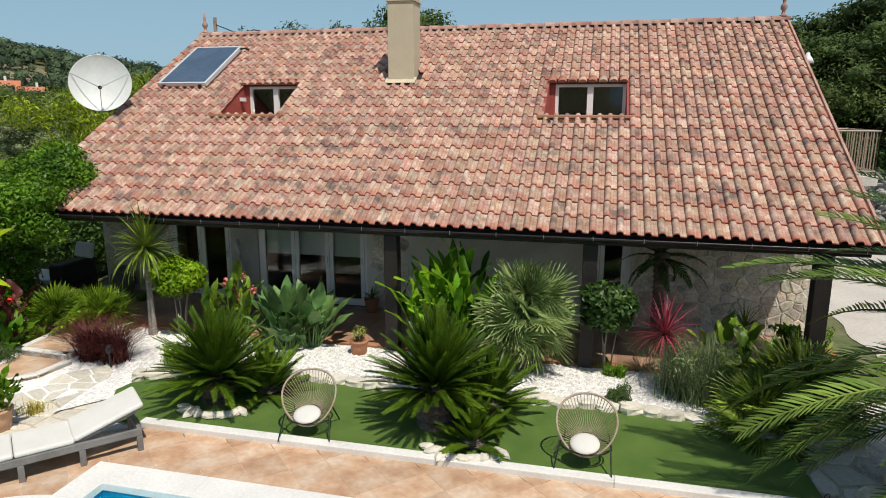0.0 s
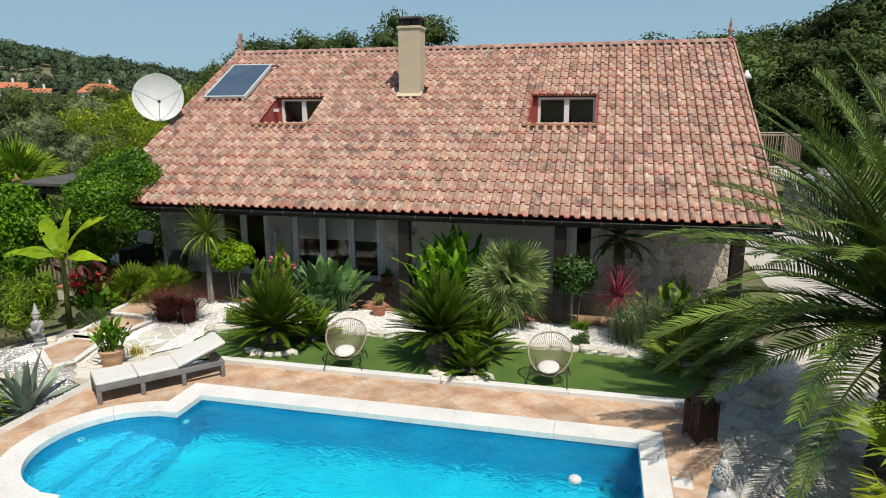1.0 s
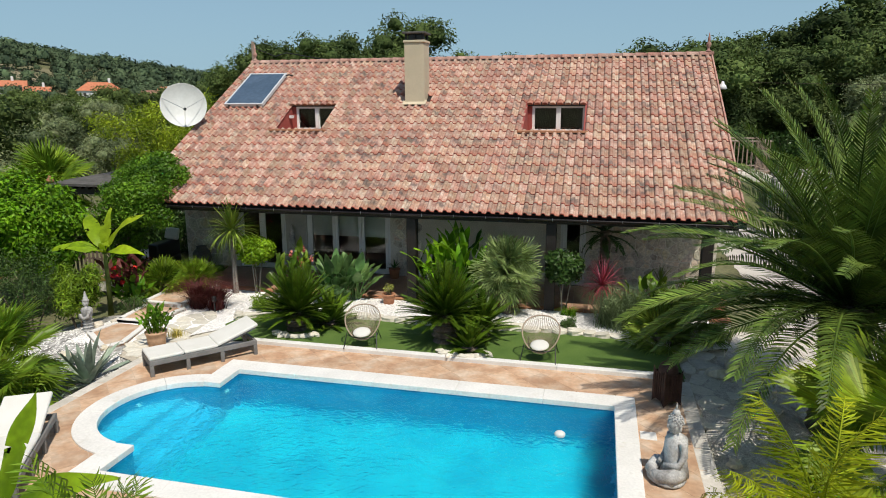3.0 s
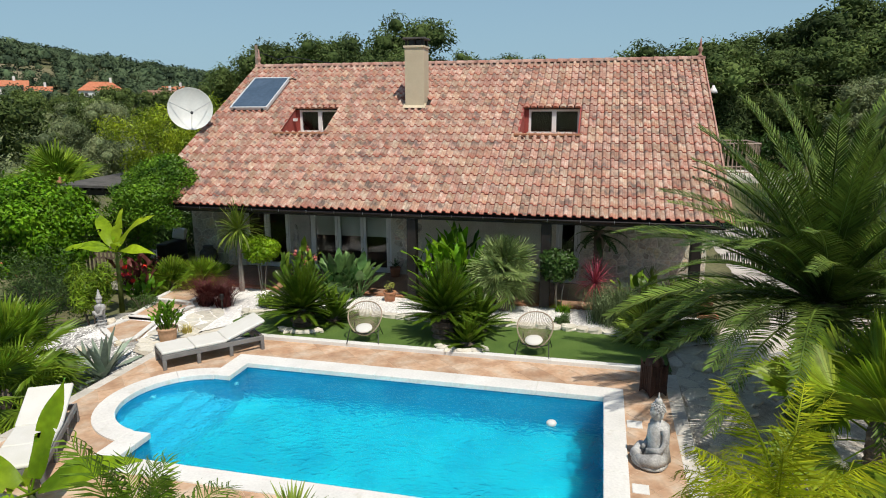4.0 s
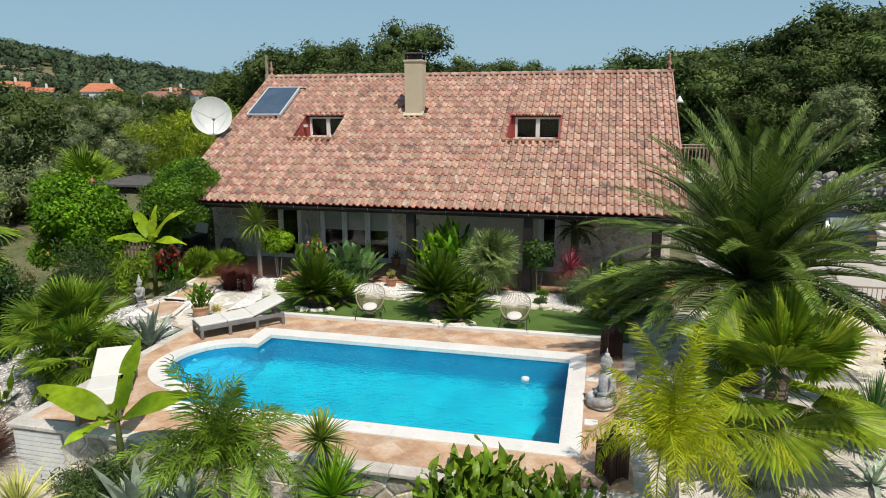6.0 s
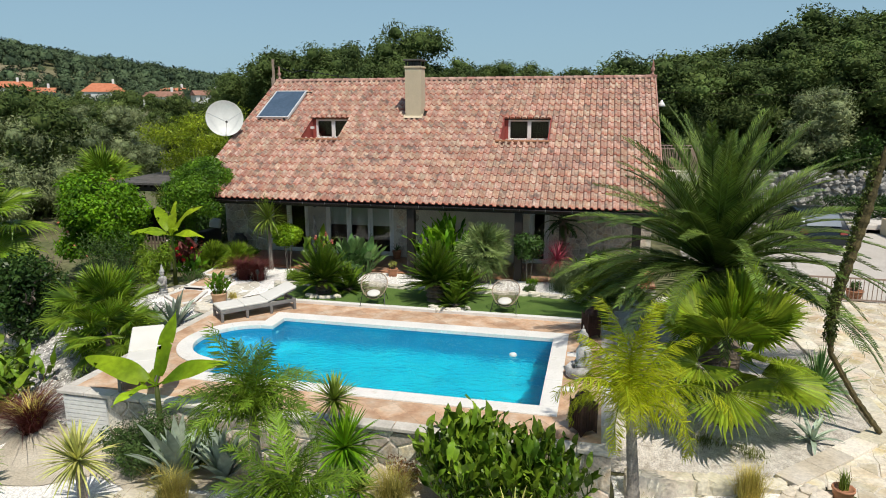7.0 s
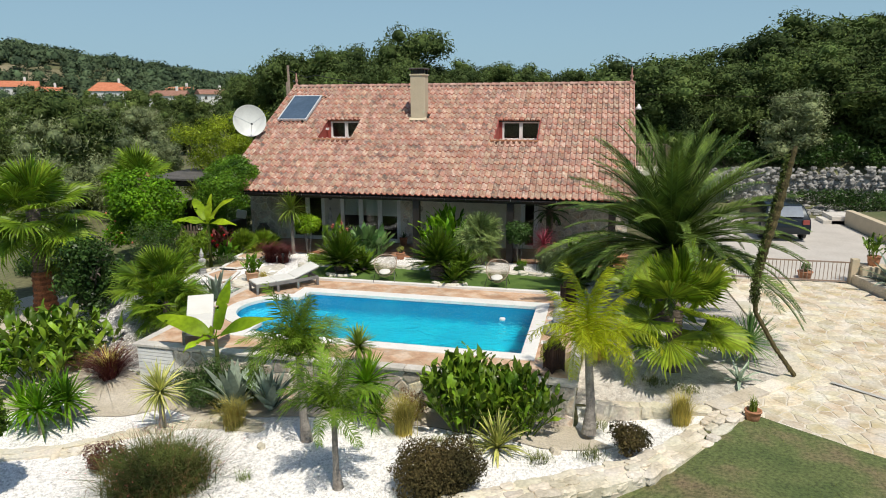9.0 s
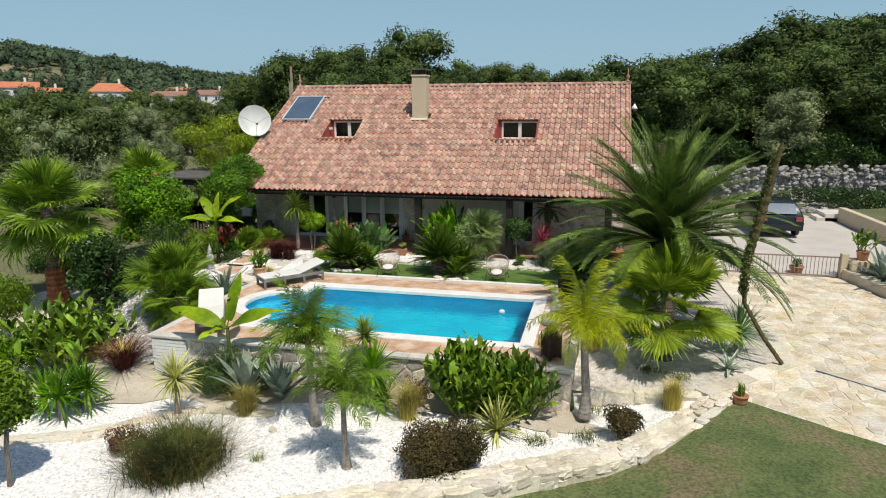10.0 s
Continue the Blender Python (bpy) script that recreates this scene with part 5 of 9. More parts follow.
def fan(name, mat, petiole, radius, segs=34, spread=2.5, droop=0.5, split=0.5, seed=1, cup=0.25):
    """A fan leaf: stalk along +x, folded segments with free drooping tips."""
    rs = np.random.default_rng(seed)
    g = Geo().tube([(0, 0, 0), (petiole * 0.5, 0, 0.03), (petiole, 0, 0)], [0.018, 0.014, 0.010], 4, cap=False)
    V, F = list(g.v), list(g.f)
    for k in range(segs):
        a = spread * ((k + 0.5) / segs * 2 - 1)
        da = spread / segs * 0.98
        L = radius * (1 - 0.28 * (abs(a) / spread) ** 2) * (0.92 + 0.16 * rs.random())
        m = L * split

        def P(r, ang, z):
            return (petiole + r * math.cos(ang), r * math.sin(ang), z)

        zc = cup * m * abs(math.sin(a)) * 0.6
        tipz = zc - droop * L * (0.25 + 0.5 * rs.random())
        b = len(V)
        V += [P(0.02, a, 0), P(m, a - da, zc - 0.012), P(m, a, zc + 0.018), P(m, a + da, zc - 0.012), P(L * 0.86, a + 0.02 * rs.normal() - da * 0.22, zc + 0.35 * (tipz - zc)),
              P(L * 0.86, a + 0.02 * rs.normal() + da * 0.22, zc + 0.35 * (tipz - zc)), P(L, a + 0.03 * rs.normal(), tipz)]
        F += [(b, b + 1, b + 2, b + 2), (b, b + 2, b + 3, b + 3), (b + 1, b + 4, b + 5, b + 2), (b + 2, b + 5, b + 3, b + 3), (b + 4, b + 6, b + 5, b + 5)]
    me = bpy.data.meshes.new(name)
    me.from_pydata([tuple(p) for p in V], [], [tuple(dict.fromkeys(f)) for f in F])
    me.materials.append(mat)
    me.update()
    return me


def blade(name, mat, length, width, bend=0.6, fold=0.25, segs=6, base=0.6, twist=0.0, thick=0.0):
    """A strap leaf along +x, folded along the middle, bending down."""
    V, F = [], []
    x = z = 0.0
    for i in range(segs + 1):
        t = i / segs
        a = -bend * t ** 1.5
        w = width * 0.5 * (base + (1 - base) * math.sin(min(1, t * 2.2) * math.pi / 2)) * (1 - t ** 2.6) + 0.0015
        tw = twist * t
        for s, up in ((-1, fold), (0, -thick * (1 - t)), (1, fold)):
            V.append((x - math.sin(a) * up * w, s * w * math.cos(tw), z + math.cos(a) * up * w + s * w * math.sin(tw)))
        x += math.cos(a) * length / segs
        z += math.sin(a) * length / segs
    for i in range(segs):
        for k in range(2):
            F.append((3 * i + k, 3 * i + k + 1, 3 * i + 4 + k, 3 * i + 3 + k))
    return raw_mesh(name, V, F, mat, True)


def paddle(name, mat, petiole, length, width, bend=0.7, fold=0.25, wave=0.04, torn=0.0, seed=1, segs=12, stem=0.02):
    """A broad leaf on a stalk along +x, with a midrib fold and wavy edge."""
    rs = np.random.default_rng(seed)
    g = Geo().tube([(0, 0, 0), (petiole * 0.5, 0, 0), (petiole, 0, 0)], [stem, stem * 0.8, stem * 0.6], 5, cap=False)
    V, F = list(g.v), list(g.f)
    x, z = petiole, 0.0
    rows = []
    for i in range(segs + 1):
        t = i / segs
        a = -bend * t ** 1.3
        w = width * 0.5 * (math.sin(math.pi * (0.06 + 0.94 * t) ** 0.75) ** 0.8 if t < 1 else 0.02)
        row = []
        for s in (-1, -0.5, 0, 0.5, 1):
            wv = wave * math.sin(9 * t + 2 * s + seed) * abs(s)
            up = fold * abs(s) * w + wv - 0.18 * w * s * s
            row.append((x - math.sin(a) * up, s * w, z + math.cos(a) * up))
        rows.append(row)
        x += math.cos(a) * length / segs
        z += math.sin(a) * length / segs
    for i in range(segs):
        for k in range(4):
            if torn and k in (0, 3) and rs.random() < torn:
                r0, r1 = rows[i], rows[i + 1]
                e = 0 if k == 0 else 4
                m = 1 if k == 0 else 3
                b = len(V)
                mid = [(p + q) / 2 for p, q in zip(r0[e], r1[e])]
                V += [r0[m], r1[m], mid, r0[e]]
                F.append((b, b + 1, b + 2, b + 3))
                continue
            b = len(V)
            V += [rows[i][k], rows[i][k + 1], rows[i + 1][k + 1], rows[i + 1][k]]
            F.append((b, b + 1, b + 2, b + 3))
    me = bpy.data.meshes.new(name)
    me.from_pydata(V, [], F)
    me.materials.append(mat)
    bmw = bmesh.new()
    bmw.from_mesh(me)
    bmesh.ops.remove_doubles(bmw, verts=bmw.verts, dist=0.0004)
    bmw.to_mesh(me)
    bmw.free()
    me.polygons.foreach_set("use_smooth", [True] * len(me.polygons))
    me.update()
    return me


def spray(name, parent, meshes, count, z=0.0, elev=(80, -10), size=(0.9, 1.1), seed=1, spread=0.02, power=1.0, rise=0.0):
    """Leaves round a stem in a golden spiral: upright within, spreading without."""
    rs = np.random.default_rng(seed)
    for i in range(count):
        f = ((i + 0.5) / count) ** power
        az = i * 137.508 + rs.normal() * 8
        el = elev[0] + (elev[1] - elev[0]) * f + rs.normal() * 5
        s = size[0] + (size[1] - size[0]) * rs.random()
        m = meshes[min(len(meshes) - 1, int(f * len(meshes)))]
        mt = pose(spread * math.cos(radians(az)), spread * math.sin(radians(az)), z - rise * f, 0, 0, az) @ pose(0, 0, 0, 0, -el, 0) @ pose(0, 0, 0, rs.normal() * 10, 0, 0) @ Matrix.Diagonal((s, s, s, 1))
        part(name, m, parent, mt)


def leaf_cloud(name, mat, lumps, count, size, seed=1, aspect=0.45, shell=0.55, up=0.3, tris=False, loose=0.8):
    """Many small leaves in and on rounded masses. lumps: (x, y, z, rx, ry, rz)."""
    rs = np.random.default_rng(seed)
    lumps = np.array(lumps, dtype=float)
    vol = (lumps[:, 3] * lumps[:, 4] * lumps[:, 5]) ** 0.67
    pick = rs.choice(len(lumps), size=count, p=vol / vol.sum())
    d = unit(rs.normal(size=(count, 3)))
    rad = shell + (1 - shell) * rs.random((count, 1)) ** 0.6
    rad *= 1 + 0.13 * rs.normal(size=(count, 1))
    c = lumps[pick, :3] + d * rad * lumps[pick, 3:]
    out = unit(d + loose * rs.normal(size=(count, 3)) + np.array([0, 0, up]))
    side = unit(np.cross(out, rs.normal(size=(count, 3))))
    axis = np.cross(side, out)
    s = size * (0.6 + 0.8 * rs.random((count, 1)))
    tip, base = c + axis * s * 0.5, c - axis * s * 0.5
    l_, r_ = c + side * s * aspect * 0.5 + out * s * 0.10, c - side * s * aspect * 0.5 + out * s * 0.10
    if tris:
        return raw_mesh(name, np.stack([base, r_, tip + (l_ - base) * 0.6], axis=1).reshape(-1, 3), np.arange(3 * count).reshape(-1, 3), mat)
    V = np.stack([base, r_, tip, l_], axis=1).reshape(-1, 3)
    F = np.arange(4 * count).reshape(-1, 4)
    return raw_mesh(name, V, F, mat)


def tuft(name, mat, count, height, spread, width=0.008, seed=1, bend=0.9, segs=3, base=0.06):
    """A clump of grass: thin arching blades."""
    rs = np.random.default_rng(seed)
    az = rs.random(count) * 2 * math.pi
    lean = np.abs(rs.normal(size=count)) * 0.5
    h = height * (0.55 + 0.5 * rs.random(count))
    bx, by = base * rs.normal(size=count), base * rs.normal(size=count)
    V, F = [], []
    for i in range(count):
        dx, dy = math.cos(az[i]), math.sin(az[i])
        sx, sy = -dy * width / 2, dx * width / 2
        r = spread * (0.25 + lean[i])
        b = len(V)
        for k in range(segs + 1):
            t = k / segs
            rr, z = r * t ** 1.7, h[i] * (t - bend * 0.35 * t ** 3)
            w = 1 - 0.9 * t
            x, y = bx[i] + dx * rr, by[i] + dy * rr
            V += [(x - sx * w, y - sy * w, z), (x + sx * w, y + sy * w, z)]
        F += [(b + 2 * k, b + 2 * k + 1, b + 2 * k + 3, b + 2 * k + 2) for k in range(segs)]
    return raw_mesh(name, V, F, mat)


def ringed_trunk(name, mat, pts, radii, sides=12, rings=24, rough=0.12):
    """A palm stem with the scars or stubs of old leaves."""
    P = [Vector(p) for p in pts]
    out, rad = [], []
    n = rings * 2
    for k in range(n + 1):
        t = k / n * (len(P) - 1)
        i = min(int(t), len(P) - 2)
        f = t - i
        out.append(P[i].lerp(P[i + 1], f))
        r = radii[i] * (1 - f) + radii[i + 1] * f
        rad.append(r * (1 + (rough if k % 2 else 0.0)))
    return Geo().tube(out, rad, sides).mesh(name, mat)


def limbs(g, p, d, length, r, depth, rs, ends, spread=0.6):
    """Branches that fork; gathers their ends."""
    p, d = Vector(p), Vector(d).normalized()
    mid = p + d * length * 0.5 + Vector(rs.normal(size=3) * length * 0.06)
    end = p + d * length
    g.tube([p, mid, end], [r, r * 0.82, r * 0.66], 6, cap=False)
    if depth == 0:
        ends.append(end)
        return
    for k in range(3 if depth > 1 else 2):
        nd = (d + Vector(rs.normal(size=3) * spread) + Vector((0, 0, 0.12))).normalized()
        limbs(g, end, nd, length * (0.62 + 0.2 * rs.random()), r * 0.62, depth - 1, rs, ends, spread)


def round_body(lumps, size, seed):
    """Rough low balls that fill the leaf masses from within."""
    rs = np.random.default_rng(seed)
    rings = [(math.sin(th) * math.cos(ph_), math.sin(th) * math.sin(ph_), math.cos(th)) for th in (0.6, 1.35, 2.2) for ph_ in [2 * math.pi * k / 7 for k in range(7)]]
    d = np.array(rings + [(0, 0, 1), (0, 0, -1)])
    f = [(j * 7 + k, (j + 1) * 7 + k, (j + 1) * 7 + (k + 1) % 7) for j in range(2) for k in range(7)] + [(j * 7 + k, (j + 1) * 7 + (k + 1) % 7, j * 7 + (k + 1) % 7) for j in range(2) for k in range(7)]
    f = np.array(f + [(21, k, (k + 1) % 7) for k in range(7)] + [(22, 14 + (k + 1) % 7, 14 + k) for k in range(7)])
    V, F = [], []
    for k, q in enumerate(lumps):
        V.append(np.array(q[:3]) + d * (0.85 + 0.3 * rs.random((23, 1))) * np.array(q[3:]) * size)
        F.append(f + 23 * k)
    return np.vstack(V), np.vstack(F)


def tree(name, label, category, at, height, width, leafmat, barkmat, leaves, size, seed, trunk_h=0.3, group="", lumps=0, lump_r=0.24, shell=0.35, aspect=0.5, flat=0.8, tris=False, loose=0.8):
    """A tree with forked limbs and a crown of many small leaves in uneven masses."""
    rs = np.random.default_rng(seed)
    t = thing(name, label, category, at, group=group)
    g, ends = Geo(), []
    limbs(g, (0, 0, -0.15), (rs.normal() * 0.08, rs.normal() * 0.08, 1), height * trunk_h, height * 0.035, 3, rs, ends, 0.55)
    part("trunk", g.mesh("trunk", barkmat, True), t)
    L = []
    for k in range(lumps or 26):
        a, q = rs.random() * 2 * math.pi, rs.random() ** 0.5
        zz = trunk_h * 0.9 + (1 - trunk_h * 0.9) * rs.random()
        pr = math.sin(math.pi * (0.18 + 0.74 * (zz - trunk_h * 0.9) / (1 - trunk_h * 0.9))) ** 0.7
        r = lump_r * width * (0.55 + 0.5 * rs.random())
        L.append((math.cos(a) * q * (width / 2 - r * 0.6) * pr, math.sin(a) * q * (width / 2 - r * 0.6) * pr, zz * height - r * 0.5, r, r, r * flat))
    cloud = leaf_cloud("crown", leafmat, L, leaves, size, seed, aspect, shell, 0.3, tris, loose)
    if tris:
        bv, bf = round_body(L, 0.5, seed)
        lv = np.empty(len(cloud.vertices) * 3, dtype=np.float32)
        cloud.vertices.foreach_get("co", lv)
        lv = lv.reshape(-1, 3)
        cloud = raw_mesh("crown", np.vstack([lv, bv]), np.vstack([np.arange(len(lv)).reshape(-1, 3), bf + len(lv)]), leafmat)
    part("crown", cloud, t)
    return t


def shrub(name, label, category, at, rx, ry, rz, mat, leaves, size, seed=1, lumps=9, aspect=0.4, stems=True, shell=0.5, group="", z0=0.45):
    """A bush: short stems and a lumpy mass of leaves."""
    rs = np.random.default_rng(seed)
    t = thing(name, label, category, at, group=group)
    g = Geo()
    for k in range(5):
        a = k * 1.26 + rs.random()
        g.tube([(0.05 * math.cos(a), 0.05 * math.sin(a), -0.05), (rx * 0.3 * math.cos(a), ry * 0.3 * math.sin(a), rz * 0.5), (rx * 0.55 * math.cos(a), ry * 0.55 * math.sin(a), rz * 1.0)], [0.025, 0.018, 0.008], 5, cap=False)
    part("stem", g.mesh("stem", BARK, True), t)
    L = [(0, 0, rz * (z0 + 0.5), rx * 0.72, ry * 0.72, rz * 0.55)]
    for k in range(lumps):
        a = k * 2.4 + rs.random()
        q = 0.35 + 0.35 * rs.random()
        L.append((rx * q * math.cos(a), ry * q * math.sin(a), rz * (z0 + 0.2 + 0.75 * rs.random()), rx * (0.3 + 0.18 * rs.random()), ry * (0.3 + 0.18 * rs.random()), rz * (0.28 + 0.2 * rs.random())))
    part("foliage", leaf_cloud("foliage", mat, L, leaves, size, seed, aspect, shell), t)
    return t


def fan_palm(label, at, trunk_h, trunk_r, leafmat, barkmat, n, petiole, radius, elev=(80, -45), seed=1, segs=32, split=0.55, droop=0.5, group="fan palms", rz=0, size=(0.85, 1.1), lean=(0, 0), spread=2.4, roll=18):
    t = thing("fan_palm", label, "palm", at, rz, group=group)
    if trunk_h:
        part("trunk", ringed_trunk("trunk", barkmat, [(0, 0, -0.2), (lean[0] * .4, lean[1] * .4, trunk_h * 0.5), (lean[0], lean[1], trunk_h)], [trunk_r * 1.3, trunk_r, trunk_r * 0.95], 12, max(6, int(trunk_h / 0.09))), t)
    crown = part("crown", Geo().blob((lean[0], lean[1], trunk_h), (trunk_r * 1.1, trunk_r * 1.1, trunk_r * 1.6), seed, 0.2).mesh("crown", barkmat), t)
    ms = [fan("leaf", leafmat, petiole * f, radius, segs, spread, droop * d, split, seed + k) for k, (f, d) in enumerate(((0.7, 0.3), (0.9, 0.6), (1.0, 1.0), (1.0, 1.3)))]
    rs = np.random.default_rng(seed)
    for i in range(n):
        f = (i + 0.5) / n
        az, el = i * 137.5 + rs.normal() * 10, elev[0] + (elev[1] - elev[0]) * f + rs.normal() * 7
        s = size[0] + (size[1] - size[0]) * rs.random()
        part("leaf", ms[min(3, int(f * 4))], t, pose(lean[0], lean[1], trunk_h + 0.05 - 0.1 * f, 0, 0, az) @ pose(0, 0, 0, 0, -el, 0) @ pose(0, 0, 0, rs.normal() * roll, 0, 0) @ Matrix.Diagonal((s, s, s, 1)))
    return t


def feather_palm(name, label, at, trunk, radii, leafmat, barkmat, n, length, leaf_len, leaf_w, pairs, elev, droops, seed=1, group="feather palms", vee=0.35, tip=0.25, rough=0.18, power=1.0, lean=0.9, rz=0, stub=0.16, wild=0.12, size=(0.85, 1.08), stem_r=0.02):
    t = thing(name, label, "palm", at, rz, group=group)
    part("trunk", ringed_trunk("trunk", barkmat, trunk, radii, 14, max(5, int((trunk[-1][2] - trunk[0][2]) / 0.1)), rough), t)
    top = trunk[-1]
    ms = [frond("frond", leafmat, length, pairs, leaf_len, leaf_w, d, vee, lean, tip, seed + k, start=stub, stem_r=stem_r, wild=wild) for k, d in enumerate(droops)]
    rs = np.random.default_rng(seed)
    for i in range(n):
        f = ((i + 0.5) / n) ** power
        az, el = i * 137.508 + rs.normal() * 7, elev[0] + (elev[1] - elev[0]) * f + rs.normal() * 5
        s = size[0] + (size[1] - size[0]) * rs.random()
        part("frond", ms[min(len(ms) - 1, int(f * len(ms)))], t, pose(top[0], top[1], top[2] + 0.02 - 0.18 * f, 0, 0, az) @ pose(0, 0, 0, 0, -el, 0) @ pose(0, 0, 0, rs.normal() * 12, 0, 0) @ Matrix.Diagonal((s, s, s, 1)))
    return t


def rosette(name, label, category, at, mat, n, length, width, bend, elev, seed=1, trunk=0.0, trunk_r=0.05, barkmat=None, fold=0.3, thick=0.0, base=0.6, group="", segs=6, size=(0.75, 1.1), lean=(0, 0), power=1.0, rz=0):
    """Sword leaves round one point, on a stem or straight from the ground."""
    t = thing(name, label, category, at, rz, group=group)
    if trunk:
        part("trunk", ringed_trunk("trunk", barkmat or GREYBARK, [(0, 0, -0.1), (lean[0] * .5, lean[1] * .5, trunk * 0.5), (lean[0], lean[1], trunk)], [trunk_r * 1.5, trunk_r, trunk_r * 1.05], 10, max(5, int(trunk / 0.06)), 0.06), t)
    ms = [blade("leaf", mat, length, width, b, fold, segs, base, 0.1, thick) for b in (bend * 0.35, bend * 0.8, bend * 1.3)]
    rs = np.random.default_rng(seed)
    for i in range(n):
        f = ((i + 0.5) / n) ** power
        az, el = i * 137.508 + rs.normal() * 8, elev[0] + (elev[1] - elev[0]) * f + rs.normal() * 5
        s = size[0] + (size[1] - size[0]) * rs.random()
        part("leaf", ms[min(2, int(f * 3))], t, pose(lean[0], lean[1], trunk + 0.02, 0, 0, az) @ pose(0, 0, 0, 0, -el, 0) @ pose(trunk_r * 0.4, 0, 0) @ Matrix.Diagonal((s, s, s, 1)))
    return t


def leafy_clump(name, label, category, at, mats, stems, height, spread, length, width, seed=1, petiole=0.15, bend=0.6, group="", torn=0.0, per=6, fold=0.3, stem_r=0.015):
    """Canna-like clump: upright stems with broad leaves along them."""
    t = thing(name, label, category, at, group=group)
    rs = np.random.default_rng(seed)
    ms = [paddle("leaf", mats, petiole, length * f, width * f, bend * b, fold, 0.02, torn, seed + k, 8, 0.012) for k, (f, b) in enumerate(((1.0, 0.5), (0.9, 1.0), (1.1, 1.5)))]
    for k in range(stems):
        a, q = k * 2.4, (k + 0.5) / stems
        bx, by = 0.35 * spread * q ** 0.5 * math.cos(a), 0.35 * spread * q ** 0.5 * math.sin(a)
        tx, ty = bx + spread * 0.55 * q * math.cos(a), by + spread * 0.55 * q * math.sin(a)
        h = height * (1 - 0.45 * q) * (0.85 + 0.25 * rs.random())
        part("stem", Geo().tube([(bx, by, -0.05), ((bx + tx) / 2, (by + ty) / 2, h * 0.5), (tx, ty, h)], [stem_r, stem_r * 0.9, stem_r * 0.6], 5, cap=False).mesh("stem", mats), t)
        for i in range(per):
            f = 0.25 + 0.75 * (i + 0.6) / per
            p = Vector((bx, by, 0)).lerp(Vector((tx, ty, h)), f)
            az, el = k * 70 + i * 137.5 + rs.normal() * 15, 30 + 45 * f + rs.normal() * 12
            s = 0.8 + 0.35 * rs.random()
            part("leaf", ms[(i + k) % 3], t, pose(p.x, p.y, p.z, 0, 0, az) @ pose(0, 0, 0, 0, -el, 0) @ pose(0, 0, 0, rs.normal() * 20, 0, 0) @ Matrix.Diagonal((s, s, s, 1)))
    return t


def grass_clump(label, at, mat, count, height, spread, seed=1, width=0.008, category="grass", group="", bend=0.9, base=0.07, name="grass_clump"):
    return whole(name, tuft(name, mat, count, height, spread, width, seed, bend, 3, base), label, category, at, group=group)

# ---- garden: upper terrace before the veranda ----
# sago cycads on the lawn
def cycad(label, at, trunk_h, r, n, length, seed, rz=0, elev=(78, -12), group="cycads"):
    return feather_palm("cycad", label, at, [(0, 0, -0.05), (0, 0, trunk_h * 0.6), (0, 0, trunk_h)], [r * 0.9, r * 1.1, r * 0.8], CYCAD_LEAF, BARK, n, length, 0.14, 0.022, 42, elev, (0.1, 0.22, 0.38), seed, group, 0.3, 0.05, 0.35, 0.85, 1.2, rz, 0.08, 0.05)


cycad("large dark green sago cycad on the lawn, stones at its foot", (4.50, -2.50, 0.05), 0.46, 0.20, 165, 1.0, 11, 0, (89, 5))
cycad("small offset cycad beside the larger one", (5.12, -2.15, 0.05), 0.15, 0.13, 48, 0.72, 12, 40, (86, 5))
cycad("large bushy sago cycad with many shoots on the lawn", (7.85, -2.50, 0.05), 0.62, 0.22, 172, 1.02, 13, 70, (89, 4))
cycad("low cycad shoot at the foot of the large cycad", (8.45, -2.95, 0.05), 0.10, 0.12, 30, 0.6, 14)
cycad("low cycad shoot beside a ring of stones", (8.55, -2.15, 0.05), 0.3, 0.14, 52, 0.78, 15, 25, (86, 5))
for cx, cy, n_, rad in ((4.62, -2.68, 9, 0.52), (8.35, -2.95, 9, 0.55)):
    for k in range(n_):
        a = -2.5 + k * 2.3 / n_
        whole("border_stone", Geo().blob((0, 0, 0.03), (0.10 + 0.03 * (k % 3), 0.075, 0.05), k, 0.35, 5, 8).mesh("border_stone", PALE_PAVING), "small pale stone edging a planting ring", "stone",
              (cx + rad * math.cos(a), cy + rad * 0.8 * math.sin(a), 0.08), 40 * k, "planting ring stones")

# slim yucca tree, clipped balls, broad-leaved clumps
rosette("yucca_tree", "slender yucca tree with a spiky green head", "yucca", (1.57, -0.10, 0.03), YUCCA_LEAF, 170, 0.84, 0.046, 0.9, (85, -45), 21, 1.68, 0.055, GREYBARK, group="", size=(0.7, 1.1))


def ball_tree(label, at, z, r, rz_, mat, leaves, size, seed, stems=4, sr=0.018):
    t = thing("ball_tree", label, "tree", at)
    rs = np.random.default_rng(seed)
    for k in range(stems):
        a = k * 2.2
        part("stem", Geo().tube([(0.05 * math.cos(a), 0.05 * math.sin(a), -0.05), (0.11 * math.cos(a), 0.1 * math.sin(a), z * 0.45), (0.2 * math.cos(a + .3), 0.2 * math.sin(a + .3), z - rz_ * 0.2)], [sr, sr * 0.9, sr * 0.7], 6).mesh("stem", GREYBARK, True), t)
    L = [(0, 0, z, r * 0.86, r * 0.86, rz_ * 0.86)] + [(r * 0.55 * math.cos(k * 2.4), r * 0.55 * math.sin(k * 2.4), z + rz_ * (0.5 * math.sin(k * 1.9)), r * 0.42, r * 0.42, rz_ * 0.42) for k in range(10)]
    part("crown", leaf_cloud("crown", mat, L, leaves, size, seed, 0.5, 0.72), t)
    return t


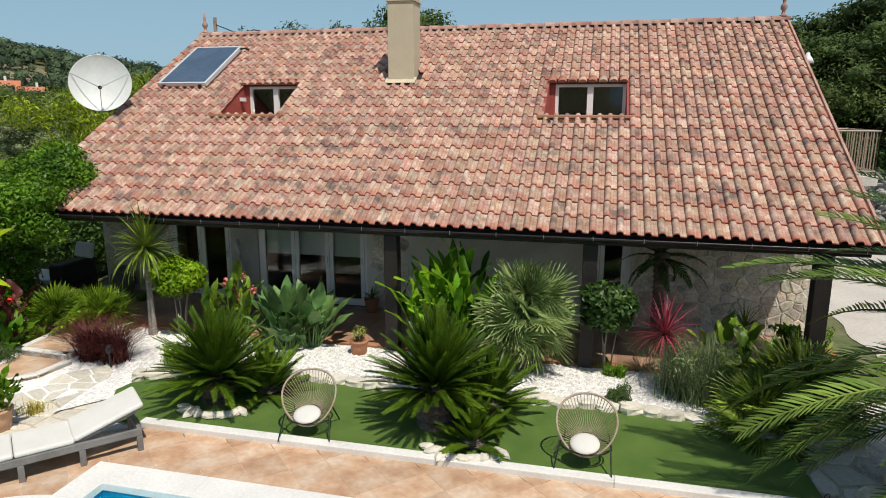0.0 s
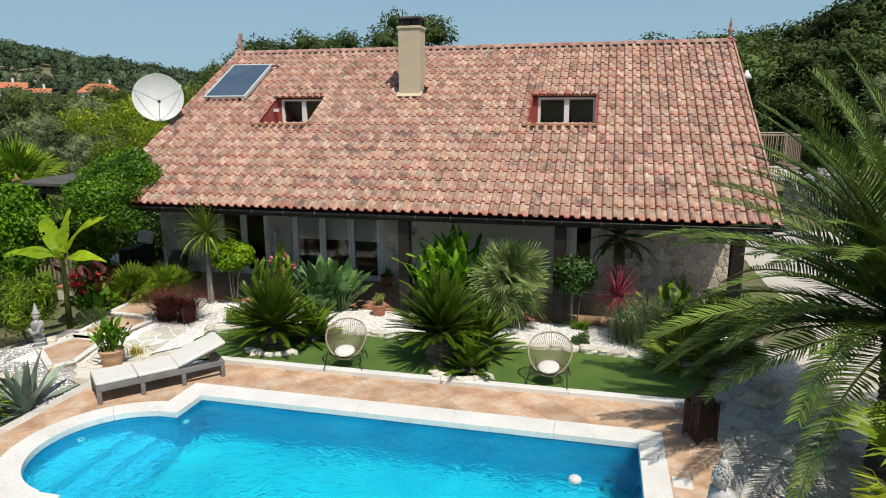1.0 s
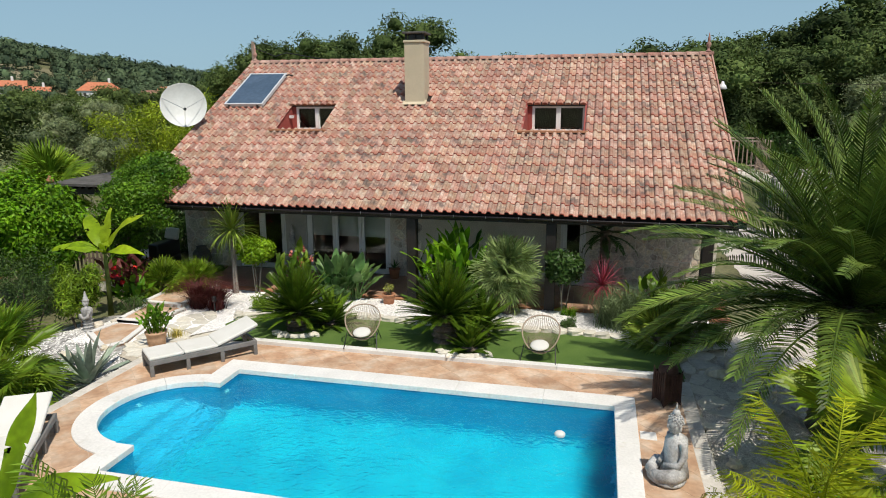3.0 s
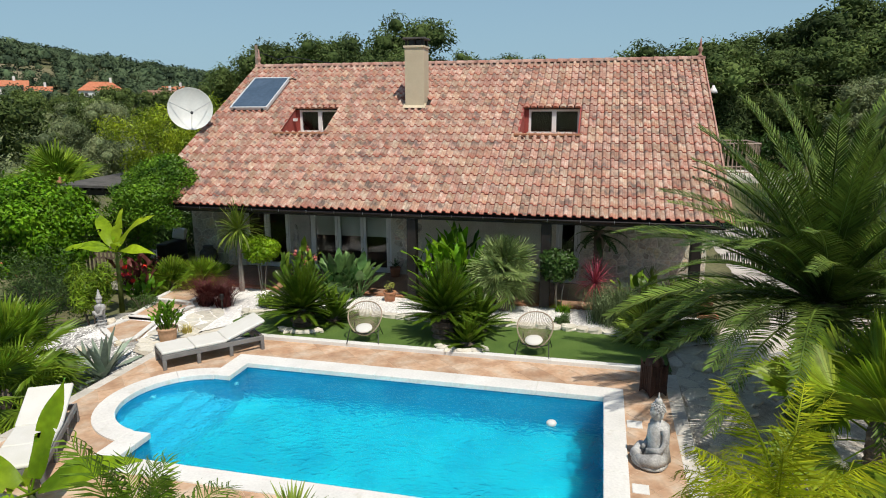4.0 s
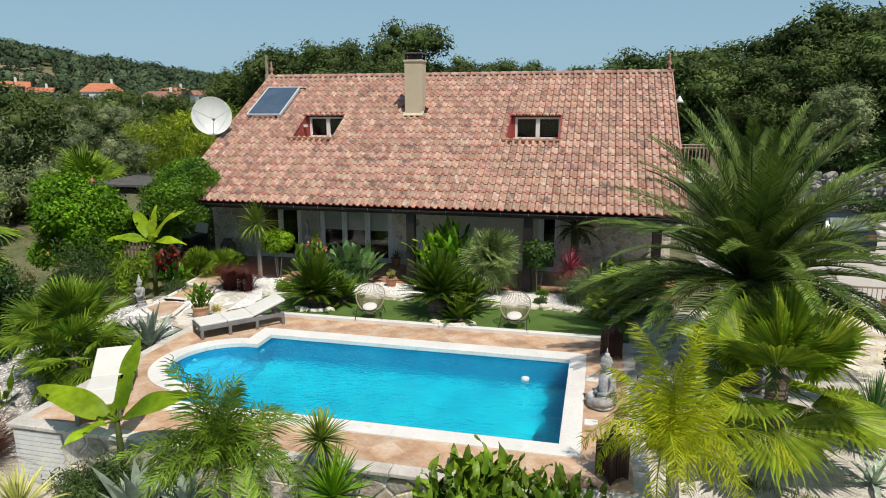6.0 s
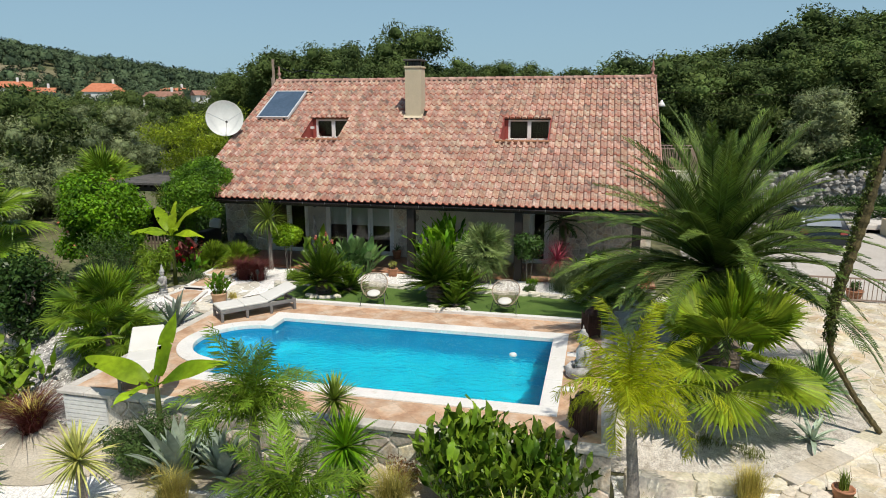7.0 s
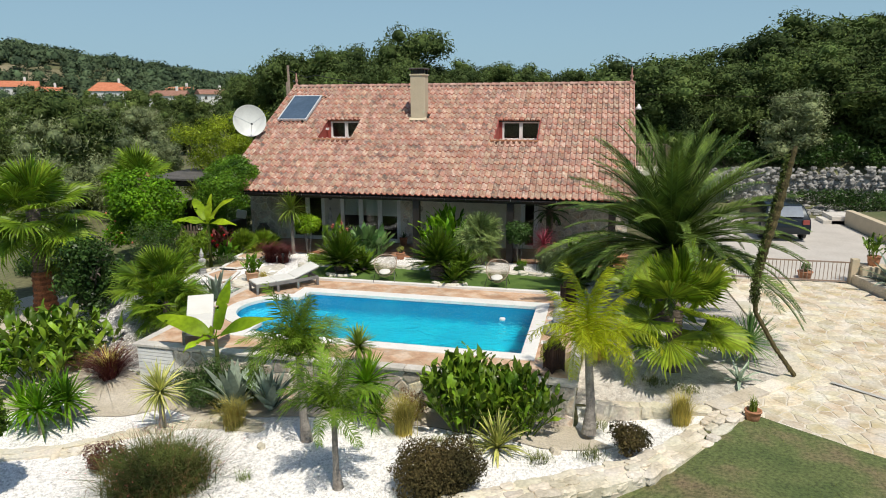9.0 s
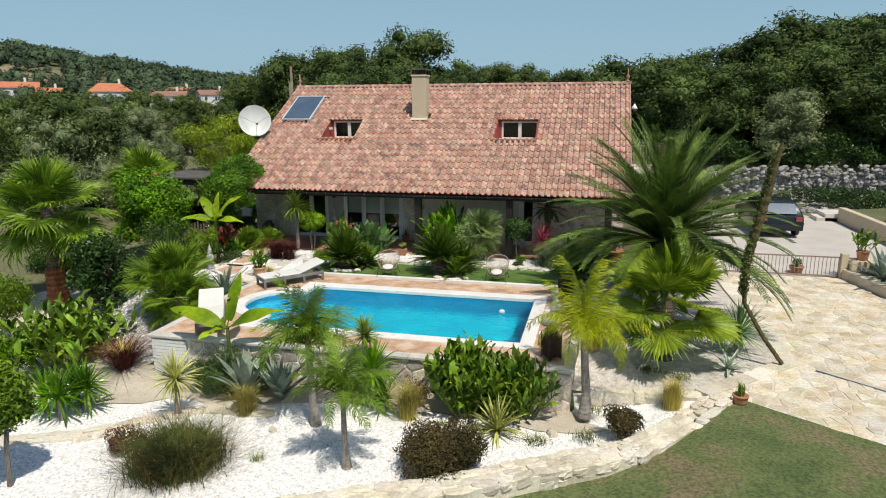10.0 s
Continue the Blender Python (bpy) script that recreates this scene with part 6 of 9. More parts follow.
ball_tree("clipped lime-green ball tree on thin forked stems", (2.12, 0.05, 0.03), 1.15, 0.52, 0.40, LIME_LEAF, 8000, 0.08, 31)
ball_tree("dark glossy clipped ball tree on thin bare stems", (10.13, -0.05, 0.03), 1.15, 0.46, 0.42, DARK_LEAF, 5000, 0.095, 32, 3, 0.014)


def strelitzia(at, n, seed):
    t = thing("strelitzia", "bird-of-paradise clump with upright grey-green paddle leaves", "plant", at)
    ms = [paddle("leaf", STRELITZIA_LEAF, p, l, w, b, 0.35, 0.015, 0, seed + k, 9, 0.018) for k, (p, l, w, b) in enumerate(((0.76, 0.54, 0.23, 0.35), (0.62, 0.54, 0.24, 0.6), (0.45, 0.5, 0.23, 0.8)))]
    spray("leaf", t, ms, n, 0.0, (87, 48), (0.7, 1.1), seed, 0.13, 0.9)
    return t


strelitzia((4.5, -0.25, 0.03), 58, 41)
strelitzia((4.85, 0.0, 0.03), 30, 57)
canna_pink = leafy_clump("canna", "canna clump with pink flowers beside the veranda", "plant", (3.35, -0.05, 0.03), GLOSSY_LEAF, 8, 1.05, 0.75, 0.42, 0.13, 42)
for k, (x, y, z) in enumerate(((-0.15, -0.05, 1.12), (0.15, 0.1, 1.25), (0.4, 0.0, 1.02), (-0.05, 0.15, 0.97), (0.2, -0.1, 0.87))):
    part("flower", leaf_cloud("flower", PINK_PETAL, [(0, 0, 0, 0.06, 0.06, 0.09)], 40, 0.06, k, 0.7, 0.2), canna_pink, pose(x, y, z), "pink canna flower")
leafy_clump("ginger_lily", "bright green ginger lily clump with broad upright leaves", "plant", (7.45, 0.05, 0.03), CITRUS_LEAF, 18, 1.62, 1.05, 0.55, 0.15, 43, per=8)
fan_palm("grey-green fan palm with a dense round head and shaggy stem", (8.82, -0.30, 0.03), 1.02, 0.12, BLUEFAN_LEAF, BARK, 54, 0.46, 0.60, (88, -55), 51, 36, 0.16, 0.12, size=(0.85, 1.05), spread=2.9, roll=45)
rosette("cordyline", "pink-red cordyline with long narrow leaves", "cordyline", (11.0, -0.2, 0.03), PINK_LEAF, 130, 0.70, 0.024, 1.1, (84, -40), 22, 0.78, 0.03, GREYBARK)
lavender = shrub("lavender_bush", "grey-green lavender bush over white pebbles", "shrub", (11.45, -0.65, 0.0), 0.62, 0.55, 0.6, LAVENDER_LEAF, 4000, 0.08, 33, aspect=0.18, z0=0.15)
part("spikes", tuft("spikes", LAVENDER_LEAF, 2200, 1.05, 0.75, 0.013, 333, 0.4, 3, 0.2), lavender, kind="stuff")
shrub("rosemary_bush", "small rounded rosemary on white pebbles", "shrub", (10.32, -1.30, 0.03), 0.20, 0.20, 0.24, ROSEMARY_LEAF, 2400, 0.06, 34, aspect=0.16, z0=0.2)
fan_palm("dark low fan palm in the shade beside the lawn", (12.15, -1.75, 0.0), 0.2, 0.1, YUCCA_LEAF, BARK, 34, 0.42, 0.48, (80, -20), 52, 30, 0.35, 0.3)
fan_palm("dark low fan palm in the shade under the date palm", (12.75, -1.1, 0.0), 0.35, 0.1, YUCCA_LEAF, BARK, 34, 0.55, 0.55, (80, -20), 53, 26, 0.4, 0.3)
leafy_clump("shade_plant", "dark broad-leaved clump at the corner of the veranda", "plant", (12.1, -0.2, 0.0), GLOSSY_LEAF, 8, 0.9, 0.9, 0.4, 0.14, 44)
rosette("spiky_plant", "small spiky yucca at the sunny wall", "yucca", (12.35, 0.7, 0.05), YUCCA_LEAF, 50, 0.42, 0.02, 0.4, (85, -20), 23, 0.7, 0.04)
t = feather_palm("tree_fern", "dark tree fern in a pot against the stone wall", (11.05, 1.65, FLOOR), [(0, 0, 0.3), (0, 0, 1.0), (0, 0, 1.72)], [0.12, 0.11, 0.13], DARK_LEAF, BARK, 18, 0.95, 0.16, 0.035, 26, (40, -25), (0.9, 1.2), 61, "", 0.1, 0.2)
grass_clump("tuft of deep red fountain grass on pebbles", (1.38, -1.5, 0.02), PURPLE_LEAF, 700, 1.0, 0.85, 71, 0.018, group="red fountain grass")
grass_clump("tuft of deep red fountain grass on pebbles", (1.85, -1.45, 0.02), PURPLE_LEAF, 700, 0.95, 0.8, 72, 0.018, group="red fountain grass")
fan_palm("low bushy green fan palm beside the steps", (-0.40, -0.35, 0.0), 0.1, 0.1, FAN_LEAF, BARK, 52, 0.44, 0.50, (86, -20), 54, 28, 0.3, 0.3, roll=40)
fan_palm("second stem of the low fan palm beside the steps", (0.25, 0.05, 0.0), 0.12, 0.08, FAN_LEAF, BARK, 40, 0.42, 0.46, (86, -20), 55, 28, 0.3, 0.3, roll=40)
canna_red = leafy_clump("dark_canna", "dark purple-leaved canna with red flowers", "plant", (-1.0, -1.0, -0.1), PURPLE_LEAF, 7, 1.0, 0.8, 0.4, 0.14, 45)
leafy_clump("anthurium", "low green plant with red flowers", "plant", (-0.55, -1.45, -0.1), CITRUS_LEAF, 7, 0.5, 0.6, 0.3, 0.13, 46)
for k in range(9):
    part("flower", leaf_cloud("flower", RED_PETAL, [(0, 0, 0, 0.06, 0.06, 0.04)], 26, 0.07, 90 + k, 0.8, 0.2), canna_red, pose(-0.2 + 0.8 * rng.random(), -0.6 + 0.6 * rng.random(), 0.45 + 0.6 * rng.random()), "red canna flower")
shrub("cushion_shrub", "low rounded green cushion shrub beside the path", "shrub", (-0.1, -2.05, -0.05), 0.42, 0.36, 0.32, ROSEMARY_LEAF, 1800, 0.05, 35, aspect=0.2, z0=0.15)
shrub("feathery_shrub", "feathery yellow-green shrub behind the stone figure", "shrub", (-0.75, -3.0, -0.3), 0.6, 0.55, 1.0, FAN_LEAF, 4200, 0.16, 36, aspect=0.14)

pl_ = thing("path_light", "small black bollard light among red grass", "lamp", (1.98, -1.75, 0.04))
part("post", Geo().tube([(0, 0, 0), (0, 0, 0.26)], 0.018, 8).mesh("post", BLACK), pl_)
part("head", Geo().lathe([(0.03, 0.24), (0.055, 0.27), (0.055, 0.37), (0.03, 0.39)], 12).mesh("head", BLACK, True), pl_)

# banana plants
def banana(label, at, stem_h, leaves, seed, length=1.15, width=0.36, r=0.07):
    t = thing("banana_plant", label, "banana plant", at)
    part("stem", Geo().tube([(0, 0, -0.05), (0.02, 0, stem_h * 0.5), (0, 0.02, stem_h)], [r, r * 0.8, r * 0.55], 10).mesh("stem", OLIVEBUSH_LEAF, True), t)
    for k, (az, el, s, bend) in enumerate(leaves):
        part("leaf", paddle("leaf", BANANA_LEAF, 0.18, length * s, width * s, bend, 0.28, 0.03, 0.12, seed + k, 16, 0.022), t, pose(0, 0, stem_h - 0.03, 0, 0, az) @ pose(0, 0, 0, 0, -el, 0) @ pose(0, 0, 0, 34 * math.cos(radians(az)), 0, 0))
    return t


banana("young banana plant with broad yellow-green leaves beside the steps", (-0.75, -2.0, -0.15), 1.6, [(15, 58, 1.0, 0.9), (160, 55, 1.1, 1.2), (200, 18, 1.0, 1.0), (-10, 14, 0.85, 0.9), (100, 74, 0.8, 0.5), (250, 35, 0.7, 1.2), (310, 40, 0.7, 1.2)], 81, 1.2, 0.33)
banana("young banana plant with bright leaves in front of the pool wall", (4.5, -9.98, -0.95), 1.4, [(80, 66, 1.02, 0.15), (183, 24, 1.25, 0.75), (5, 30, 1.1, 0.75), (255, 12, 0.6, 0.9), (140, 10, 0.6, 1.0)], 82, 1.2, 0.33)

# ---- palms ----
feather_palm("date_palm", "large date palm with long arching fronds beside the terrace", (14.75, -4.05, -0.45), [(0, 0, -0.2), (0, 0, 1.15), (0, 0, 2.25)], [0.36, 0.30, 0.36], DATE_LEAF, BARK, 124, 3.8, 0.46, 0.048, 60, (82, -4), (0.62, 0.85, 1.0, 1.08), 101, "", 0.36, 0.14, 0.22, 0.95, 1.0, 20, 0.07, 0.05, (0.82, 1.02), 0.034)
feather_palm("queen_palm", "yellow-green feathery palm at the corner of the pool terrace", (12.82, -10.1, -0.78), [(0, 0, -0.1), (0.03, 0.1, 0.4), (0.0, 0.22, 1.0), (-0.03, 0.32, 1.65)], [0.15, 0.09, 0.08, 0.07], YELLOWPALM_LEAF, GREYBARK, 22, 1.62, 0.44, 0.018, 66, (89, 38), (0.9, 2.2, 2.9), 102, "", -0.6, 1.6, 0.05, 0.85, 0.8, 10, 0.1, 0.4, (0.8, 1.1))
feather_palm("queen_palm", "young feathery palm with a grey trunk on white gravel", (7.35, -11.42, -1.02), [(0, 0, -0.05), (-0.05, 0, 0.5), (-0.12, 0.05, 1.9)], [0.13, 0.08, 0.06], QUEEN_LEAF, GREYBARK, 28, 1.3, 0.46, 0.023, 48, (90, 20), (0.25, 1.6, 2.5), 103, "", 0.15, 1.2, 0.05, 0.8, 0.8, 0, 0.1, 0.3, (0.7, 1.1))
feather_palm("queen_palm", "slim young palm with thin drooping fronds on white gravel", (8.61, -12.86, -1.02), [(0, 0, -0.05), (-0.03, 0, 0.4), (-0.05, 0.05, 1.55)], [0.11, 0.055, 0.045], QUEEN_LEAF, GREYBARK, 20, 1.1, 0.34, 0.021, 50, (84, 8), (0.7, 1.3, 1.8), 104, "", 0.15, 0.7, 0.05, 0.8, 0.8, 0, 0.08, 0.25, (0.75, 1.1))
fan_palm("washingtonia fan palm with large bright fans beside the drive", (14.65, -7.0, -0.65), 1.45, 0.17, BRIGHTFAN_LEAF, BARK, 17, 0.9, 1.04, (82, -34), 56, 44, 0.72, 0.2, spread=2.2)
wash = fan_palm("tall washingtonia with a red-brown stem and wide fans", (-4.95, -5.2, -1.25), 3.4, 0.2, FAN_LEAF, BARK, 30, 1.15, 1.2, (82, -58), 57, 44, 0.55, 0.6)
part("husk", ringed_trunk("husk", REDBARK, [(0, 0, -0.1), (0.02, 0, 0.7), (0, 0, 1.5)], [0.40, 0.30, 0.27], 12, 9, 0.14), wash, label="red-brown husk round the foot of the stem")
fan_palm("clustered fan palm on gravel beside the terrace", (0.75, -6.7, -0.55), 1.05, 0.10, FAN_LEAF, BARK, 34, 0.75, 0.75, (84, -45), 58, 34, 0.45, 0.3)
fan_palm("clustered fan palm on gravel beside the terrace", (1.30, -7.35, -0.55), 0.7, 0.09, FAN_LEAF, BARK, 22, 0.6, 0.65, (80, -40), 59, 34, 0.45, 0.3)
fan_palm("fan palm behind the citrus tree", (-9.0, 5.0, -0.7), 2.6, 0.22, FAN_LEAF, BARK, 34, 1.0, 1.05, (80, -45), 60, 36, 0.55, 0.55)
rosette("yucca_tree", "spiky yucca head beside the pergola", "yucca", (-3.6, 1.8, -0.2), YUCCA_LEAF, 90, 0.75, 0.035, 0.6, (85, -45), 24, 2.1, 0.07)

# ---- left garden ----
def citrus(at, r, h, seed):
    t = thing("orange_tree", "round citrus tree with glossy bright leaves and oranges", "tree", at)
    g, ends = Geo(), []
    rs = np.random.default_rng(seed)
    limbs(g, (0, 0, -0.1), (0, 0, 1), 0.9, 0.09, 2, rs, ends)
    part("trunk", g.mesh("trunk", BARK, True), t)
    L = [(0, 0, h * 0.62, r * 0.8, r * 0.8, h * 0.36)]
    for k in range(22):
        a, q = k * 2.4, 0.45 + 0.4 * rs.random()
        L.append((r * q * math.cos(a), r * q * math.sin(a), h * (0.32 + 0.55 * rs.random()), r * (0.26 + 0.12 * rs.random()), r * (0.26 + 0.12 * rs.random()), r * (0.24 + 0.1 * rs.random())))
    part("crown", leaf_cloud("crown", CITRUS_LEAF, L, 16000, 0.13, seed, 0.5, 0.7, 0.5, False, 0.6), t)
    for k in range(12):
        a = -1.57 + rs.normal() * 0.9
        part("orange", Geo().blob((r * 0.85 * math.cos(a), r * 0.85 * math.sin(a), h * (0.3 + 0.4 * rs.random())), 0.045, k, 0.05, 6, 8).mesh("orange", ORANGE_ROOF, True), t, label="ripe orange")
    return t


citrus((-4.5, -0.6, -0.75), 1.5, 4.0, 111)
shrub("olive_shrub", "loose grey-green shrub before the citrus tree", "shrub", (-2.3, -2.9, -0.6), 1.3, 1.0, 1.4, ROSEMARY_LEAF, 5200, 0.09, 37, aspect=0.22)
tree("bay_tree", "dense dark round bay tree on a bare stem", "tree", (-2.3, -6.1, -1.05), 2.6, 2.1, DARK_LEAF, BARK, 7500, 0.12, 112, 0.42, lump_r=0.3, shell=0.5)
shrub("oleander_bush", "tall light green leafy bush at the garden edge", "shrub", (-4.1, -8.6, -1.3), 1.3, 1.3, 1.35, FAN_LEAF, 9000, 0.14, 38, aspect=0.2)
leafy_clump("canna", "broad-leaved bright green clump beside the gravel", "plant", (-0.9, -9.3, -1.3), GLOSSY_LEAF, 40, 1.5, 2.1, 0.52, 0.15, 47, per=9, bend=1.1)
grass_clump("dark flax with pale tips on gravel", (1.2, -9.6, -1.1), PURPLE_LEAF, 620, 1.15, 1.15, 73, 0.026, "flax", name="flax_plant")
grass_clump("pale upper leaves of the dark flax", (1.2, -9.6, -0.9), STRAW_LEAF, 110, 0.95, 0.8, 74, 0.018, "flax", name="flax_plant")
for k, (x, y) in enumerate(((1.3, -11.3), (1.85, -11.6), (1.0, -11.9), (1.6, -12.1))):
    rosette("yucca", "low green yucca in a clump beside the sandy path", "yucca", (x, y, -1.25), CITRUS_LEAF, 76, 0.72, 0.06, 0.8, (86, -25), 120 + k, 0.42 + 0.15 * (k % 2), 0.05, group="low yuccas")
ball_tree("round dark-leaved young tree on a thin bare stem", (2.65, -14.5, -1.25), 1.75, 0.62, 0.72, GLOSSY_LEAF, 9000, 0.1, 113, 1, 0.05)
rosette("agave", "large blue-grey agave on gravel beside the terrace", "agave", (1.75, -5.6, -0.28), AGAVE_LEAF, 26, 0.98, 0.17, 0.35, (84, 14), 25, 0.05, 0.06, fold=0.35, thick=0.25, group="agaves")
rosette("agave", "small dark agave beside the stone figure", "agave", (0.9, -5.1, -0.2), AGAVE_LEAF, 18, 0.48, 0.1, 0.5, (75, 2), 26, 0.03, 0.05, fold=0.35, thick=0.25, group="agaves")
rosette("agave", "large blue-grey agave below the pool wall", "agave", (5.3, -10.62, -1.05), AGAVE_LEAF, 28, 1.15, 0.25, 0.3, (87, 40), 27, 0.05, 0.06, fold=0.35, thick=0.25, group="agaves")
rosette("agave", "blue-grey agave below the pool wall", "agave", (6.05, -10.45, -1.05), AGAVE_LEAF, 24, 1.0, 0.22, 0.3, (87, 40), 28, 0.05, 0.06, fold=0.35, thick=0.25, group="agaves")
rosette("agave", "small blue agave on pale gravel by the drive", "agave", (16.08, -7.4, -0.64), AGAVE_LEAF, 18, 0.55, 0.09, 0.6, (75, 0), 29, 0.03, 0.05, fold=0.35, thick=0.25, group="agaves")
rosette("yucca", "dense blue-green spiky yucca ball by the drive", "yucca", (16.5, -6.05, -0.45), STRELITZIA_LEAF, 230, 0.85, 0.028, 0.15, (88, -28), 30, 0.3, 0.08)
rosette("yucca_tree", "small variegated yucca with a bare stem on gravel", "yucca", (4.15, -11.55, -1.2), PALEYUCCA_LEAF, 130, 0.68, 0.04, 0.5, (86, -35), 131, 0.95, 0.06, GREYBARK)
rosette("yucca", "variegated pale yucca on white gravel", "yucca", (11.12, -11.0, -1.0), PALEYUCCA_LEAF, 70, 0.74, 0.05, 0.55, (86, 0), 132, 0.08, 0.05)
rosette("yucca_tree", "green yucca with two heads below the pool wall", "yucca", (8.25, -10.35, -1.0), CITRUS_LEAF, 150, 0.72, 0.05, 0.6, (86, -55), 133, 0.85, 0.06)
rosette("yucca_tree", "green spiky yucca head rising behind a palm", "yucca", (7.95, -10.0, -1.0), YUCCA_LEAF, 150, 0.5, 0.035, 0.4, (88, -40), 134, 1.5, 0.05)
rosette("yucca", "low green yucca below the pool wall", "yucca", (8.55, -10.6, -1.0), CITRUS_LEAF, 60, 0.55, 0.045, 0.7, (84, -5), 135, 0.25, 0.05)
shrub("rosemary_hedge", "thick dark rosemary mound below the pool wall", "shrub", (4.35, -10.35, -1.05), 1.0, 0.55, 0.82, ROSEMARY_LEAF, 10000, 0.085, 40, aspect=0.18, z0=0.1)
shrub("rosemary_hedge", "thick dark rosemary mound below the pool wall", "shrub", (5.2, -10.05, -1.05), 0.7, 0.4, 0.75, ROSEMARY_LEAF, 4500, 0.085, 48, aspect=0.18, z0=0.1)
leafy_clump("pittosporum_bush", "wide bush of glossy broad leaves below the pool wall", "shrub", (10.35, -10.14, -0.92), GLOSSY_LEAF, 44, 1.3, 1.14, 0.34, 0.125, 49, per=11)
leafy_clump("pittosporum_bush", "bush of glossy broad leaves at the wall corner", "shrub", (11.42, -10.12, -0.92), GLOSSY_LEAF, 28, 1.05, 1.0, 0.31, 0.115, 50, per=9)
shrub("rusty_shrub", "rust-brown twiggy shrub below the pool wall", "shrub", (9.2, -10.15, -1.0), 0.36, 0.3, 0.45, DRYRED_LEAF, 1800, 0.05, 140, aspect=0.2)
shrub("rounded_shrub", "rounded dark reddish-green shrub on white gravel", "shrub", (10.3, -12.55, -1.0), 0.92, 0.8, 0.72, REDGREEN_LEAF, 20000, 0.055, 141, z0=0.1, aspect=0.4, shell=0.75, lumps=14)
shrub("purple_shrub", "small dark brown-purple shrub on white gravel", "shrub", (13.55, -10.7, -0.9), 0.44, 0.40, 0.46, REDGREEN_LEAF, 3200, 0.06, 143, z0=0.3)
shrub("purple_shrub", "low purple-leaved barberry on white gravel", "shrub", (4.05, -13.1, -1.2), 0.48, 0.4, 0.42, PURPLE_LEAF, 2600, 0.05, 144, z0=0.2)
gaura = thing("gaura_bush", "dense twiggy green bush with airy pink flower stalks on white gravel", "shrub", (5.5, -13.5, -1.2))
part("foliage", tuft("foliage", GAURA_LEAF, 4600, 1.15, 0.85, 0.018, 145, 0.7, 3, 0.30), gaura, kind="stuff")
part("inner_foliage", leaf_cloud("inner_foliage", GAURA_LEAF, [(0, 0, 0.35, 0.85, 0.7, 0.45)], 7000, 0.09, 146, 0.2, 0.5), gaura)
stalks_me = tuft("flower_haze", REDSTALK_LEAF, 320, 1.45, 1.7, 0.008, 75, 0.8, 3, 0.4)
part("flower_haze", stalks_me, gaura, label="thin reddish flower stalks", kind="stuff")
part("blossom", leaf_cloud("blossom", PINK_PETAL, [(0, 0, 0.75, 1.35, 1.1, 0.5)], 260, 0.022, 147, 0.8, 0.75), gaura, label="tiny pink flowers")
grass_clump("feather grass tuft with straw-coloured tips", (5.68, -11.35, -1.05), STRAW_LEAF, 800, 1.05, 0.46, 76, 0.011, group="feather grass")
grass_clump("feather grass tuft with straw-coloured tips", (9.16, -10.75, -1.02), STRAW_LEAF, 900, 1.2, 0.5, 77, 0.011, group="feather grass")
grass_clump("tall feather grass tuft above the stone wall", (14.62, -9.5, -0.9), STRAW_LEAF, 1000, 1.15, 0.30, 78, 0.010, group="feather grass")
grass_clump("small green grass tuft on gravel", (6.86, -13.0, -1.05), YUCCA_LEAF, 60, 0.45, 0.22, 79, 0.014, group="grass tufts")
grass_clump("large dry grass tuft beside the seated statue", (12.95, -7.2, -0.4), STRAW_LEAF, 600, 0.75, 0.42, 80, 0.008, group="feather grass")
for k, (x, y, z) in enumerate(((12.9, -10.9, -0.9), (13.0, -9.9, -0.8), (10.6, -10.95, -1.0), (11.9, -11.15, -1.0), (9.9, -10.95, -1.0), (14.9, -8.2, -0.6), (14.2, -7.9, -0.6))):
    grass_clump("low green tuft creeping over sandy soil", (x, y, z), TURF_LEAF, 160, 0.18, 0.2, 150 + k, 0.012, group="low tufts", base=0.12)

# vine over the roof corner
vine = thing("climbing_vine", "dense green vine over the roof corner and its post", "vine", (-1.9, 0.4, 0))
L = []
for k in range(48):
    x, y = -2.15 + 1.75 * rng.random(), -0.35 + 1.75 * rng.random()
    z = (roof_z(max(0.0, y)) + 0.12 if x > -1.5 else 2.45 + 0.5 * max(0.0, y)) + 0.15 * rng.random()
    if x > -0.7 and y > 0.9 + 1.1 * (x + 0.7):
        y = 0.2
        z = 2.5
    L.append((x + 1.9, y - 0.4, z, 0.40, 0.36, 0.28))
for k in range(10):
    L.append((-2.1 + 0.2 * k + 1.9, -0.7, 2.1 + 0.12 * math.sin(k * 2.0), 0.3, 0.25, 0.32))
part("foliage", leaf_cloud("foliage", VINE_LEAF, L, 26000, 0.09, 161, 0.45, 0.7), vine)
part("hanging_foliage", leaf_cloud("hanging_foliage", VINE_LEAF, [(-0.3 + 0.06 * k, -0.1, 0.2 + 0.24 * k, 0.5, 0.45, 0.3) for k in range(9)], 6500, 0.09, 162, 0.42, 0.6), vine)
part("stem", Geo().tube([(-0.2, 0, -0.2), (-0.1, 0, 1.2), (0.2, 0.1, 2.4)], [0.05, 0.04, 0.03], 6).mesh("stem", BARK), vine)
# yellow-green bamboo behind the house corner
t = thing("bamboo", "tall clump of yellow-green bamboo beside the house", "bamboo", (-5.2, 6.4, -0.3))
for k in range(16):
    a, q = k * 2.4, 0.1 + 0.5 * (k / 16)
    part("cane", Geo().tube([(q * math.cos(a), q * math.sin(a), 0), (1.4 * q * math.cos(a), 1.4 * q * math.sin(a), 2.6), (2.6 * q * math.cos(a), 2.6 * q * math.sin(a), 4.6)], [0.025, 0.02, 0.008], 5).mesh("cane", BAMBOO_LEAF), t)
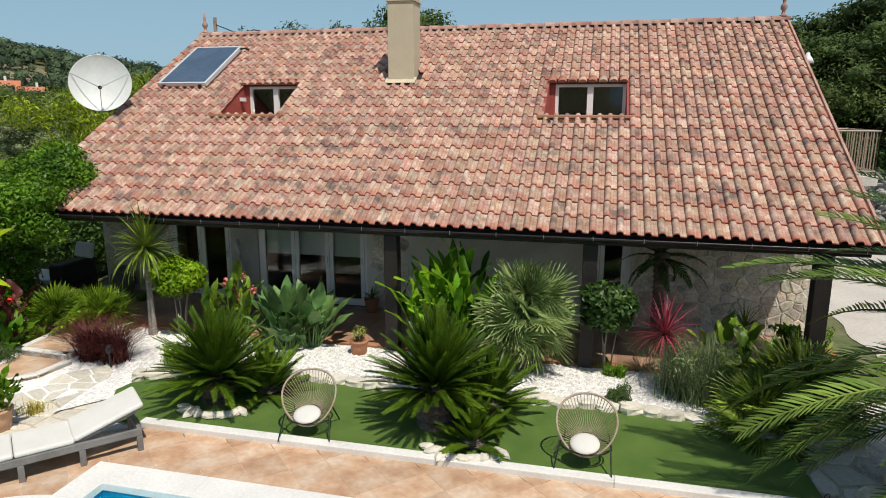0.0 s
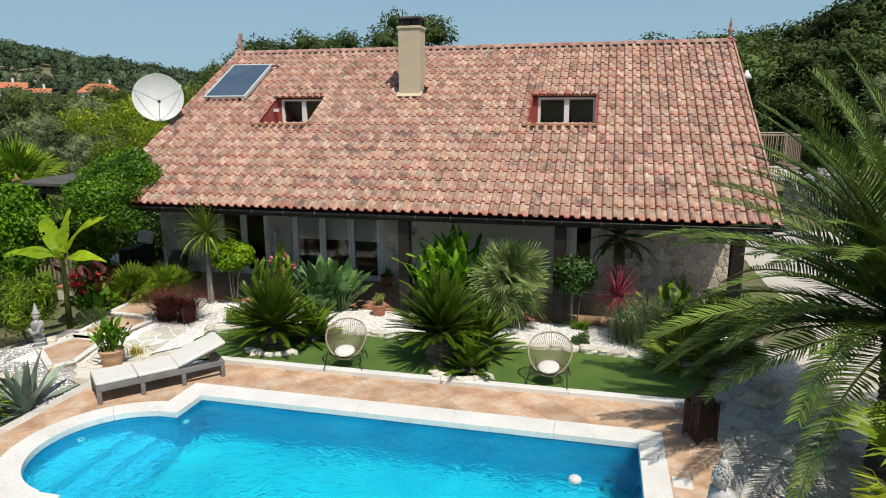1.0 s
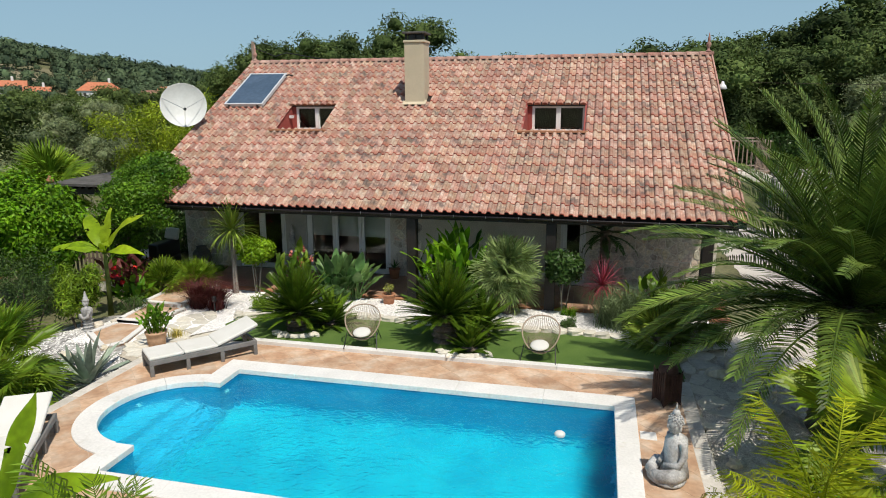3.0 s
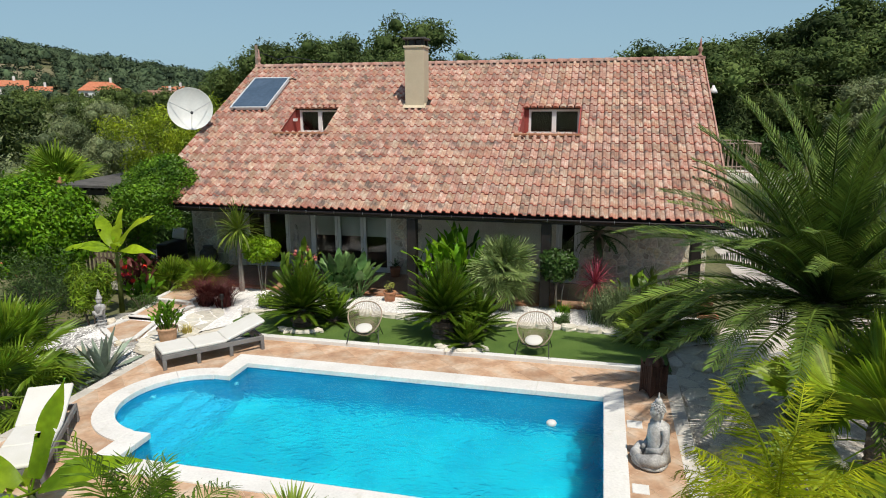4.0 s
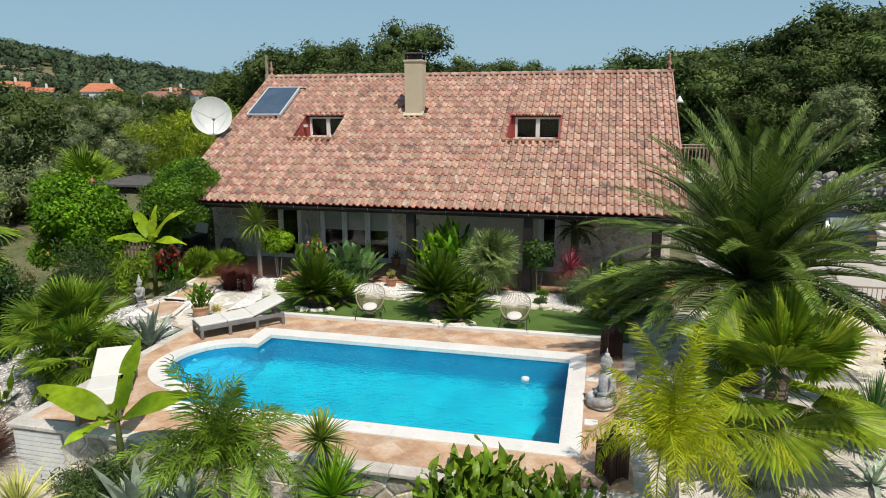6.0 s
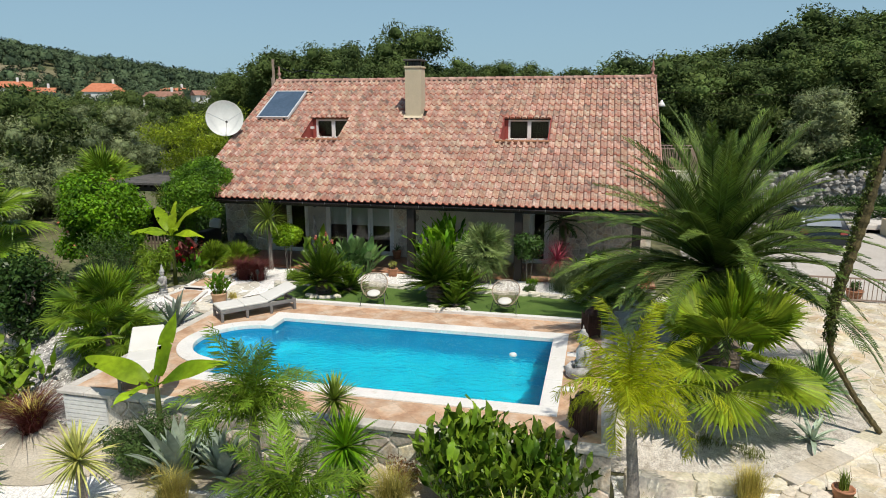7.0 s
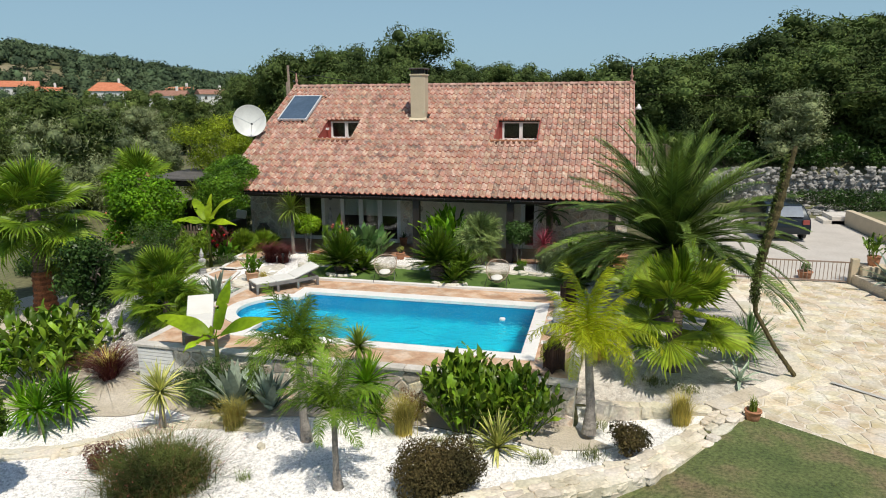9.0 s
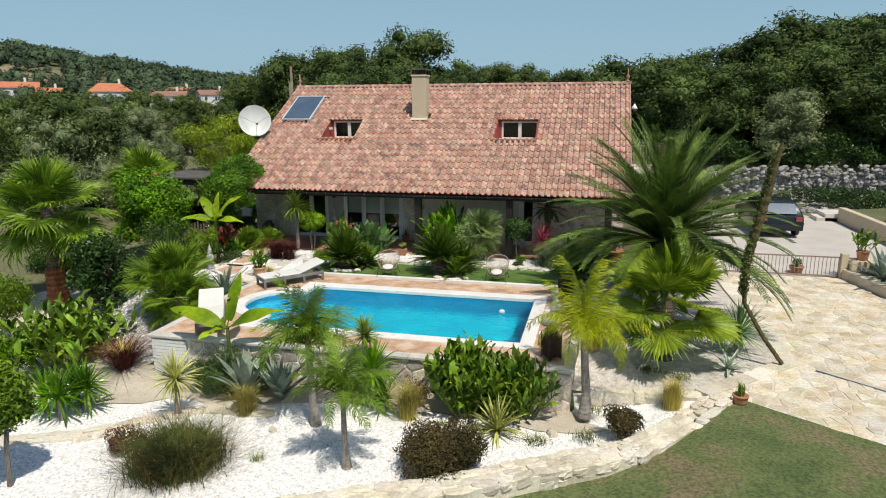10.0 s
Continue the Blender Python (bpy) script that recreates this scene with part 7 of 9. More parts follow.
part("foliage", leaf_cloud("foliage", BAMBOO_LEAF, [(1.8 * math.cos(k * 2.4) * (k / 34) ** 0.5, 1.8 * math.sin(k * 2.4) * (k / 34) ** 0.5, 1.4 + 4.0 * ((k * 7) % 34) / 34, 0.66, 0.66, 0.5) for k in range(34)], 14000, 0.17, 163, 0.2, 0.3), t)

# curved dry flower stalk by the drive
stalk = thing("flower_stalk", "tall bent brown dried flower stalk beside the drive", "plant", (17.35, -6.9, -0.55))
pts = [(0, 0, 0), (-0.45, 0.1, 0.6), (-0.92, 0.2, 1.4), (-0.98, 0.22, 2.0), (-0.86, 0.22, 2.9), (-0.66, 0.21, 4.0), (-0.46, 0.2, 5.2)]
part("stem", ringed_trunk("stem", STALK, pts, [0.045, 0.045, 0.045, 0.055, 0.085, 0.09, 0.04], 8, 30, 0.25), stalk)
part("seed_heads", leaf_cloud("seed_heads", OLIVEBUSH_LEAF, [(-0.97 + 0.5 * max(0, k - 4) / 20 , 0.21, 1.7 + 0.17 * k, 0.125 - 0.003 * k, 0.125 - 0.003 * k, 0.11) for k in range(20)], 3200, 0.06, 164, 0.5, 0.4), stalk)

shrub("shade_bush", "dark leafy bushes beyond the open end of the veranda", "shrub", (-3.6, 3.9, -0.3), 1.5, 0.9, 1.7, DARK_LEAF, 7000, 0.13, 195, z0=0.1)
grass_clump("small straw tuft beside the terracotta pot", (2.12, -3.45, 0.0), STRAW_LEAF, 160, 0.34, 0.16, 197, 0.012, group="feather grass")
grass_clump("low green tuft under the ball tree", (10.3, -0.15, 0.04), CITRUS_LEAF, 90, 0.3, 0.3, 198, 0.03, group="low tufts")
shrub("cushion_shrub", "low trailing green plant at the lawn corner", "shrub", (3.15, -1.35, 0.0), 0.5, 0.4, 0.28, FAN_LEAF, 2000, 0.07, 199, z0=0.1)

shrub("garden_shrub", "loose green shrubs under the washingtonia", "shrub", (-6.6, -2.2, -1.2), 1.5, 1.2, 1.25, OLIVEBUSH_LEAF, 7000, 0.12, 301, z0=0.1)
shrub("garden_shrub", "dark shrubs at the far garden edge", "shrub", (-8.6, -1.2, -1.2), 1.6, 1.3, 1.3, DARK_LEAF, 7000, 0.13, 302, z0=0.1)
shrub("garden_shrub", "dense dark bush below the terrace palms", "shrub", (-1.5, -7.9, -1.25), 0.9, 0.8, 0.85, ROSEMARY_LEAF, 6000, 0.09, 303, z0=0.1)
shrub("garden_shrub", "leafy green bush at the near garden edge", "shrub", (-1.9, -11.2, -1.35), 1.4, 1.2, 1.2, CITRUS_LEAF, 8000, 0.13, 304, z0=0.1)

# ---- beyond the garden ----
OAKS = [tree("oak_tree", "broad dark green oak behind the house", "tree", (0, 0, -200), 10, 10, OAK_LEAF, BARK, 20000, 0.25, 200 + k, 0.2, "oaks", 60, 0.17, 0.5, 0.8, 0.8, True, 0.75) for k in range(3)]
SCRUB = [tree("oak_tree", "dark evergreen oak in the valley", "tree", (0, 0, -200), 10, 10, VALLEY_LEAF, BARK, 10000, 0.32, 220 + k, 0.15, "valley oaks", 44, 0.19, 0.5, 0.8, 0.8, True, 0.75) for k in range(2)]
OLIVES = [tree("olive_tree", "grey-green olive tree on dry ground", "tree", (0, 0, -200), 4.5, 4.6, OLIVE_LEAF, BARK, 9500, 0.15, 210 + k, 0.25, "olives", 34, 0.2, 0.5, 0.6, 0.8, True, 0.75) for k in range(2)]


def plant_tree(protos, x, y, s, k, wide=1.0, sink=0.0):
    c = copy_thing(protos[k % len(protos)], Matrix.Identity(4))
    c.matrix_basis = pose(x, y, ground_z(x, y) - sink, 0, 0, (k * 67) % 360) @ Matrix.Diagonal((s * wide, s * wide, s, 1))
    return c


# oaks behind the ridge: (x, y, height)
BACK = [(-30, 52, 9), (-24, 46, 10.2), (-19, 44, 11.6), (-14, 43, 11.6), (-16, 56, 13.2), (-19.5, 57, 12.8), (-10.2, 58, 15.0), (-6.0, 60, 11.4), (-3, 54, 10.2), (1, 58, 10.6), (5, 60, 10.7), (9, 56, 10.0), (13, 60, 10.2), (17, 58, 10.2), (-9, 47, 10.4), (-1, 66, 10.8),
        (21, 56, 10), (-22, 60, 11.5), (-35, 62, 9.5), (-28, 72, 11)]
for k, (x, y, h) in enumerate(BACK):
    plant_tree(OAKS, x, y, (h - ground_z(x, y)) / 10.2, k)
RIGHT = [(15.4, 26, 8.4), (18.4, 30, 9.2), (14.8, 33, 9.2), (21.5, 34, 9.9), (24.6, 35.5, 11.2), (27.6, 36.5, 12.4), (30.6, 36, 12.2), (34.4, 37, 12.8), (38.5, 37, 13), (43, 36, 13), (22.5, 29.5, 8.6), (27, 29.5, 9.6), (31, 28, 9.8), (35, 27, 10.0), (39.5, 27, 10.5)]
for k, (x, y, h) in enumerate(RIGHT):
    plant_tree(OAKS, x, y, (h + 0.4 - ground_z(x, y)) / 10.0, k + 1, 1.2, 0.4)
for k, (x, y, s, wide) in enumerate(((24.9, 24.0, 0.98, 1.15), (32, 23.8, 0.9, 1.1), (34, 12, 0.9, 0.85), (-12.5, 2.5, 0.95, 0.85), (-14.8, 6, 1.1, 0.85), (-10.8, 6.2, 0.9, 0.85))):
    plant_tree(OLIVES, x, y, s, k, wide)
# row of dark shrubs added to darken the strip that the oaks would shade
for k in range(11):
    shrub("undergrowth", "dark shrubs added to stand for the shade below the oaks", "shrub", (16.5 + 2.1 * k, 23.7 + 0.5 * (k % 2), 1.6), 1.7, 1.1, 1.0 + 0.3 * (k % 3), DARK_LEAF, 2600, 0.2, 310 + k, z0=0.0, group="undergrowth")
# olive grove and oaks in the valley
rs = np.random.default_rng(5)
k = 0
GROVE = []
for row in range(6):
    for c in range(7):
        x, y = -14 - row * 6.5 - c * 5.2 + rs.normal() * 1.6, 10 + row * 11 + c * 0.6 + rs.normal() * 1.8
        GROVE.append((x, y, 0.8 + 0.5 * rs.random()))
for k, (x, y, s) in enumerate(GROVE):
    plant_tree(OLIVES if k % 3 else SCRUB, x, y, s if k % 3 else s * 0.6, k)
MID = [(-44 - 7.5 * c + rs.normal() * 2, 86 + 3 * c + rs.normal() * 6, 0.42 + 0.2 * rs.random()) for c in range(13)] + [(-30 - 8 * c + rs.normal() * 2, 112 + 2 * c + rs.normal() * 6, 0.45 + 0.2 * rs.random()) for c in range(14)]
for k, (x, y, s) in enumerate(MID):
    plant_tree(SCRUB if k % 4 else OLIVES, x, y, s if k % 4 else s * 1.5, k)
for o in OAKS + OLIVES + SCRUB:
    for c in [*o.children_recursive, o]:
        bpy.data.objects.remove(c)

# woods on the hill: one mass of many crowns, each a dark body under small leaf sprays
rs = np.random.default_rng(9)
ball = [(math.sin(th) * math.cos(ph_), math.sin(th) * math.sin(ph_), math.cos(th)) for th in (0.5, 1.15, 1.8) for ph_ in [2 * math.pi * k / 7 for k in range(7)]] + [(0, 0, 1)]
ball_f = [(j * 7 + k, j * 7 + (k + 1) % 7, (j + 1) * 7 + (k + 1) % 7) for j in range(2) for k in range(7)] + [(j * 7 + k, (j + 1) * 7 + (k + 1) % 7, (j + 1) * 7 + k) for j in range(2) for k in range(7)] + [(21, (k + 1) % 7, k) for k in range(7)]
ball, ball_f = np.array(ball), np.array(ball_f)
SPRAYS = 110
proto_d = unit(rs.normal(size=(SPRAYS, 3)) * np.array([1, 1, 0.8]) + np.array([0, 0, 0.3]))
base_v, base_f, total = [], [], 0
for k in range(2700):
    az, far = -2 + 56 * rs.random(), 300 + 220 * rs.random() ** 1.2
    if az > 42.5 and 350 < far < 378 and rs.random() < 0.8:
        continue
    x, y = 13 - far * math.sin(radians(az)), -23 + far * math.cos(radians(az))
    r = (1.7 + 2.4 * rs.random()) * (0.7 if far < 338 and az > 40 else 1.0)
    shape = np.array([1.1, 1.1, 0.85 + 0.5 * rs.random()])
    middle = np.array([x, y, ground_z(x, y) + r * 0.95])
    base_v.append(middle + ball * r * 0.72 * shape * (0.9 + 0.2 * rs.random((22, 1))))
    base_f.append(ball_f + total)
    total += 22
    d = unit(proto_d + 0.35 * rs.normal(size=proto_d.shape))
    c = middle + d * r * (0.72 + 0.4 * rs.random((SPRAYS, 1))) * shape
    nrm_ = unit(d + 0.45 * rs.normal(size=d.shape))
    sd = unit(np.cross(nrm_, rs.normal(size=d.shape)))
    ax = np.cross(sd, nrm_)
    q = r * 0.17
    base_v.append(np.stack([c - sd * q - ax * q * 0.6, c + sd * q - ax * q * 0.5, c + ax * q], axis=1).reshape(-1, 3))
    base_f.append(np.arange(3 * SPRAYS).reshape(-1, 3) + total)
    total += 3 * SPRAYS
whole("hill_woods", raw_mesh("hill_woods", np.vstack(base_v), np.vstack(base_f), WOOD_LEAF), "dense dark green woods covering the far hill", "woods", kind="stuff")
# dry field in a clearing below the woods
sheet("dry_field", [(13 - f_ * math.sin(radians(a_)), -23 + f_ * math.cos(radians(a_))) for a_, f_ in ((42.0, 352), (42.2, 372), (45, 380), (52, 378), (52, 346), (46, 348))], DRYFIELD, "dry straw-coloured field below the wooded hill", "field", lift=0.35, cell=6.0, ragged=0.0)

# village houses in the valley
def village_house(at, w, d, h, rz, roofmat, label, gable=True):
    t = thing("village_house", label, "house", at, rz, "village houses")
    part("wall", Geo().box(-w / 2, -d / 2, -7, w / 2, d / 2, h).mesh("wall", FARWALL), t)
    e = 0.5
    rh = w * 0.22 if not gable else d * 0.28
    v = [(-w / 2 - e, -d / 2 - e, h), (w / 2 + e, -d / 2 - e, h), (w / 2 + e, d / 2 + e, h), (-w / 2 - e, d / 2 + e, h), (-w / 2 - e + (0 if gable else w * .28), 0, h + rh), (w / 2 + e - (0 if gable else w * .28), 0, h + rh)]
    part("roof", Geo().add(v, [(0, 1, 5, 4), (2, 3, 4, 5), (0, 4, 3), (1, 2, 5), (3, 2, 1, 0)]).mesh("roof", roofmat), t)
    for k in range(3):
        x = -w / 2 + w * (k + 0.5) / 3
        part("window", Geo().box(x - 0.5, -d / 2 - 0.06, h - 2.1, x + 0.5, -d / 2 + 0.02, h - 0.8).mesh("window", DARKROOM), t)
    bevel(part("chimney", Geo().box(w * 0.2, -0.4, h, w * 0.2 + 0.9, 0.4, h + rh + 1.6).mesh("chimney", FARWALL), t), 0.05)
    return t


for x, y, z, w, d, h, rzz, gb, rm, lb in ((-223, 206, 8.6, 17, 9, 4.6, 42, True, ORANGE_ROOF, "white two-storey village house with orange roof"), (-210, 210, 8.3, 9, 7, 3.0, 40, True, ORANGE_ROOF, "village house with an orange tiled roof"),
                                          (-185, 215, 8.2, 16, 10, 3.2, 40, False, ORANGE_ROOF, "village house with a hipped orange roof and white chimney"), (-196, 226, 8.4, 10, 8, 2.6, 35, True, BROWN_ROOF, "village house with a brownish tiled roof"),
                                          (-161, 220, 7.0, 14, 8, 2.4, 20, True, BROWN_ROOF, "long low village house with brown tiles"), (-168, 238, 8.6, 11, 7, 3, 25, True, ORANGE_ROOF, "village house among trees"), (-144, 225, 7.4, 12, 7, 2.6, 50, True, BROWN_ROOF, "white village house with a red gable roof")):
    village_house((x, y, z), w, d, h, rzz, rm, lb, gb)

# ---- furniture and objects ----
def lounger(label, at, rz, back):
    t = thing("sun_lounger", label, "sun lounger", at, rz, "sun loungers")
    Lx, W, H = 2.0, 0.69, 0.30
    for y in (0, W - 0.05):
        bevel(part("side_rail", Geo().box(0, y, H - 0.09, Lx, y + 0.05, H).mesh("side_rail", GREYWOOD), t), 0.006)
        for x in (0.0, 0.64, 1.28, Lx - 0.07):
            bevel(part("leg", Geo().box(x, y - 0.004, 0, x + 0.07, y + 0.054, H - 0.092).mesh("leg", GREYWOOD), t), 0.006)
    for x in (0.0, Lx - 0.05):
        part("end_rail", Geo().box(x, 0.05, H - 0.09, x + 0.05, W - 0.05, H - 0.005).mesh("end_rail", GREYWOOD), t)
    for k in range(10):
        x = 0.08 + k * 0.125
        part("slat", Geo().box(x, 0.05, H - 0.035, x + 0.08, W - 0.05, H - 0.012).mesh("slat", GREYWOOD), t)
    hinge = pose(1.25, 0, H - 0.02, 0, -back, 0)
    bk = part("backrest", Geo().box(0, 0.05, 0, 0.80, 0.10, 0.03).box(0, W - 0.10, 0, 0.80, W - 0.05, 0.03).box(0.74, 0.10, 0, 0.80, W - 0.10, 0.03).box(0.2, 0.10, 0.004, 0.28, W - 0.10, 0.026).box(0.45, 0.10, 0.004, 0.53, W - 0.10, 0.026).mesh("backrest", GREYWOOD), t, hinge)
    part("prop", Geo().tube([(1.25 + 0.5 * math.cos(radians(back)), W / 2, H + 0.5 * math.sin(radians(back)) - 0.03), (1.85, W / 2, H - 0.05)], 0.015, 6).mesh("prop", GREYWOOD), t)
    bevel(part("mattress", Geo().box(0.0, 0.02, H + 0.0, 0.62, W - 0.02, H + 0.065).mesh("mattress", CUSHION), t, label="cream foot cushion"), 0.03, 4)
    bevel(part("mattress", Geo().box(0.625, 0.02, H + 0.0, 1.25, W - 0.02, H + 0.065).mesh("mattress", CUSHION), t, label="cream seat cushion"), 0.03, 4)
    bevel(part("back_cushion", Geo().box(0.01, 0.02, 0.035, 0.86, W - 0.02, 0.10).mesh("back_cushion", CUSHION), t, hinge, "cream back cushion"), 0.03, 4)
    return t


lounger("grey wooden sun lounger with cream cushions and a half-raised back", (3.03, -5.50, 0.02), 48.5, 18)
lounger("grey wooden sun lounger with cream cushions at the terrace corner", (4.0, -9.3, 0.02), 120.5, 19)


def cord_chair(at, rz):
    t = thing("lounge_chair", "round corded lounge chair with a white cushion on the lawn", "chair", at, rz, "corded chairs")
    # egg-shaped hoop, tilted back
    tilt = pose(0, 0, 0.36, 55, 0, 0)
    hoop = [tilt @ Vector((0.36 * math.cos(a) * (1 + 0.10 * math.sin(a)), 0.38 * math.sin(a) + 0.13, 0.10 * math.cos(a) ** 2)) for a in [2 * math.pi * k / 54 for k in range(55)]]
    part("hoop", Geo().tube(hoop, 0.014, 6, cap=False).mesh("hoop", ROPE, True), t, label="beige cord-wrapped hoop")
    hub = [tilt @ Vector((0.10 * math.cos(a), 0.08 * math.sin(a) - 0.02, -0.20)) for a in [2 * math.pi * k / 54 for k in range(55)]]
    for k in range(54):
        mid = (hoop[k] + hub[k]) / 2 + tilt.to_3x3() @ Vector((0, 0, -0.05))
        part("cord", Geo().tube([hoop[k], mid, hub[k]], 0.0045, 4, cap=False).mesh("cord", ROPE), t)
    part("hub_ring", Geo().tube(hub, 0.008, 6, cap=False).mesh("hub_ring", BLACK, True), t)
    for sx in (-1, 1):
        part("front_leg", Geo().tube([(0.30 * sx, -0.10, 0.30), (0.34 * sx, -0.30, 0.0)], 0.010, 6).mesh("front_leg", BLACK), t)
        part("rear_leg", Geo().tube([(0.26 * sx, 0.12, 0.36), (0.30 * sx, 0.40, 0.0)], 0.010, 6).mesh("rear_leg", BLACK), t)
    ringp = [(0.30 * math.cos(a), 0.24 * math.sin(a) + 0.02, 0.22) for a in [2 * math.pi * k / 28 for k in range(29)]]
    part("seat_frame", Geo().tube(ringp, 0.010, 6, cap=False).mesh("seat_frame", BLACK, True), t)
    part("cushion", Geo().lathe([(0.02, 0.0), (0.14, 0.005), (0.18, 0.025), (0.175, 0.045), (0.12, 0.06), (0.02, 0.065)], 24).mesh("cushion", CUSHION, True), t, pose(0, -0.09, 0.27, 14, 0, 0), "round white seat cushion")
    return t


ch = cord_chair((6.27, -3.15, 0.078), 8)
copy_thing(ch, pose(9.87, -3.08, 0.078, 0, 0, -4))


def lantern(at, rz, s=1.0):
    t = thing("lantern", "dark rusty pierced-metal floor lantern with a domed top", "lantern", at, rz, "metal lanterns", scale=s)
    W, H = 0.18, 0.60
    for sx in (-1, 1):
        for sy in (-1, 1):
            g = Geo().add([(sx * W, sy * W, 0), (sx * (W - 0.10), sy * W, 0.09), (sx * W, sy * (W - 0.10), 0.09), (sx * W, sy * W, H + 0.10), (sx * (W - 0.05), sy * W, H), (sx * W, sy * (W - 0.05), H)],
                          [(0, 1, 4, 3), (0, 3, 5, 2), (1, 2, 5, 4), (0, 2, 1), (3, 4, 5)])
            part("corner_post", g.mesh("corner_post", RUST), t)
    for k in range(4):
        pn = part("side_panel", Geo().box(-W + 0.05, W - 0.012, 0.09, W - 0.05, W - 0.004, H).mesh("side_panel", RUST), t, pose(0, 0, 0, 0, 0, 90 * k))
        for j in range(5):
            part("bar", Geo().box(-W + 0.055 + j * 0.06, W - 0.004, 0.10, -W + 0.069 + j * 0.06, W + 0.006, H - 0.01).mesh("bar", RUST), pn)
    part("dome", Geo().lathe([(W - 0.005, H - 0.06), (W - 0.005, H + 0.0), (W * 0.93, H + 0.08), (W * 0.72, H + 0.15), (W * 0.38, H + 0.19), (0.03, H + 0.205)], 20).mesh("dome", RUST, True), t)
    part("ring", Geo().tube([(0.035 * math.cos(a), 0, H + 0.235 + 0.035 * math.sin(a)) for a in [2 * math.pi * q / 12 for q in range(13)]], 0.006, 5, cap=False).mesh("ring", RUST), t)
    return t


lantern((12.08, -4.45, 0.02), 30, 0.92)
lantern((12.03, -9.20, 0.02), 40, 0.92)

# seated stone statue, facing the water: one plain mesh
g = Geo()
g.lathe([(0.24, 0.0), (0.29, 0.03), (0.27, 0.07)], 18, (-0.06, 0, 0), wob=0.05)
for sy in (-1, 1):
    g.tube([(0.06, 0.17 * sy, 0.15), (-0.12, 0.23 * sy, 0.15), (-0.27, 0.12 * sy, 0.13), (-0.30, -0.06 * sy, 0.12)], [0.10, 0.105, 0.085, 0.05], 10)
    g.tube([(0.05, 0.16 * sy, 0.58), (0.06, 0.215 * sy, 0.42), (0.0, 0.20 * sy, 0.28), (-0.17, 0.06 * sy, 0.25)], [0.065, 0.06, 0.052, 0.035], 10)
    g.blob((0.035, 0.108 * sy, 0.77), (0.022, 0.016, 0.055), 3, 0.05, 6, 8)
g.tube([(0.05, 0, 0.08), (0.06, 0, 0.28), (0.05, 0, 0.45), (0.045, 0, 0.58), (0.03, 0, 0.65), (0.025, 0, 0.70)], [0.22, 0.165, 0.175, 0.165, 0.075, 0.06], 16)
g.blob((0.005, 0, 0.79), (0.112, 0.105, 0.135), 4, 0.03, 10, 14).blob((-0.105, 0, 0.775), (0.02, 0.016, 0.03), 5, 0.05, 5, 6)
for k in range(64):
    a, zc = k * 2.4, 0.80 + 0.135 * k / 64
    rr = 0.118 * math.sqrt(max(0.05, 1 - ((zc - 0.79) / 0.15) ** 2))
    if math.cos(a) > -0.55 or zc > 0.86:
        g.blob((0.012 + rr * math.cos(a), rr * math.sin(a), zc), 0.016, k, 0.1, 4, 6)
g.blob((0.015, 0, 0.95), (0.06, 0.06, 0.05), 6, 0.05).tube([(0.015, 0, 0.98), (0.015, 0, 1.08)], [0.026, 0.006], 8)
whole("seated_statue", g.mesh("seated_statue", STATUE, True), "weathered grey-white stone statue of a seated figure", "statue", (11.93, -6.84, 0.02), 24).scale = (0.88, 0.88, 1.0)
# standing stone statue on a plinth: one plain mesh
g = Geo()
g.box(-0.13, -0.13, 0, 0.13, 0.13, 0.07).lathe([(0.11, 0.07), (0.12, 0.12), (0.095, 0.3), (0.09, 0.46), (0.11, 0.58), (0.125, 0.66), (0.10, 0.71), (0.045, 0.735), (0.04, 0.76)], 16)
g.blob((0, -0.005, 0.83), (0.066, 0.07, 0.085), 4, 0.03, 8, 12).lathe([(0.075, 0.87), (0.078, 0.89), (0.05, 0.92), (0.055, 0.94), (0.03, 0.98), (0.035, 1.0), (0.008, 1.09)], 12)
for sx in (-1, 1):
    g.tube([(0.12 * sx, 0, 0.66), (0.15 * sx, -0.03, 0.54), (0.09 * sx, -0.12, 0.50), (0.01 * sx, -0.14, 0.58)], [0.045, 0.042, 0.036, 0.028], 8)
    g.blob((0.068 * sx, 0, 0.82), (0.012, 0.02, 0.035), 6, 0.05, 5, 6)
for k in range(5):
    g.tube([(0.11 * math.cos(a), 0.11 * math.sin(a), 0.12 + 0.08 * k) for a in [2 * math.pi * q / 12 for q in range(13)]], 0.012, 5, cap=False)
whole("standing_statue", g.mesh("standing_statue", STATUE, True), "small pale stone standing figure beside the steps", "statue", (-0.15, -3.4, -0.22), -30)


def pot(label, at, r, h, mat, flare=1.25, rim=True):
    t = thing("plant_pot", label, "plant pot", at, group="plant pots")
    prof = [(r / flare, 0), (r * 0.95, h * 0.55), (r, h * 0.86), (r * 1.1, h * 0.87), (r * 1.1, h), (r * 0.96, h), (r * 0.93, h * 0.9)]
    part("pot", Geo().lathe(prof, 22).mesh("pot", mat, True), t)
    part("soil", Geo().lathe([(0.01, h * 0.88), (r * 0.92, h * 0.885)], 18).mesh("soil", SOIL), t)
    return t


pot("pale terracotta pot with a leafy green plant", (2.05, -4.0, -0.01), 0.20, 0.34, PALE_TERRACOTTA)
leafy_clump("pot_plant", "leafy green plant in a terracotta pot", "plant", (2.05, -4.0, 0.27), CITRUS_LEAF, 9, 0.36, 0.3, 0.22, 0.075, 170, per=6)
pot("small terracotta pot on the step", (5.86, -0.2, 0.03), 0.155, 0.28, TERRACOTTA)
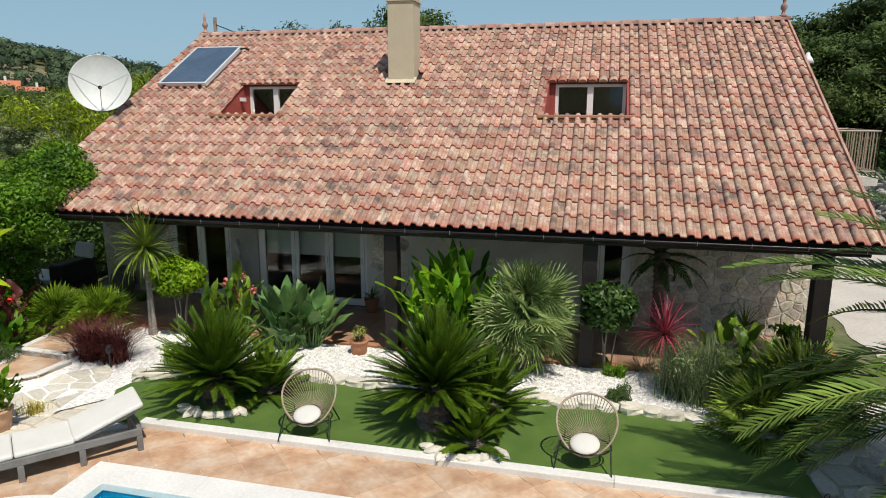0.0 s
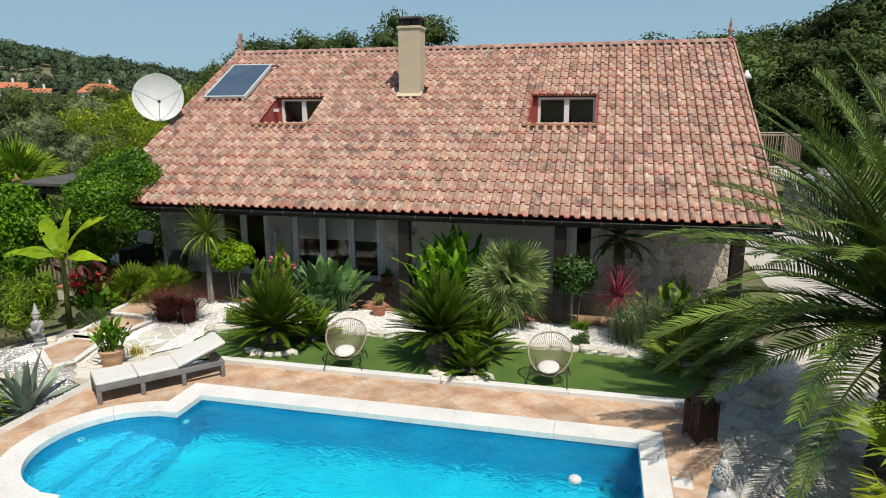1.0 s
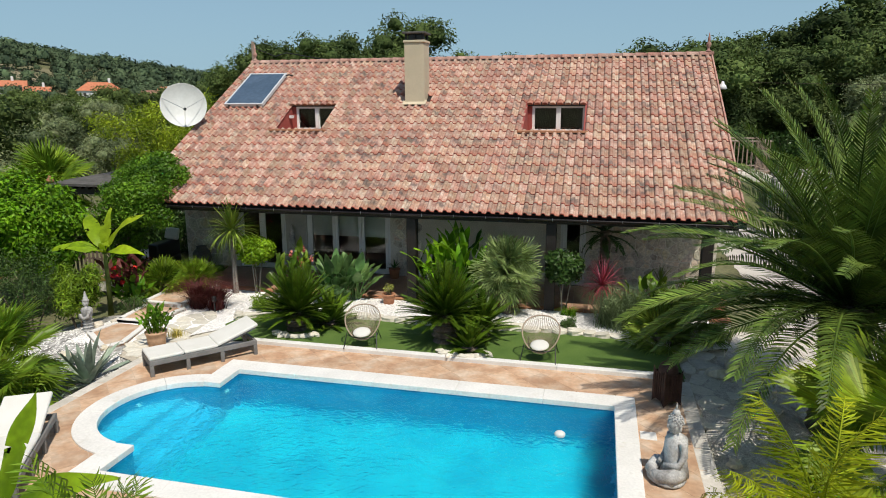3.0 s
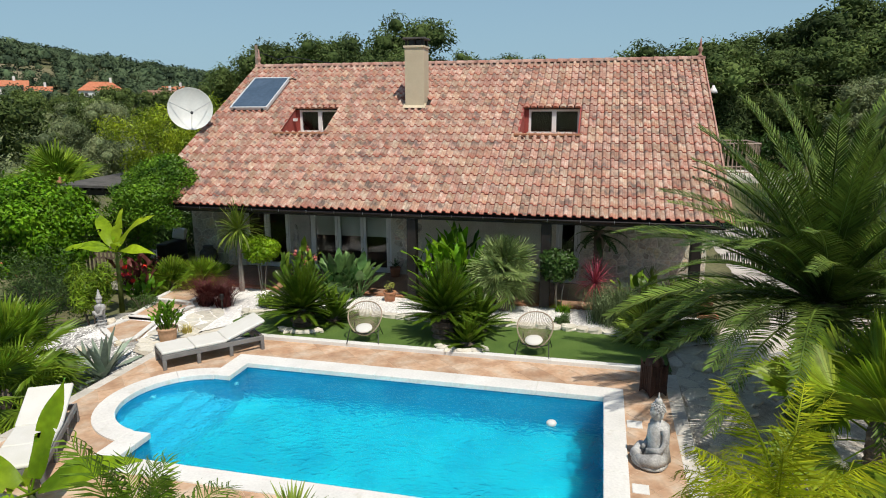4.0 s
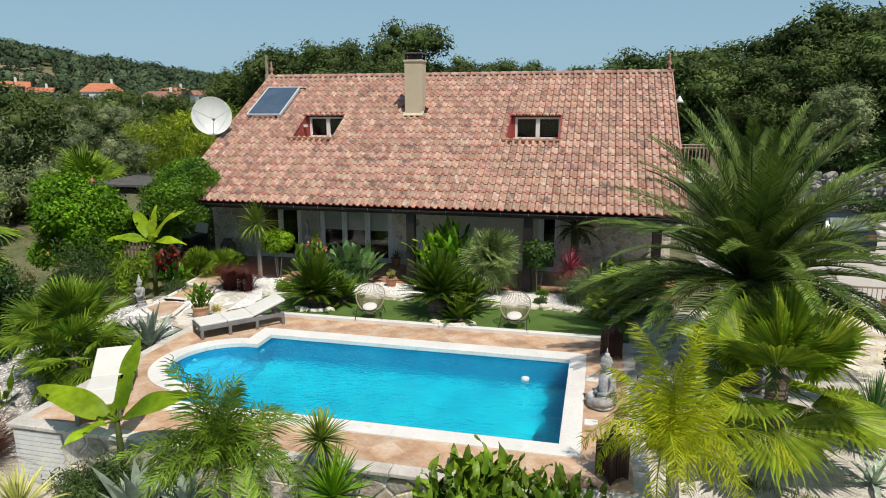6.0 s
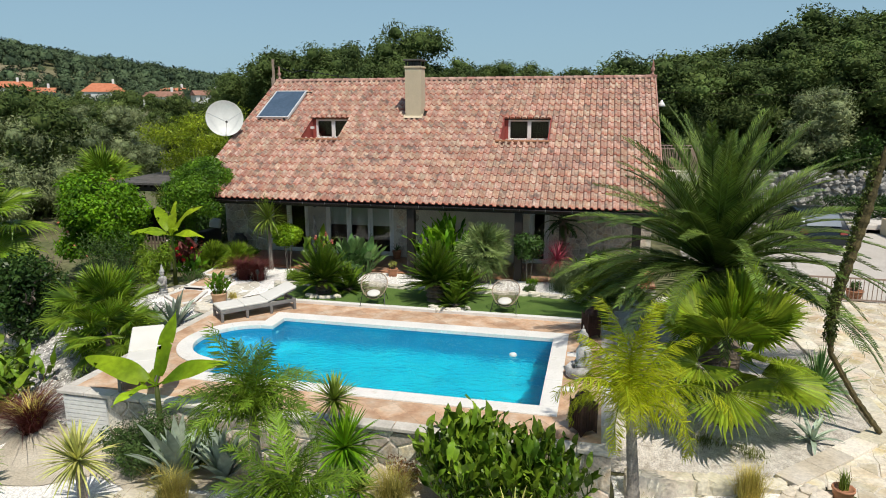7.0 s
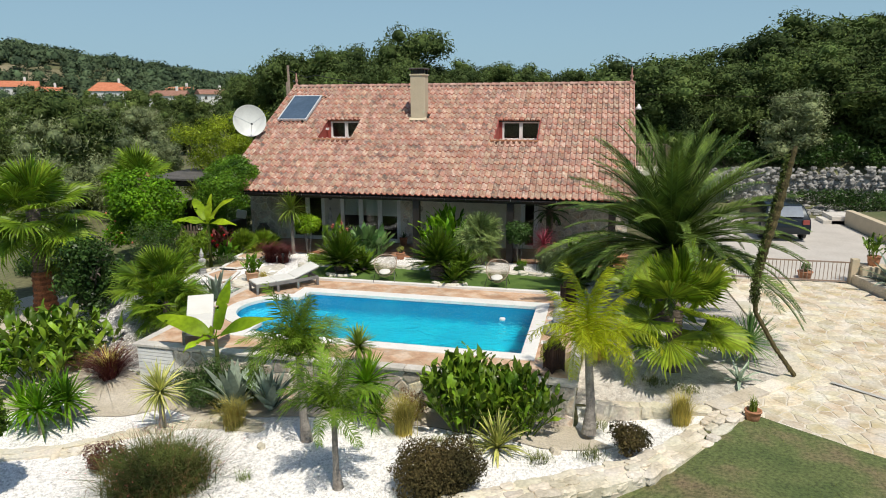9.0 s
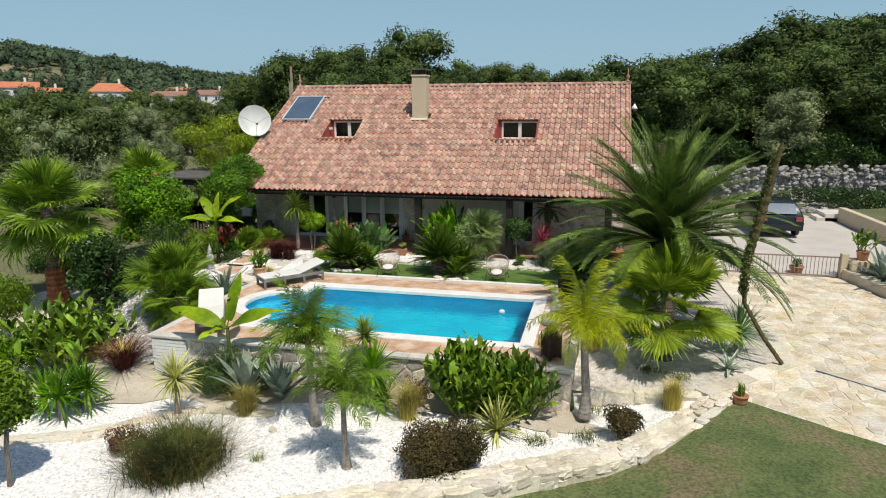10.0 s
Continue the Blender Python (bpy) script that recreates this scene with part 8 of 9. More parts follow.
shrub("pot_succulent", "small pale succulent in a terracotta pot", "plant", (5.86, -0.2, 0.28), 0.16, 0.16, 0.17, PALEYUCCA_LEAF, 260, 0.05, 171)
pot("dark red pot beside the glazed door", (5.25, 2.2, FLOOR), 0.15, 0.28, TERRACOTTA)
rosette("pot_succulent", "dark spiky plant in a dark red pot", "plant", (5.25, 2.2, 0.32), DARK_LEAF, 18, 0.3, 0.03, 0.5, (80, 10), 172)
pot("terracotta pot on the stone drive", (15.98, -9.28, -0.66), 0.15, 0.26, TERRACOTTA)
grass_clump("upright green plant in a terracotta pot", (15.98, -9.28, -0.45), YUCCA_LEAF, 60, 0.5, 0.14, 173, 0.02, "plant", base=0.04, name="pot_plant")
pot("terracotta pot at the sunny end of the veranda", (13.55, 0.75, 0.05), 0.3, 0.35, TERRACOTTA)
shrub("pot_plant", "sparse plant in a terracotta pot", "plant", (13.55, 0.75, 0.36), 0.2, 0.2, 0.3, CITRUS_LEAF, 160, 0.07, 174)
pot("terracotta pot at the end of the veranda", (13.15, 1.15, 0.05), 0.24, 0.34, TERRACOTTA)
shrub("pot_plant", "leafy plant in a terracotta pot", "plant", (13.15, 1.15, 0.36), 0.26, 0.26, 0.22, CITRUS_LEAF, 320, 0.12, 175)
whole("urn", Geo().lathe([(0.16, 0), (0.3, 0.15), (0.40, 0.40), (0.36, 0.62), (0.22, 0.75), (0.20, 0.80), (0.24, 0.83), (0.16, 0.83)], 24).mesh("urn", SLATE, True), "large dark round clay urn by the wall", "urn", (-0.85, 2.1, FLOOR)).scale = (0.7, 0.7, 0.8)
whole("watering_can", Geo().lathe([(0.15, 0), (0.16, 0.12), (0.13, 0.16), (0.05, 0.17)], 16).tube([(0.14, 0, 0.03), (0.30, 0, 0.14)], [0.02, 0.015], 6).mesh("watering_can", GLOSSY_LEAF, True), "green plastic watering can on the veranda", "watering can", (-0.15, 1.85, FLOOR))
# daybed at the open end of the veranda
db = thing("daybed", "dark rattan daybed with white cushions on the veranda", "daybed", (-2.9, 1.2, FLOOR))
bevel(part("base", Geo().box(-0.6, 0, 0, 1.2, 1.1, 0.35).mesh("base", BLACK), db), 0.05, 3)
bevel(part("backrest", Geo().box(0.85, 0, 0.352, 1.2, 1.1, 0.85).mesh("backrest", BLACK), db), 0.06, 3)
bevel(part("cushion", Geo().box(-0.55, 0.08, 0.352, 0.8, 1.0, 0.46).mesh("cushion", CUSHION), db), 0.04, 3)
bevel(part("pillow", Geo().box(0, -0.06, 0, 0.42, 0.08, 0.36).mesh("pillow", CUSHION), db, pose(0.86, 0.8, 0.88, -14, 8, 10)), 0.05, 3)

# pergola
pg = thing("pergola", "dark timber pergola with a flat thatched cover and terracotta finials", "pergola", (-6.45, 3.2, -0.5))
for x in (0, 1.75):
    for y in (0, 2.6):
        bevel(part("post", Geo().box(x, y, 0, x + 0.16, y + 0.16, 2.55).mesh("post", DARKWOOD), pg), 0.01)
for y in (-0.1, 2.55):
    part("beam", Geo().box(-0.3, y, 2.552, 2.2, y + 0.2, 2.75).mesh("beam", DARKWOOD), pg)
for k in range(10):
    part("rafter", Geo().box(-0.35 + k * 0.27, -0.35, 2.752, -0.25 + k * 0.27, 3.1, 2.84).mesh("rafter", DARKWOOD), pg)
part("cover", Geo().add([(-0.42, -0.5, 2.85), (2.3, -0.5, 2.85), (2.3, 3.2, 2.95), (-0.42, 3.2, 2.95), (-0.42, -0.5, 2.93), (2.3, -0.5, 2.93), (2.3, 3.2, 3.03), (-0.42, 3.2, 3.03)],
     [(0, 3, 2, 1), (4, 5, 6, 7), (0, 1, 5, 4), (1, 2, 6, 5), (2, 3, 7, 6), (3, 0, 4, 7)]).mesh("cover", SLATE), pg)
for x, y in ((-0.3, -0.4), (0.3, 3.0), (2.15, 3.0)):
    part("finial", Geo().lathe([(0.12, 0), (0.13, 0.06), (0.05, 0.16), (0.015, 0.26)], 10).mesh("finial", TERRACOTTA, True), pg, pose(x, y, 2.95))
part("back_screen", Geo().box(-0.2, 2.62, 0.0, 2.1, 2.66, 2.5).mesh("back_screen", DARKWOOD), pg, label="dark timber screen")
part("side_screen", Geo().box(0.03, 0.2, 0.0, 0.07, 2.6, 1.6).mesh("side_screen", DARKWOOD), pg)
# picket fence by the pergola
fc = thing("garden_fence", "low weathered picket fence beside the pergola", "fence", (-4.9, 1.2, -0.5))
for z in (0.3, 0.85):
    part("rail", Geo().box(0, 0, z, 2.6, 0.04, z + 0.06).mesh("rail", WOODPOLE), fc)
for k in range(18):
    part("picket", Geo().box(0.02 + k * 0.148, -0.02, 0, 0.09 + k * 0.148, -0.002, 1.15 + 0.05 * (k % 3)).mesh("picket", WOODPOLE), fc)
bevel(part("post", Geo().box(-0.1, -0.06, 0, 0.02, 0.06, 1.3).mesh("post", TERRACOTTA), fc), 0.01)

# utility poles and wire behind the ridge
for x, y, top in ((-4.7, 12.9, 7.75), (-5.6, 14.5, 6.9)):
    ob = whole("utility_pole", Geo().tube([(0, 0, -1), (0, 0, top - 0.0)], [0.09, 0.07], 10).mesh("utility_pole", WOODPOLE, True), "weathered wooden utility pole behind the house", "pole", (x, y, 0), 0, "utility poles")
whole("overhead_wire", Geo().tube([(-4.7, 12.9, 7.5), (-3.4, 12.5, 7.05), (-2.6, 12.0, 7.15), (-1.2, 11.4, 6.9), (2, 10.6, 6.4)], 0.02, 5).mesh("overhead_wire", BLACK), "black overhead cable sagging to the roof", "cable")
whole("overhead_wire", Geo().tube([(15, 24, 6.2), (24, 23, 5.9), (33, 22, 6.6), (44, 20, 7.6)], 0.011, 5).mesh("overhead_wire", SOIL), "thin overhead cable before the oaks", "cable")

# gate, planters and walls by the drive
gt = thing("garden_gate", "low brown metal bar gate across the drive", "gate", (17.6, 2.55, -0.66))
for z in (0.05, 0.74):
    part("rail", Geo().box(0, 0, z, 3.85, 0.04, z + 0.05).mesh("rail", BROWNMETAL), gt)
for k in range(30):
    part("bar", Geo().tube([(0.05 + k * 0.13, 0.02, 0.1), (0.05 + k * 0.13, 0.02, 0.74)], 0.012, 6).mesh("bar", BROWNMETAL), gt)
bevel(part("gate_post", Geo().box(3.86, -0.12, -0.1, 4.1, 0.12, 0.92).mesh("gate_post", CREAM), gt), 0.015)
pl = thing("planter_wall", "low stone planter wall along the drive", "wall", kind="structure")
bevel(part("wall", Geo().prism([(21.5, 2.4), (21.8, 2.4), (22.6, -1.0), (23.6, -4.0), (23.3, -4.0), (22.3, -1.0)], -0.75, -0.28).mesh("wall", LIMESTONE), pl), 0.03, 3)
bevel(part("planter_box", Geo().box(21.72, 2.2, -0.7, 22.6, 2.9, 0.05).mesh("planter_box", CREAM), pl), 0.02, 2)
for k, (x, y, s) in enumerate(((22.5, 1.5, 1.15), (22.75, 0.3, 1.1), (23.3, -0.9, 0.9))):
    rosette("agave", "large blue-grey agave in the drive planter", "agave", (x, y, -0.45), AGAVE_LEAF, 24, 1.15 * s, 0.2 * s, 0.4, (82, 8), 180 + k, 0.05, 0.06, fold=0.35, thick=0.25, group="agaves")
pot("terracotta pot with a leafy plant on the planter", (22.15, 2.55, 0.05), 0.2, 0.34, TERRACOTTA)
leafy_clump("pot_plant", "leafy green plant in a terracotta pot on the planter", "plant", (22.15, 2.55, 0.34), GLOSSY_LEAF, 8, 0.5, 0.5, 0.34, 0.09, 176, per=5)
pot("low terracotta pot beside the drive gate", (20.2, 3.1, -0.66), 0.24, 0.26, TERRACOTTA)
shrub("pot_plant", "small dark plant in a terracotta pot by the gate", "plant", (20.2, 3.1, -0.44), 0.2, 0.2, 0.2, ROSEMARY_LEAF, 400, 0.07, 177)
low = thing("garden_wall", "long low cream retaining wall with steps beside the drive", "wall", kind="structure")
bevel(part("wall", Geo().prism([(25.3, 15.3), (25.65, 15.3), (25.9, 9.5), (25.75, 3.0), (25.4, 3.0), (25.55, 9.5)], -0.75, 0.12).mesh("wall", CREAM), low), 0.02)
for k in range(2):
    bevel(part("step", Geo().box(24.3 + 0.4 * k, 15.31, -0.75, 28.5, 16.6 + 0.4 * k, -0.45 + 0.2 * k).mesh("step", EDGING), low), 0.02)
whole("planting_bed", Geo().prism([(25.66, 3.0), (25.92, 9.5), (25.66, 15.3), (30.5, 17.5), (31, 3)], -0.75, 0.0).mesh("planting_bed", EARTH), "raised earth bed behind the retaining wall", "bed", kind="structure")
shrub("hedge", "clipped dark hedge before the dry stone wall", "hedge", (29.2, 20.0, -0.6), 5.6, 0.9, 1.0, DARK_LEAF, 12000, 0.13, 190, 16, z0=0.1)
shrub("garden_shrub", "green shrub on the retaining wall", "shrub", (27.0, 11.0, 0.0), 1.1, 1.1, 0.6, CITRUS_LEAF, 2600, 0.12, 191)
for k, (x, y) in enumerate(((26.6, 9.0), (26.8, 7.0), (27.8, 9.8))):
    shrub("garden_shrub", "low green shrub on the retaining wall", "shrub", (x, y, 0.0), 0.6, 0.6, 0.4, ROSEMARY_LEAF, 1400, 0.09, 192 + k)

# parked car, its tail seen beyond the palm
car = thing("car", "dark parked hatchback on the concrete drive", "car", (21.1, 12.2, -0.64), 93, scale=1.15)
prof_c = [(-2.0, 0.30), (-2.05, 0.62), (-1.95, 0.92), (-1.55, 1.38), (-0.6, 1.50), (0.35, 1.42), (0.95, 1.0), (1.85, 0.82), (2.05, 0.55), (2.0, 0.30)]
g = Geo()
nn = len(prof_c)
ring_v = []
for yy, sc in ((-0.86, 0.94), (-0.80, 1.0), (0.80, 1.0), (0.86, 0.94)):
    ring_v += [(x, yy * (1.0 if z < 0.95 else 0.82), 0.30 + (z - 0.30) * sc) for x, z in prof_c]
g.add(ring_v, [(r * nn + i, r * nn + (i + 1) % nn, (r + 1) * nn + (i + 1) % nn, (r + 1) * nn + i) for r in range(3) for i in range(nn)] + [tuple(range(nn))[::-1], tuple(3 * nn + i for i in range(nn))])
bevel(part("body", g.mesh("body", CARBODY, True), car), 0.03)
part("rear_window", Geo().add([(-1.96, -0.58, 0.98), (-1.96, 0.58, 0.98), (-1.62, 0.56, 1.36), (-1.62, -0.56, 1.36)], [(0, 1, 2, 3)]).mesh("rear_window", PANELBLUE), car, pose(-0.012, 0, 0.012))
for sx, sy in ((-1.3, -0.78), (-1.3, 0.78), (1.3, -0.78), (1.3, 0.78)):
    wh = part("wheel", Geo().lathe([(0.2, -0.1), (0.31, -0.09), (0.32, 0), (0.31, 0.09), (0.2, 0.1)], 20).mesh("wheel", BLACK, True), car, pose(sx, sy, 0.32, 90, 0, 0))
    part("rim", Geo().lathe([(0.02, -0.105), (0.19, -0.103), (0.19, 0.103), (0.02, 0.105)], 16).mesh("rim", ALU), wh)
for sy in (-0.66, 0.66):
    part("tail_light", Geo().box(-2.06, sy - 0.12, 0.70, -2.0, sy + 0.12, 0.88).mesh("tail_light", RED), car)

# ---- stone work on the ground ----
def ground_stones(parent, name, poly, cell, gap, seed, mat, lift, thick, z=None, keep=300):
    xs, ys = [p[0] for p in poly], [p[1] for p in poly]
    cells = [c for c in voronoi(min(xs), min(ys), max(xs), max(ys), cell, gap, seed, 1.25, 1.25) if inside(poly, sum(p[0] for p in c) / len(c), sum(p[1] for p in c) / len(c))]
    cells.sort(key=lambda c: (c[0][0] - 15) ** 2 + (c[0][1] + 10) ** 2)
    rest_g = Geo()
    for k, c in enumerate(cells):
        n = len(c)
        cx, cy = sum(p[0] for p in c) / n, sum(p[1] for p in c) / n
        zz = (ground_z(cx, cy) if z is None else z) + lift + 0.012 * ((k * 7) % 5) / 5
        v = [(x, y, zz - thick) for x, y in c] + [(x, y, zz - 0.012) for x, y in c] + [(cx + (x - cx) * 0.93, cy + (y - cy) * 0.93, zz) for x, y in c]
        f = [(i, (i + 1) % n, n + (i + 1) % n, n + i) for i in range(n)] + [(n + i, n + (i + 1) % n, 2 * n + (i + 1) % n, 2 * n + i) for i in range(n)] + [tuple(range(2 * n, 3 * n))]
        if k < keep:
            part(name, Geo().add(v, f).mesh(name, mat), parent)
        else:
            rest_g.add(v, f)
    if rest_g.n:
        part(name + "s", rest_g.mesh(name + "s", mat), parent, kind="stuff")


DRIVE = [(15.9, -8.95), (18.3, -10.6), (23.8, -13.2), (23.2, -4.2), (22.1, -0.8), (21.4, 2.5), (17.3, 2.5), (17.5, -4.4), (17.48, -6.55), (16.4, -7.65), (15.35, -8.7)]
drive_paving = sheet("drive_paving", DRIVE, FLAG_JOINT, "crazy paving of yellow limestone flags", "paving", lift=0.046, cell=0.25, ragged=0.0)
ground_stones(drive_paving, "flagstone", DRIVE, 0.29, 0.030, 21, FLAG, 0.052, 0.05)
whole("drain_channel", Geo().add([(18.05, -7.02, 0), (18.12, -6.94, 0), (20.4, -8.85, 0), (20.33, -8.93, 0)], [(0, 1, 2, 3)]).mesh("drain_channel", GREYPILLAR), "narrow blue-grey drain channel in the paving", "drain", (0, 0, -0.585), kind="structure")
PATCH = [(12.5, -5.0), (12.5, -2.3), (12.9, -1.75), (14.2, -1.5), (14.4, -2.7), (14.0, -4.1), (13.3, -5.1)]
slabs_right = sheet("flagstone_patch", PATCH, SAND, "grey flagstones in the shade of the date palm", "paving", lift=0.012, cell=0.2, ragged=0.0)
ground_stones(slabs_right, "flagstone", PATCH, 0.36, 0.04, 22, PALE_PAVING, 0.03, 0.05)
PATCH = [(1.4, -4.0), (1.7, -4.7), (2.2, -4.9), (3.5, -3.6), (3.25, -3.42), (2.75, -2.6), (2.7, -2.0), (1.9, -1.7), (1.3, -2.5)]
slabs_left = sheet("flagstone_patch", PATCH, SAND, "pale crazy paving beside the lounger", "paving", lift=0.03, cell=0.2, z=-0.02, ragged=0.0)
ground_stones(slabs_left, "flagstone", PATCH, 0.27, 0.035, 23, PALE_PAVING, 0.05, 0.05, z=-0.02)

# stepped path to the veranda
path = thing("stepped_path", "terracotta garden path in three steps with white edging", "path", kind="structure")
for poly, z in (([(-0.3, 0.22), (-0.14, -1.6), (1.0, -1.65), (0.9, 0.22)], 0.10), ([(0.0, -1.72), (0.14, -2.88), (0.80, -2.88), (1.15, -2.4), (1.2, -1.76)], 0.065), ([(0.2, -3.0), (0.1, -3.75), (1.1, -4.5), (1.35, -4.1), (1.08, -3.05)], 0.04)):
    part("path_slab", Geo().prism(poly, z - 0.35, z).mesh("path_slab", PAVER), path)
    for p, q in zip(poly, poly[1:]):
        slabs("path_edging", p, q, 0.12, 0.25, z + 0.03, 0.7, path, COPING)

# rounded building stones: a few shapes, each laid many times
def rounded_stone(seed, rough=0.24, rows=7, cols=12):
    g_ = Geo()
    v, f = [(0, 0, -0.5)], []
    for j in range(1, rows):
        th = math.pi * j / rows
        for k in range(cols):
            ph_ = 2 * math.pi * k / cols
            d = Vector((math.sin(th) * math.cos(ph_), math.sin(th) * math.sin(ph_), -math.cos(th)))
            q = 0.5 / (abs(d.x) ** 7 + abs(d.y) ** 7 + abs(d.z) ** 7) ** (1 / 7) * (1 + rough * noise.noise(d * 1.6 + Vector((seed * 5.3, seed, 1))))
            v.append(tuple(d * q))
    v.append((0, 0, 0.5))
    for k in range(cols):
        k2 = (k + 1) % cols
        f.append((0, 1 + k2, 1 + k))
        for j in range(rows - 2):
            a = 1 + j * cols
            f.append((a + k, a + k2, a + cols + k2, a + cols + k))
        f.append((1 + (rows - 2) * cols + k, 1 + (rows - 2) * cols + k2, len(v) - 1))
    return g_.add(v, f)


STONES = {}


def stone_wall(name, label, pts, width, zfun, height, length, mat, seed, across=2, courses=1, core=True):
    """Stones laid along a line, in rows across and courses up."""
    t = thing(name, label, "wall", kind="structure")
    rs = np.random.default_rng(seed)
    if mat.name not in STONES:
        STONES[mat.name] = [rounded_stone(k).mesh("block", mat) for k in range(7)]
    P = [Vector((x, y, 0)) for x, y in pts]
    run = [0.0]
    for a, b in zip(P, P[1:]):
        run.append(run[-1] + (b - a).length)

    def at(s):
        for k in range(len(P) - 1):
            if s <= run[k + 1]:
                return P[k].lerp(P[k + 1], (s - run[k]) / (run[k + 1] - run[k])), (P[k + 1] - P[k]).normalized()
        return P[-1], (P[-1] - P[-2]).normalized()

    made = 0
    for c in range(courses):
        for a in range(across):
            s = 0.0
            while s < run[-1]:
                l = length * (0.6 + 0.8 * rs.random())
                p, d = at(min(s + l / 2, run[-1]))
                off = width * ((a + 0.5) / across - 0.5) + 0.02 * rs.normal()
                q = p + Vector((-d.y, d.x, 0)) * off
                z = zfun(q.x, q.y) + (c + 0.5) * height + 0.018 * rs.normal()
                m = pose(q.x, q.y, z, rs.normal() * 4, rs.normal() * 4, math.degrees(math.atan2(d.y, d.x)) + rs.normal() * 7) @ Matrix.Diagonal((l * 1.06, width / across * 1.12, height * 1.1, 1))
                part("block", STONES[mat.name][made % 7], t, m)
                made += 1
                s += l
    if core:
        g_ = Geo()
        for k in range(len(P) - 1):
            d = (P[k + 1] - P[k]).normalized()
            nv = Vector((-d.y, d.x, 0)) * (width * 0.49)
            z0 = min(zfun(P[k].x, P[k].y), zfun(P[k + 1].x, P[k + 1].y))
            g_.prism([(P[k] - nv).to_2d(), (P[k + 1] - nv).to_2d(), (P[k + 1] + nv).to_2d(), (P[k] + nv).to_2d()], z0 - 0.25, z0 + courses * height * 0.96)
        part("bedding", g_.mesh("bedding", mat), t)
    return t


low_z = lambda x, y: -1.0 + 0.22 * step(14.5, 16.5, x)
stone_wall("stone_wall", "curved low wall of pale limestone blocks", [(4.6, -16.0), (7.0, -15.25), (9.0, -14.35), (10.8, -13.4), (12.19, -12.48), (13.07, -11.96), (13.72, -11.5), (14.25, -10.95), (14.72, -10.35), (15.25, -9.65), (15.55, -9.2)], 0.6, low_z, 0.17, 0.36, LIMESTONE, 31, 3, 2)
stone_wall("stone_wall", "low kerb of pale stone below the palm bed", [(12.75, -9.3), (13.8, -9.2), (14.6, -9.12), (15.2, -9.05)], 0.26, lambda x, y: -0.80, 0.24, 0.34, LIMESTONE, 32, 1)
kerb = thing("kerb", "smooth pale mortar kerb between palm bed and stone drive", "kerb", kind="structure")
KERB = [(15.42, -9.05), (16.6, -7.9), (17.76, -6.72), (17.8, -4.4), (17.65, -2.4), (17.55, 0.0), (17.5, 2.4)]
kerb_in = []
for k, p in enumerate(KERB):
    a, b = Vector(KERB[max(k - 1, 0)]), Vector(KERB[min(k + 1, len(KERB) - 1)])
    da, db = (Vector(p) - a), (b - Vector(p))
    na, nb = [Vector((-d.y, d.x)).normalized() if d.length else None for d in (da, db)]
    m = ((na or nb) + (nb or na)).normalized()
    kerb_in.append(Vector(p) + m * 0.4 / m.dot(na or nb))
for k in range(len(KERB) - 1):
    p, q, ip, iq = Vector(KERB[k]), Vector(KERB[k + 1]), kerb_in[k], kerb_in[k + 1]
    n = max(1, round((q - p).length / 0.8))
    for j in range(n):
        u, w = j / n, (j + 1) / n - 0.003
        bevel(part("kerb_slab", Geo().prism([p.lerp(q, u), p.lerp(q, w), ip.lerp(iq, w), ip.lerp(iq, u)], -0.78, -0.575).mesh("kerb_slab", LIMESTONE), kerb), 0.012, 2)
stone_wall("stone_wall", "low stone kerb along the gravel", [(-0.5, -13.6), (1.2, -13.2), (2.8, -12.5), (3.4, -11.8), (4.6, -11.25), (6.0, -11.2)], 0.42, lambda x, y: ground_z(x, y) - 0.02, 0.10, 0.5, LIMESTONE, 33, 2)
stone_wall("border_stones", "row of pale stones between lawn and pebbles", [(2.75, -2.15), (3.4, -1.85), (4.2, -1.7), (5.2, -1.45), (6.2, -1.5), (7.0, -1.55), (8.0, -1.5), (9.0, -1.52), (10.0, -1.48), (11.2, -1.5), (12.2, -1.9)], 0.24, lambda x, y: 0.02, 0.14, 0.30, PALE_PAVING, 34, 1, 1, False)


def dry_wall(label, x0, y0, x1, y1, z, h, seed, n):
    t = thing("dry_stone_wall", label, "wall", kind="structure")
    rs = np.random.default_rng(seed)
    protos = [Geo().blob((0, 0, 0), (1, 0.8, 0.7), seed + k, 0.55, 5, 7).mesh("stone", DRYSTONE) for k in range(5)]
    for k in range(n):
        f = rs.random()
        r = 0.11 + 0.15 * rs.random()
        part("stone", protos[k % 5], t, pose(x0 + (x1 - x0) * f, y0 + (y1 - y0) * f - 0.25 * rs.random(), z + h * rs.random() + 0.4 * f, rs.random() * 40, rs.random() * 40, rs.random() * 360) @ Matrix.Diagonal((r, r, r, 1)))
    part("core", Geo().prism([(x0, y0), (x1, y1), (x1, y1 + 0.6), (x0, y0 + 0.6)], z - 1, z + h * 0.85).mesh("core", DRYSTONE), t)


dry_wall("rough dry stone wall under the oaks", 19.5, 22.0, 37.0, 22.0, -0.55, 2.1, 41, 290)
# loose rubble at the foot of the wall
rubble = Geo()
rs = np.random.default_rng(43)
for k in range(260):
    x, y = 22.5 + 9 * rs.random(), 18.2 + 3.4 * rs.random()
    r = 0.08 + 0.16 * rs.random()
    rubble.blob((x, y, ground_z(x, y) + r * 0.3), (r, r * 0.8, r * 0.6), k, 0.5, 4, 6)
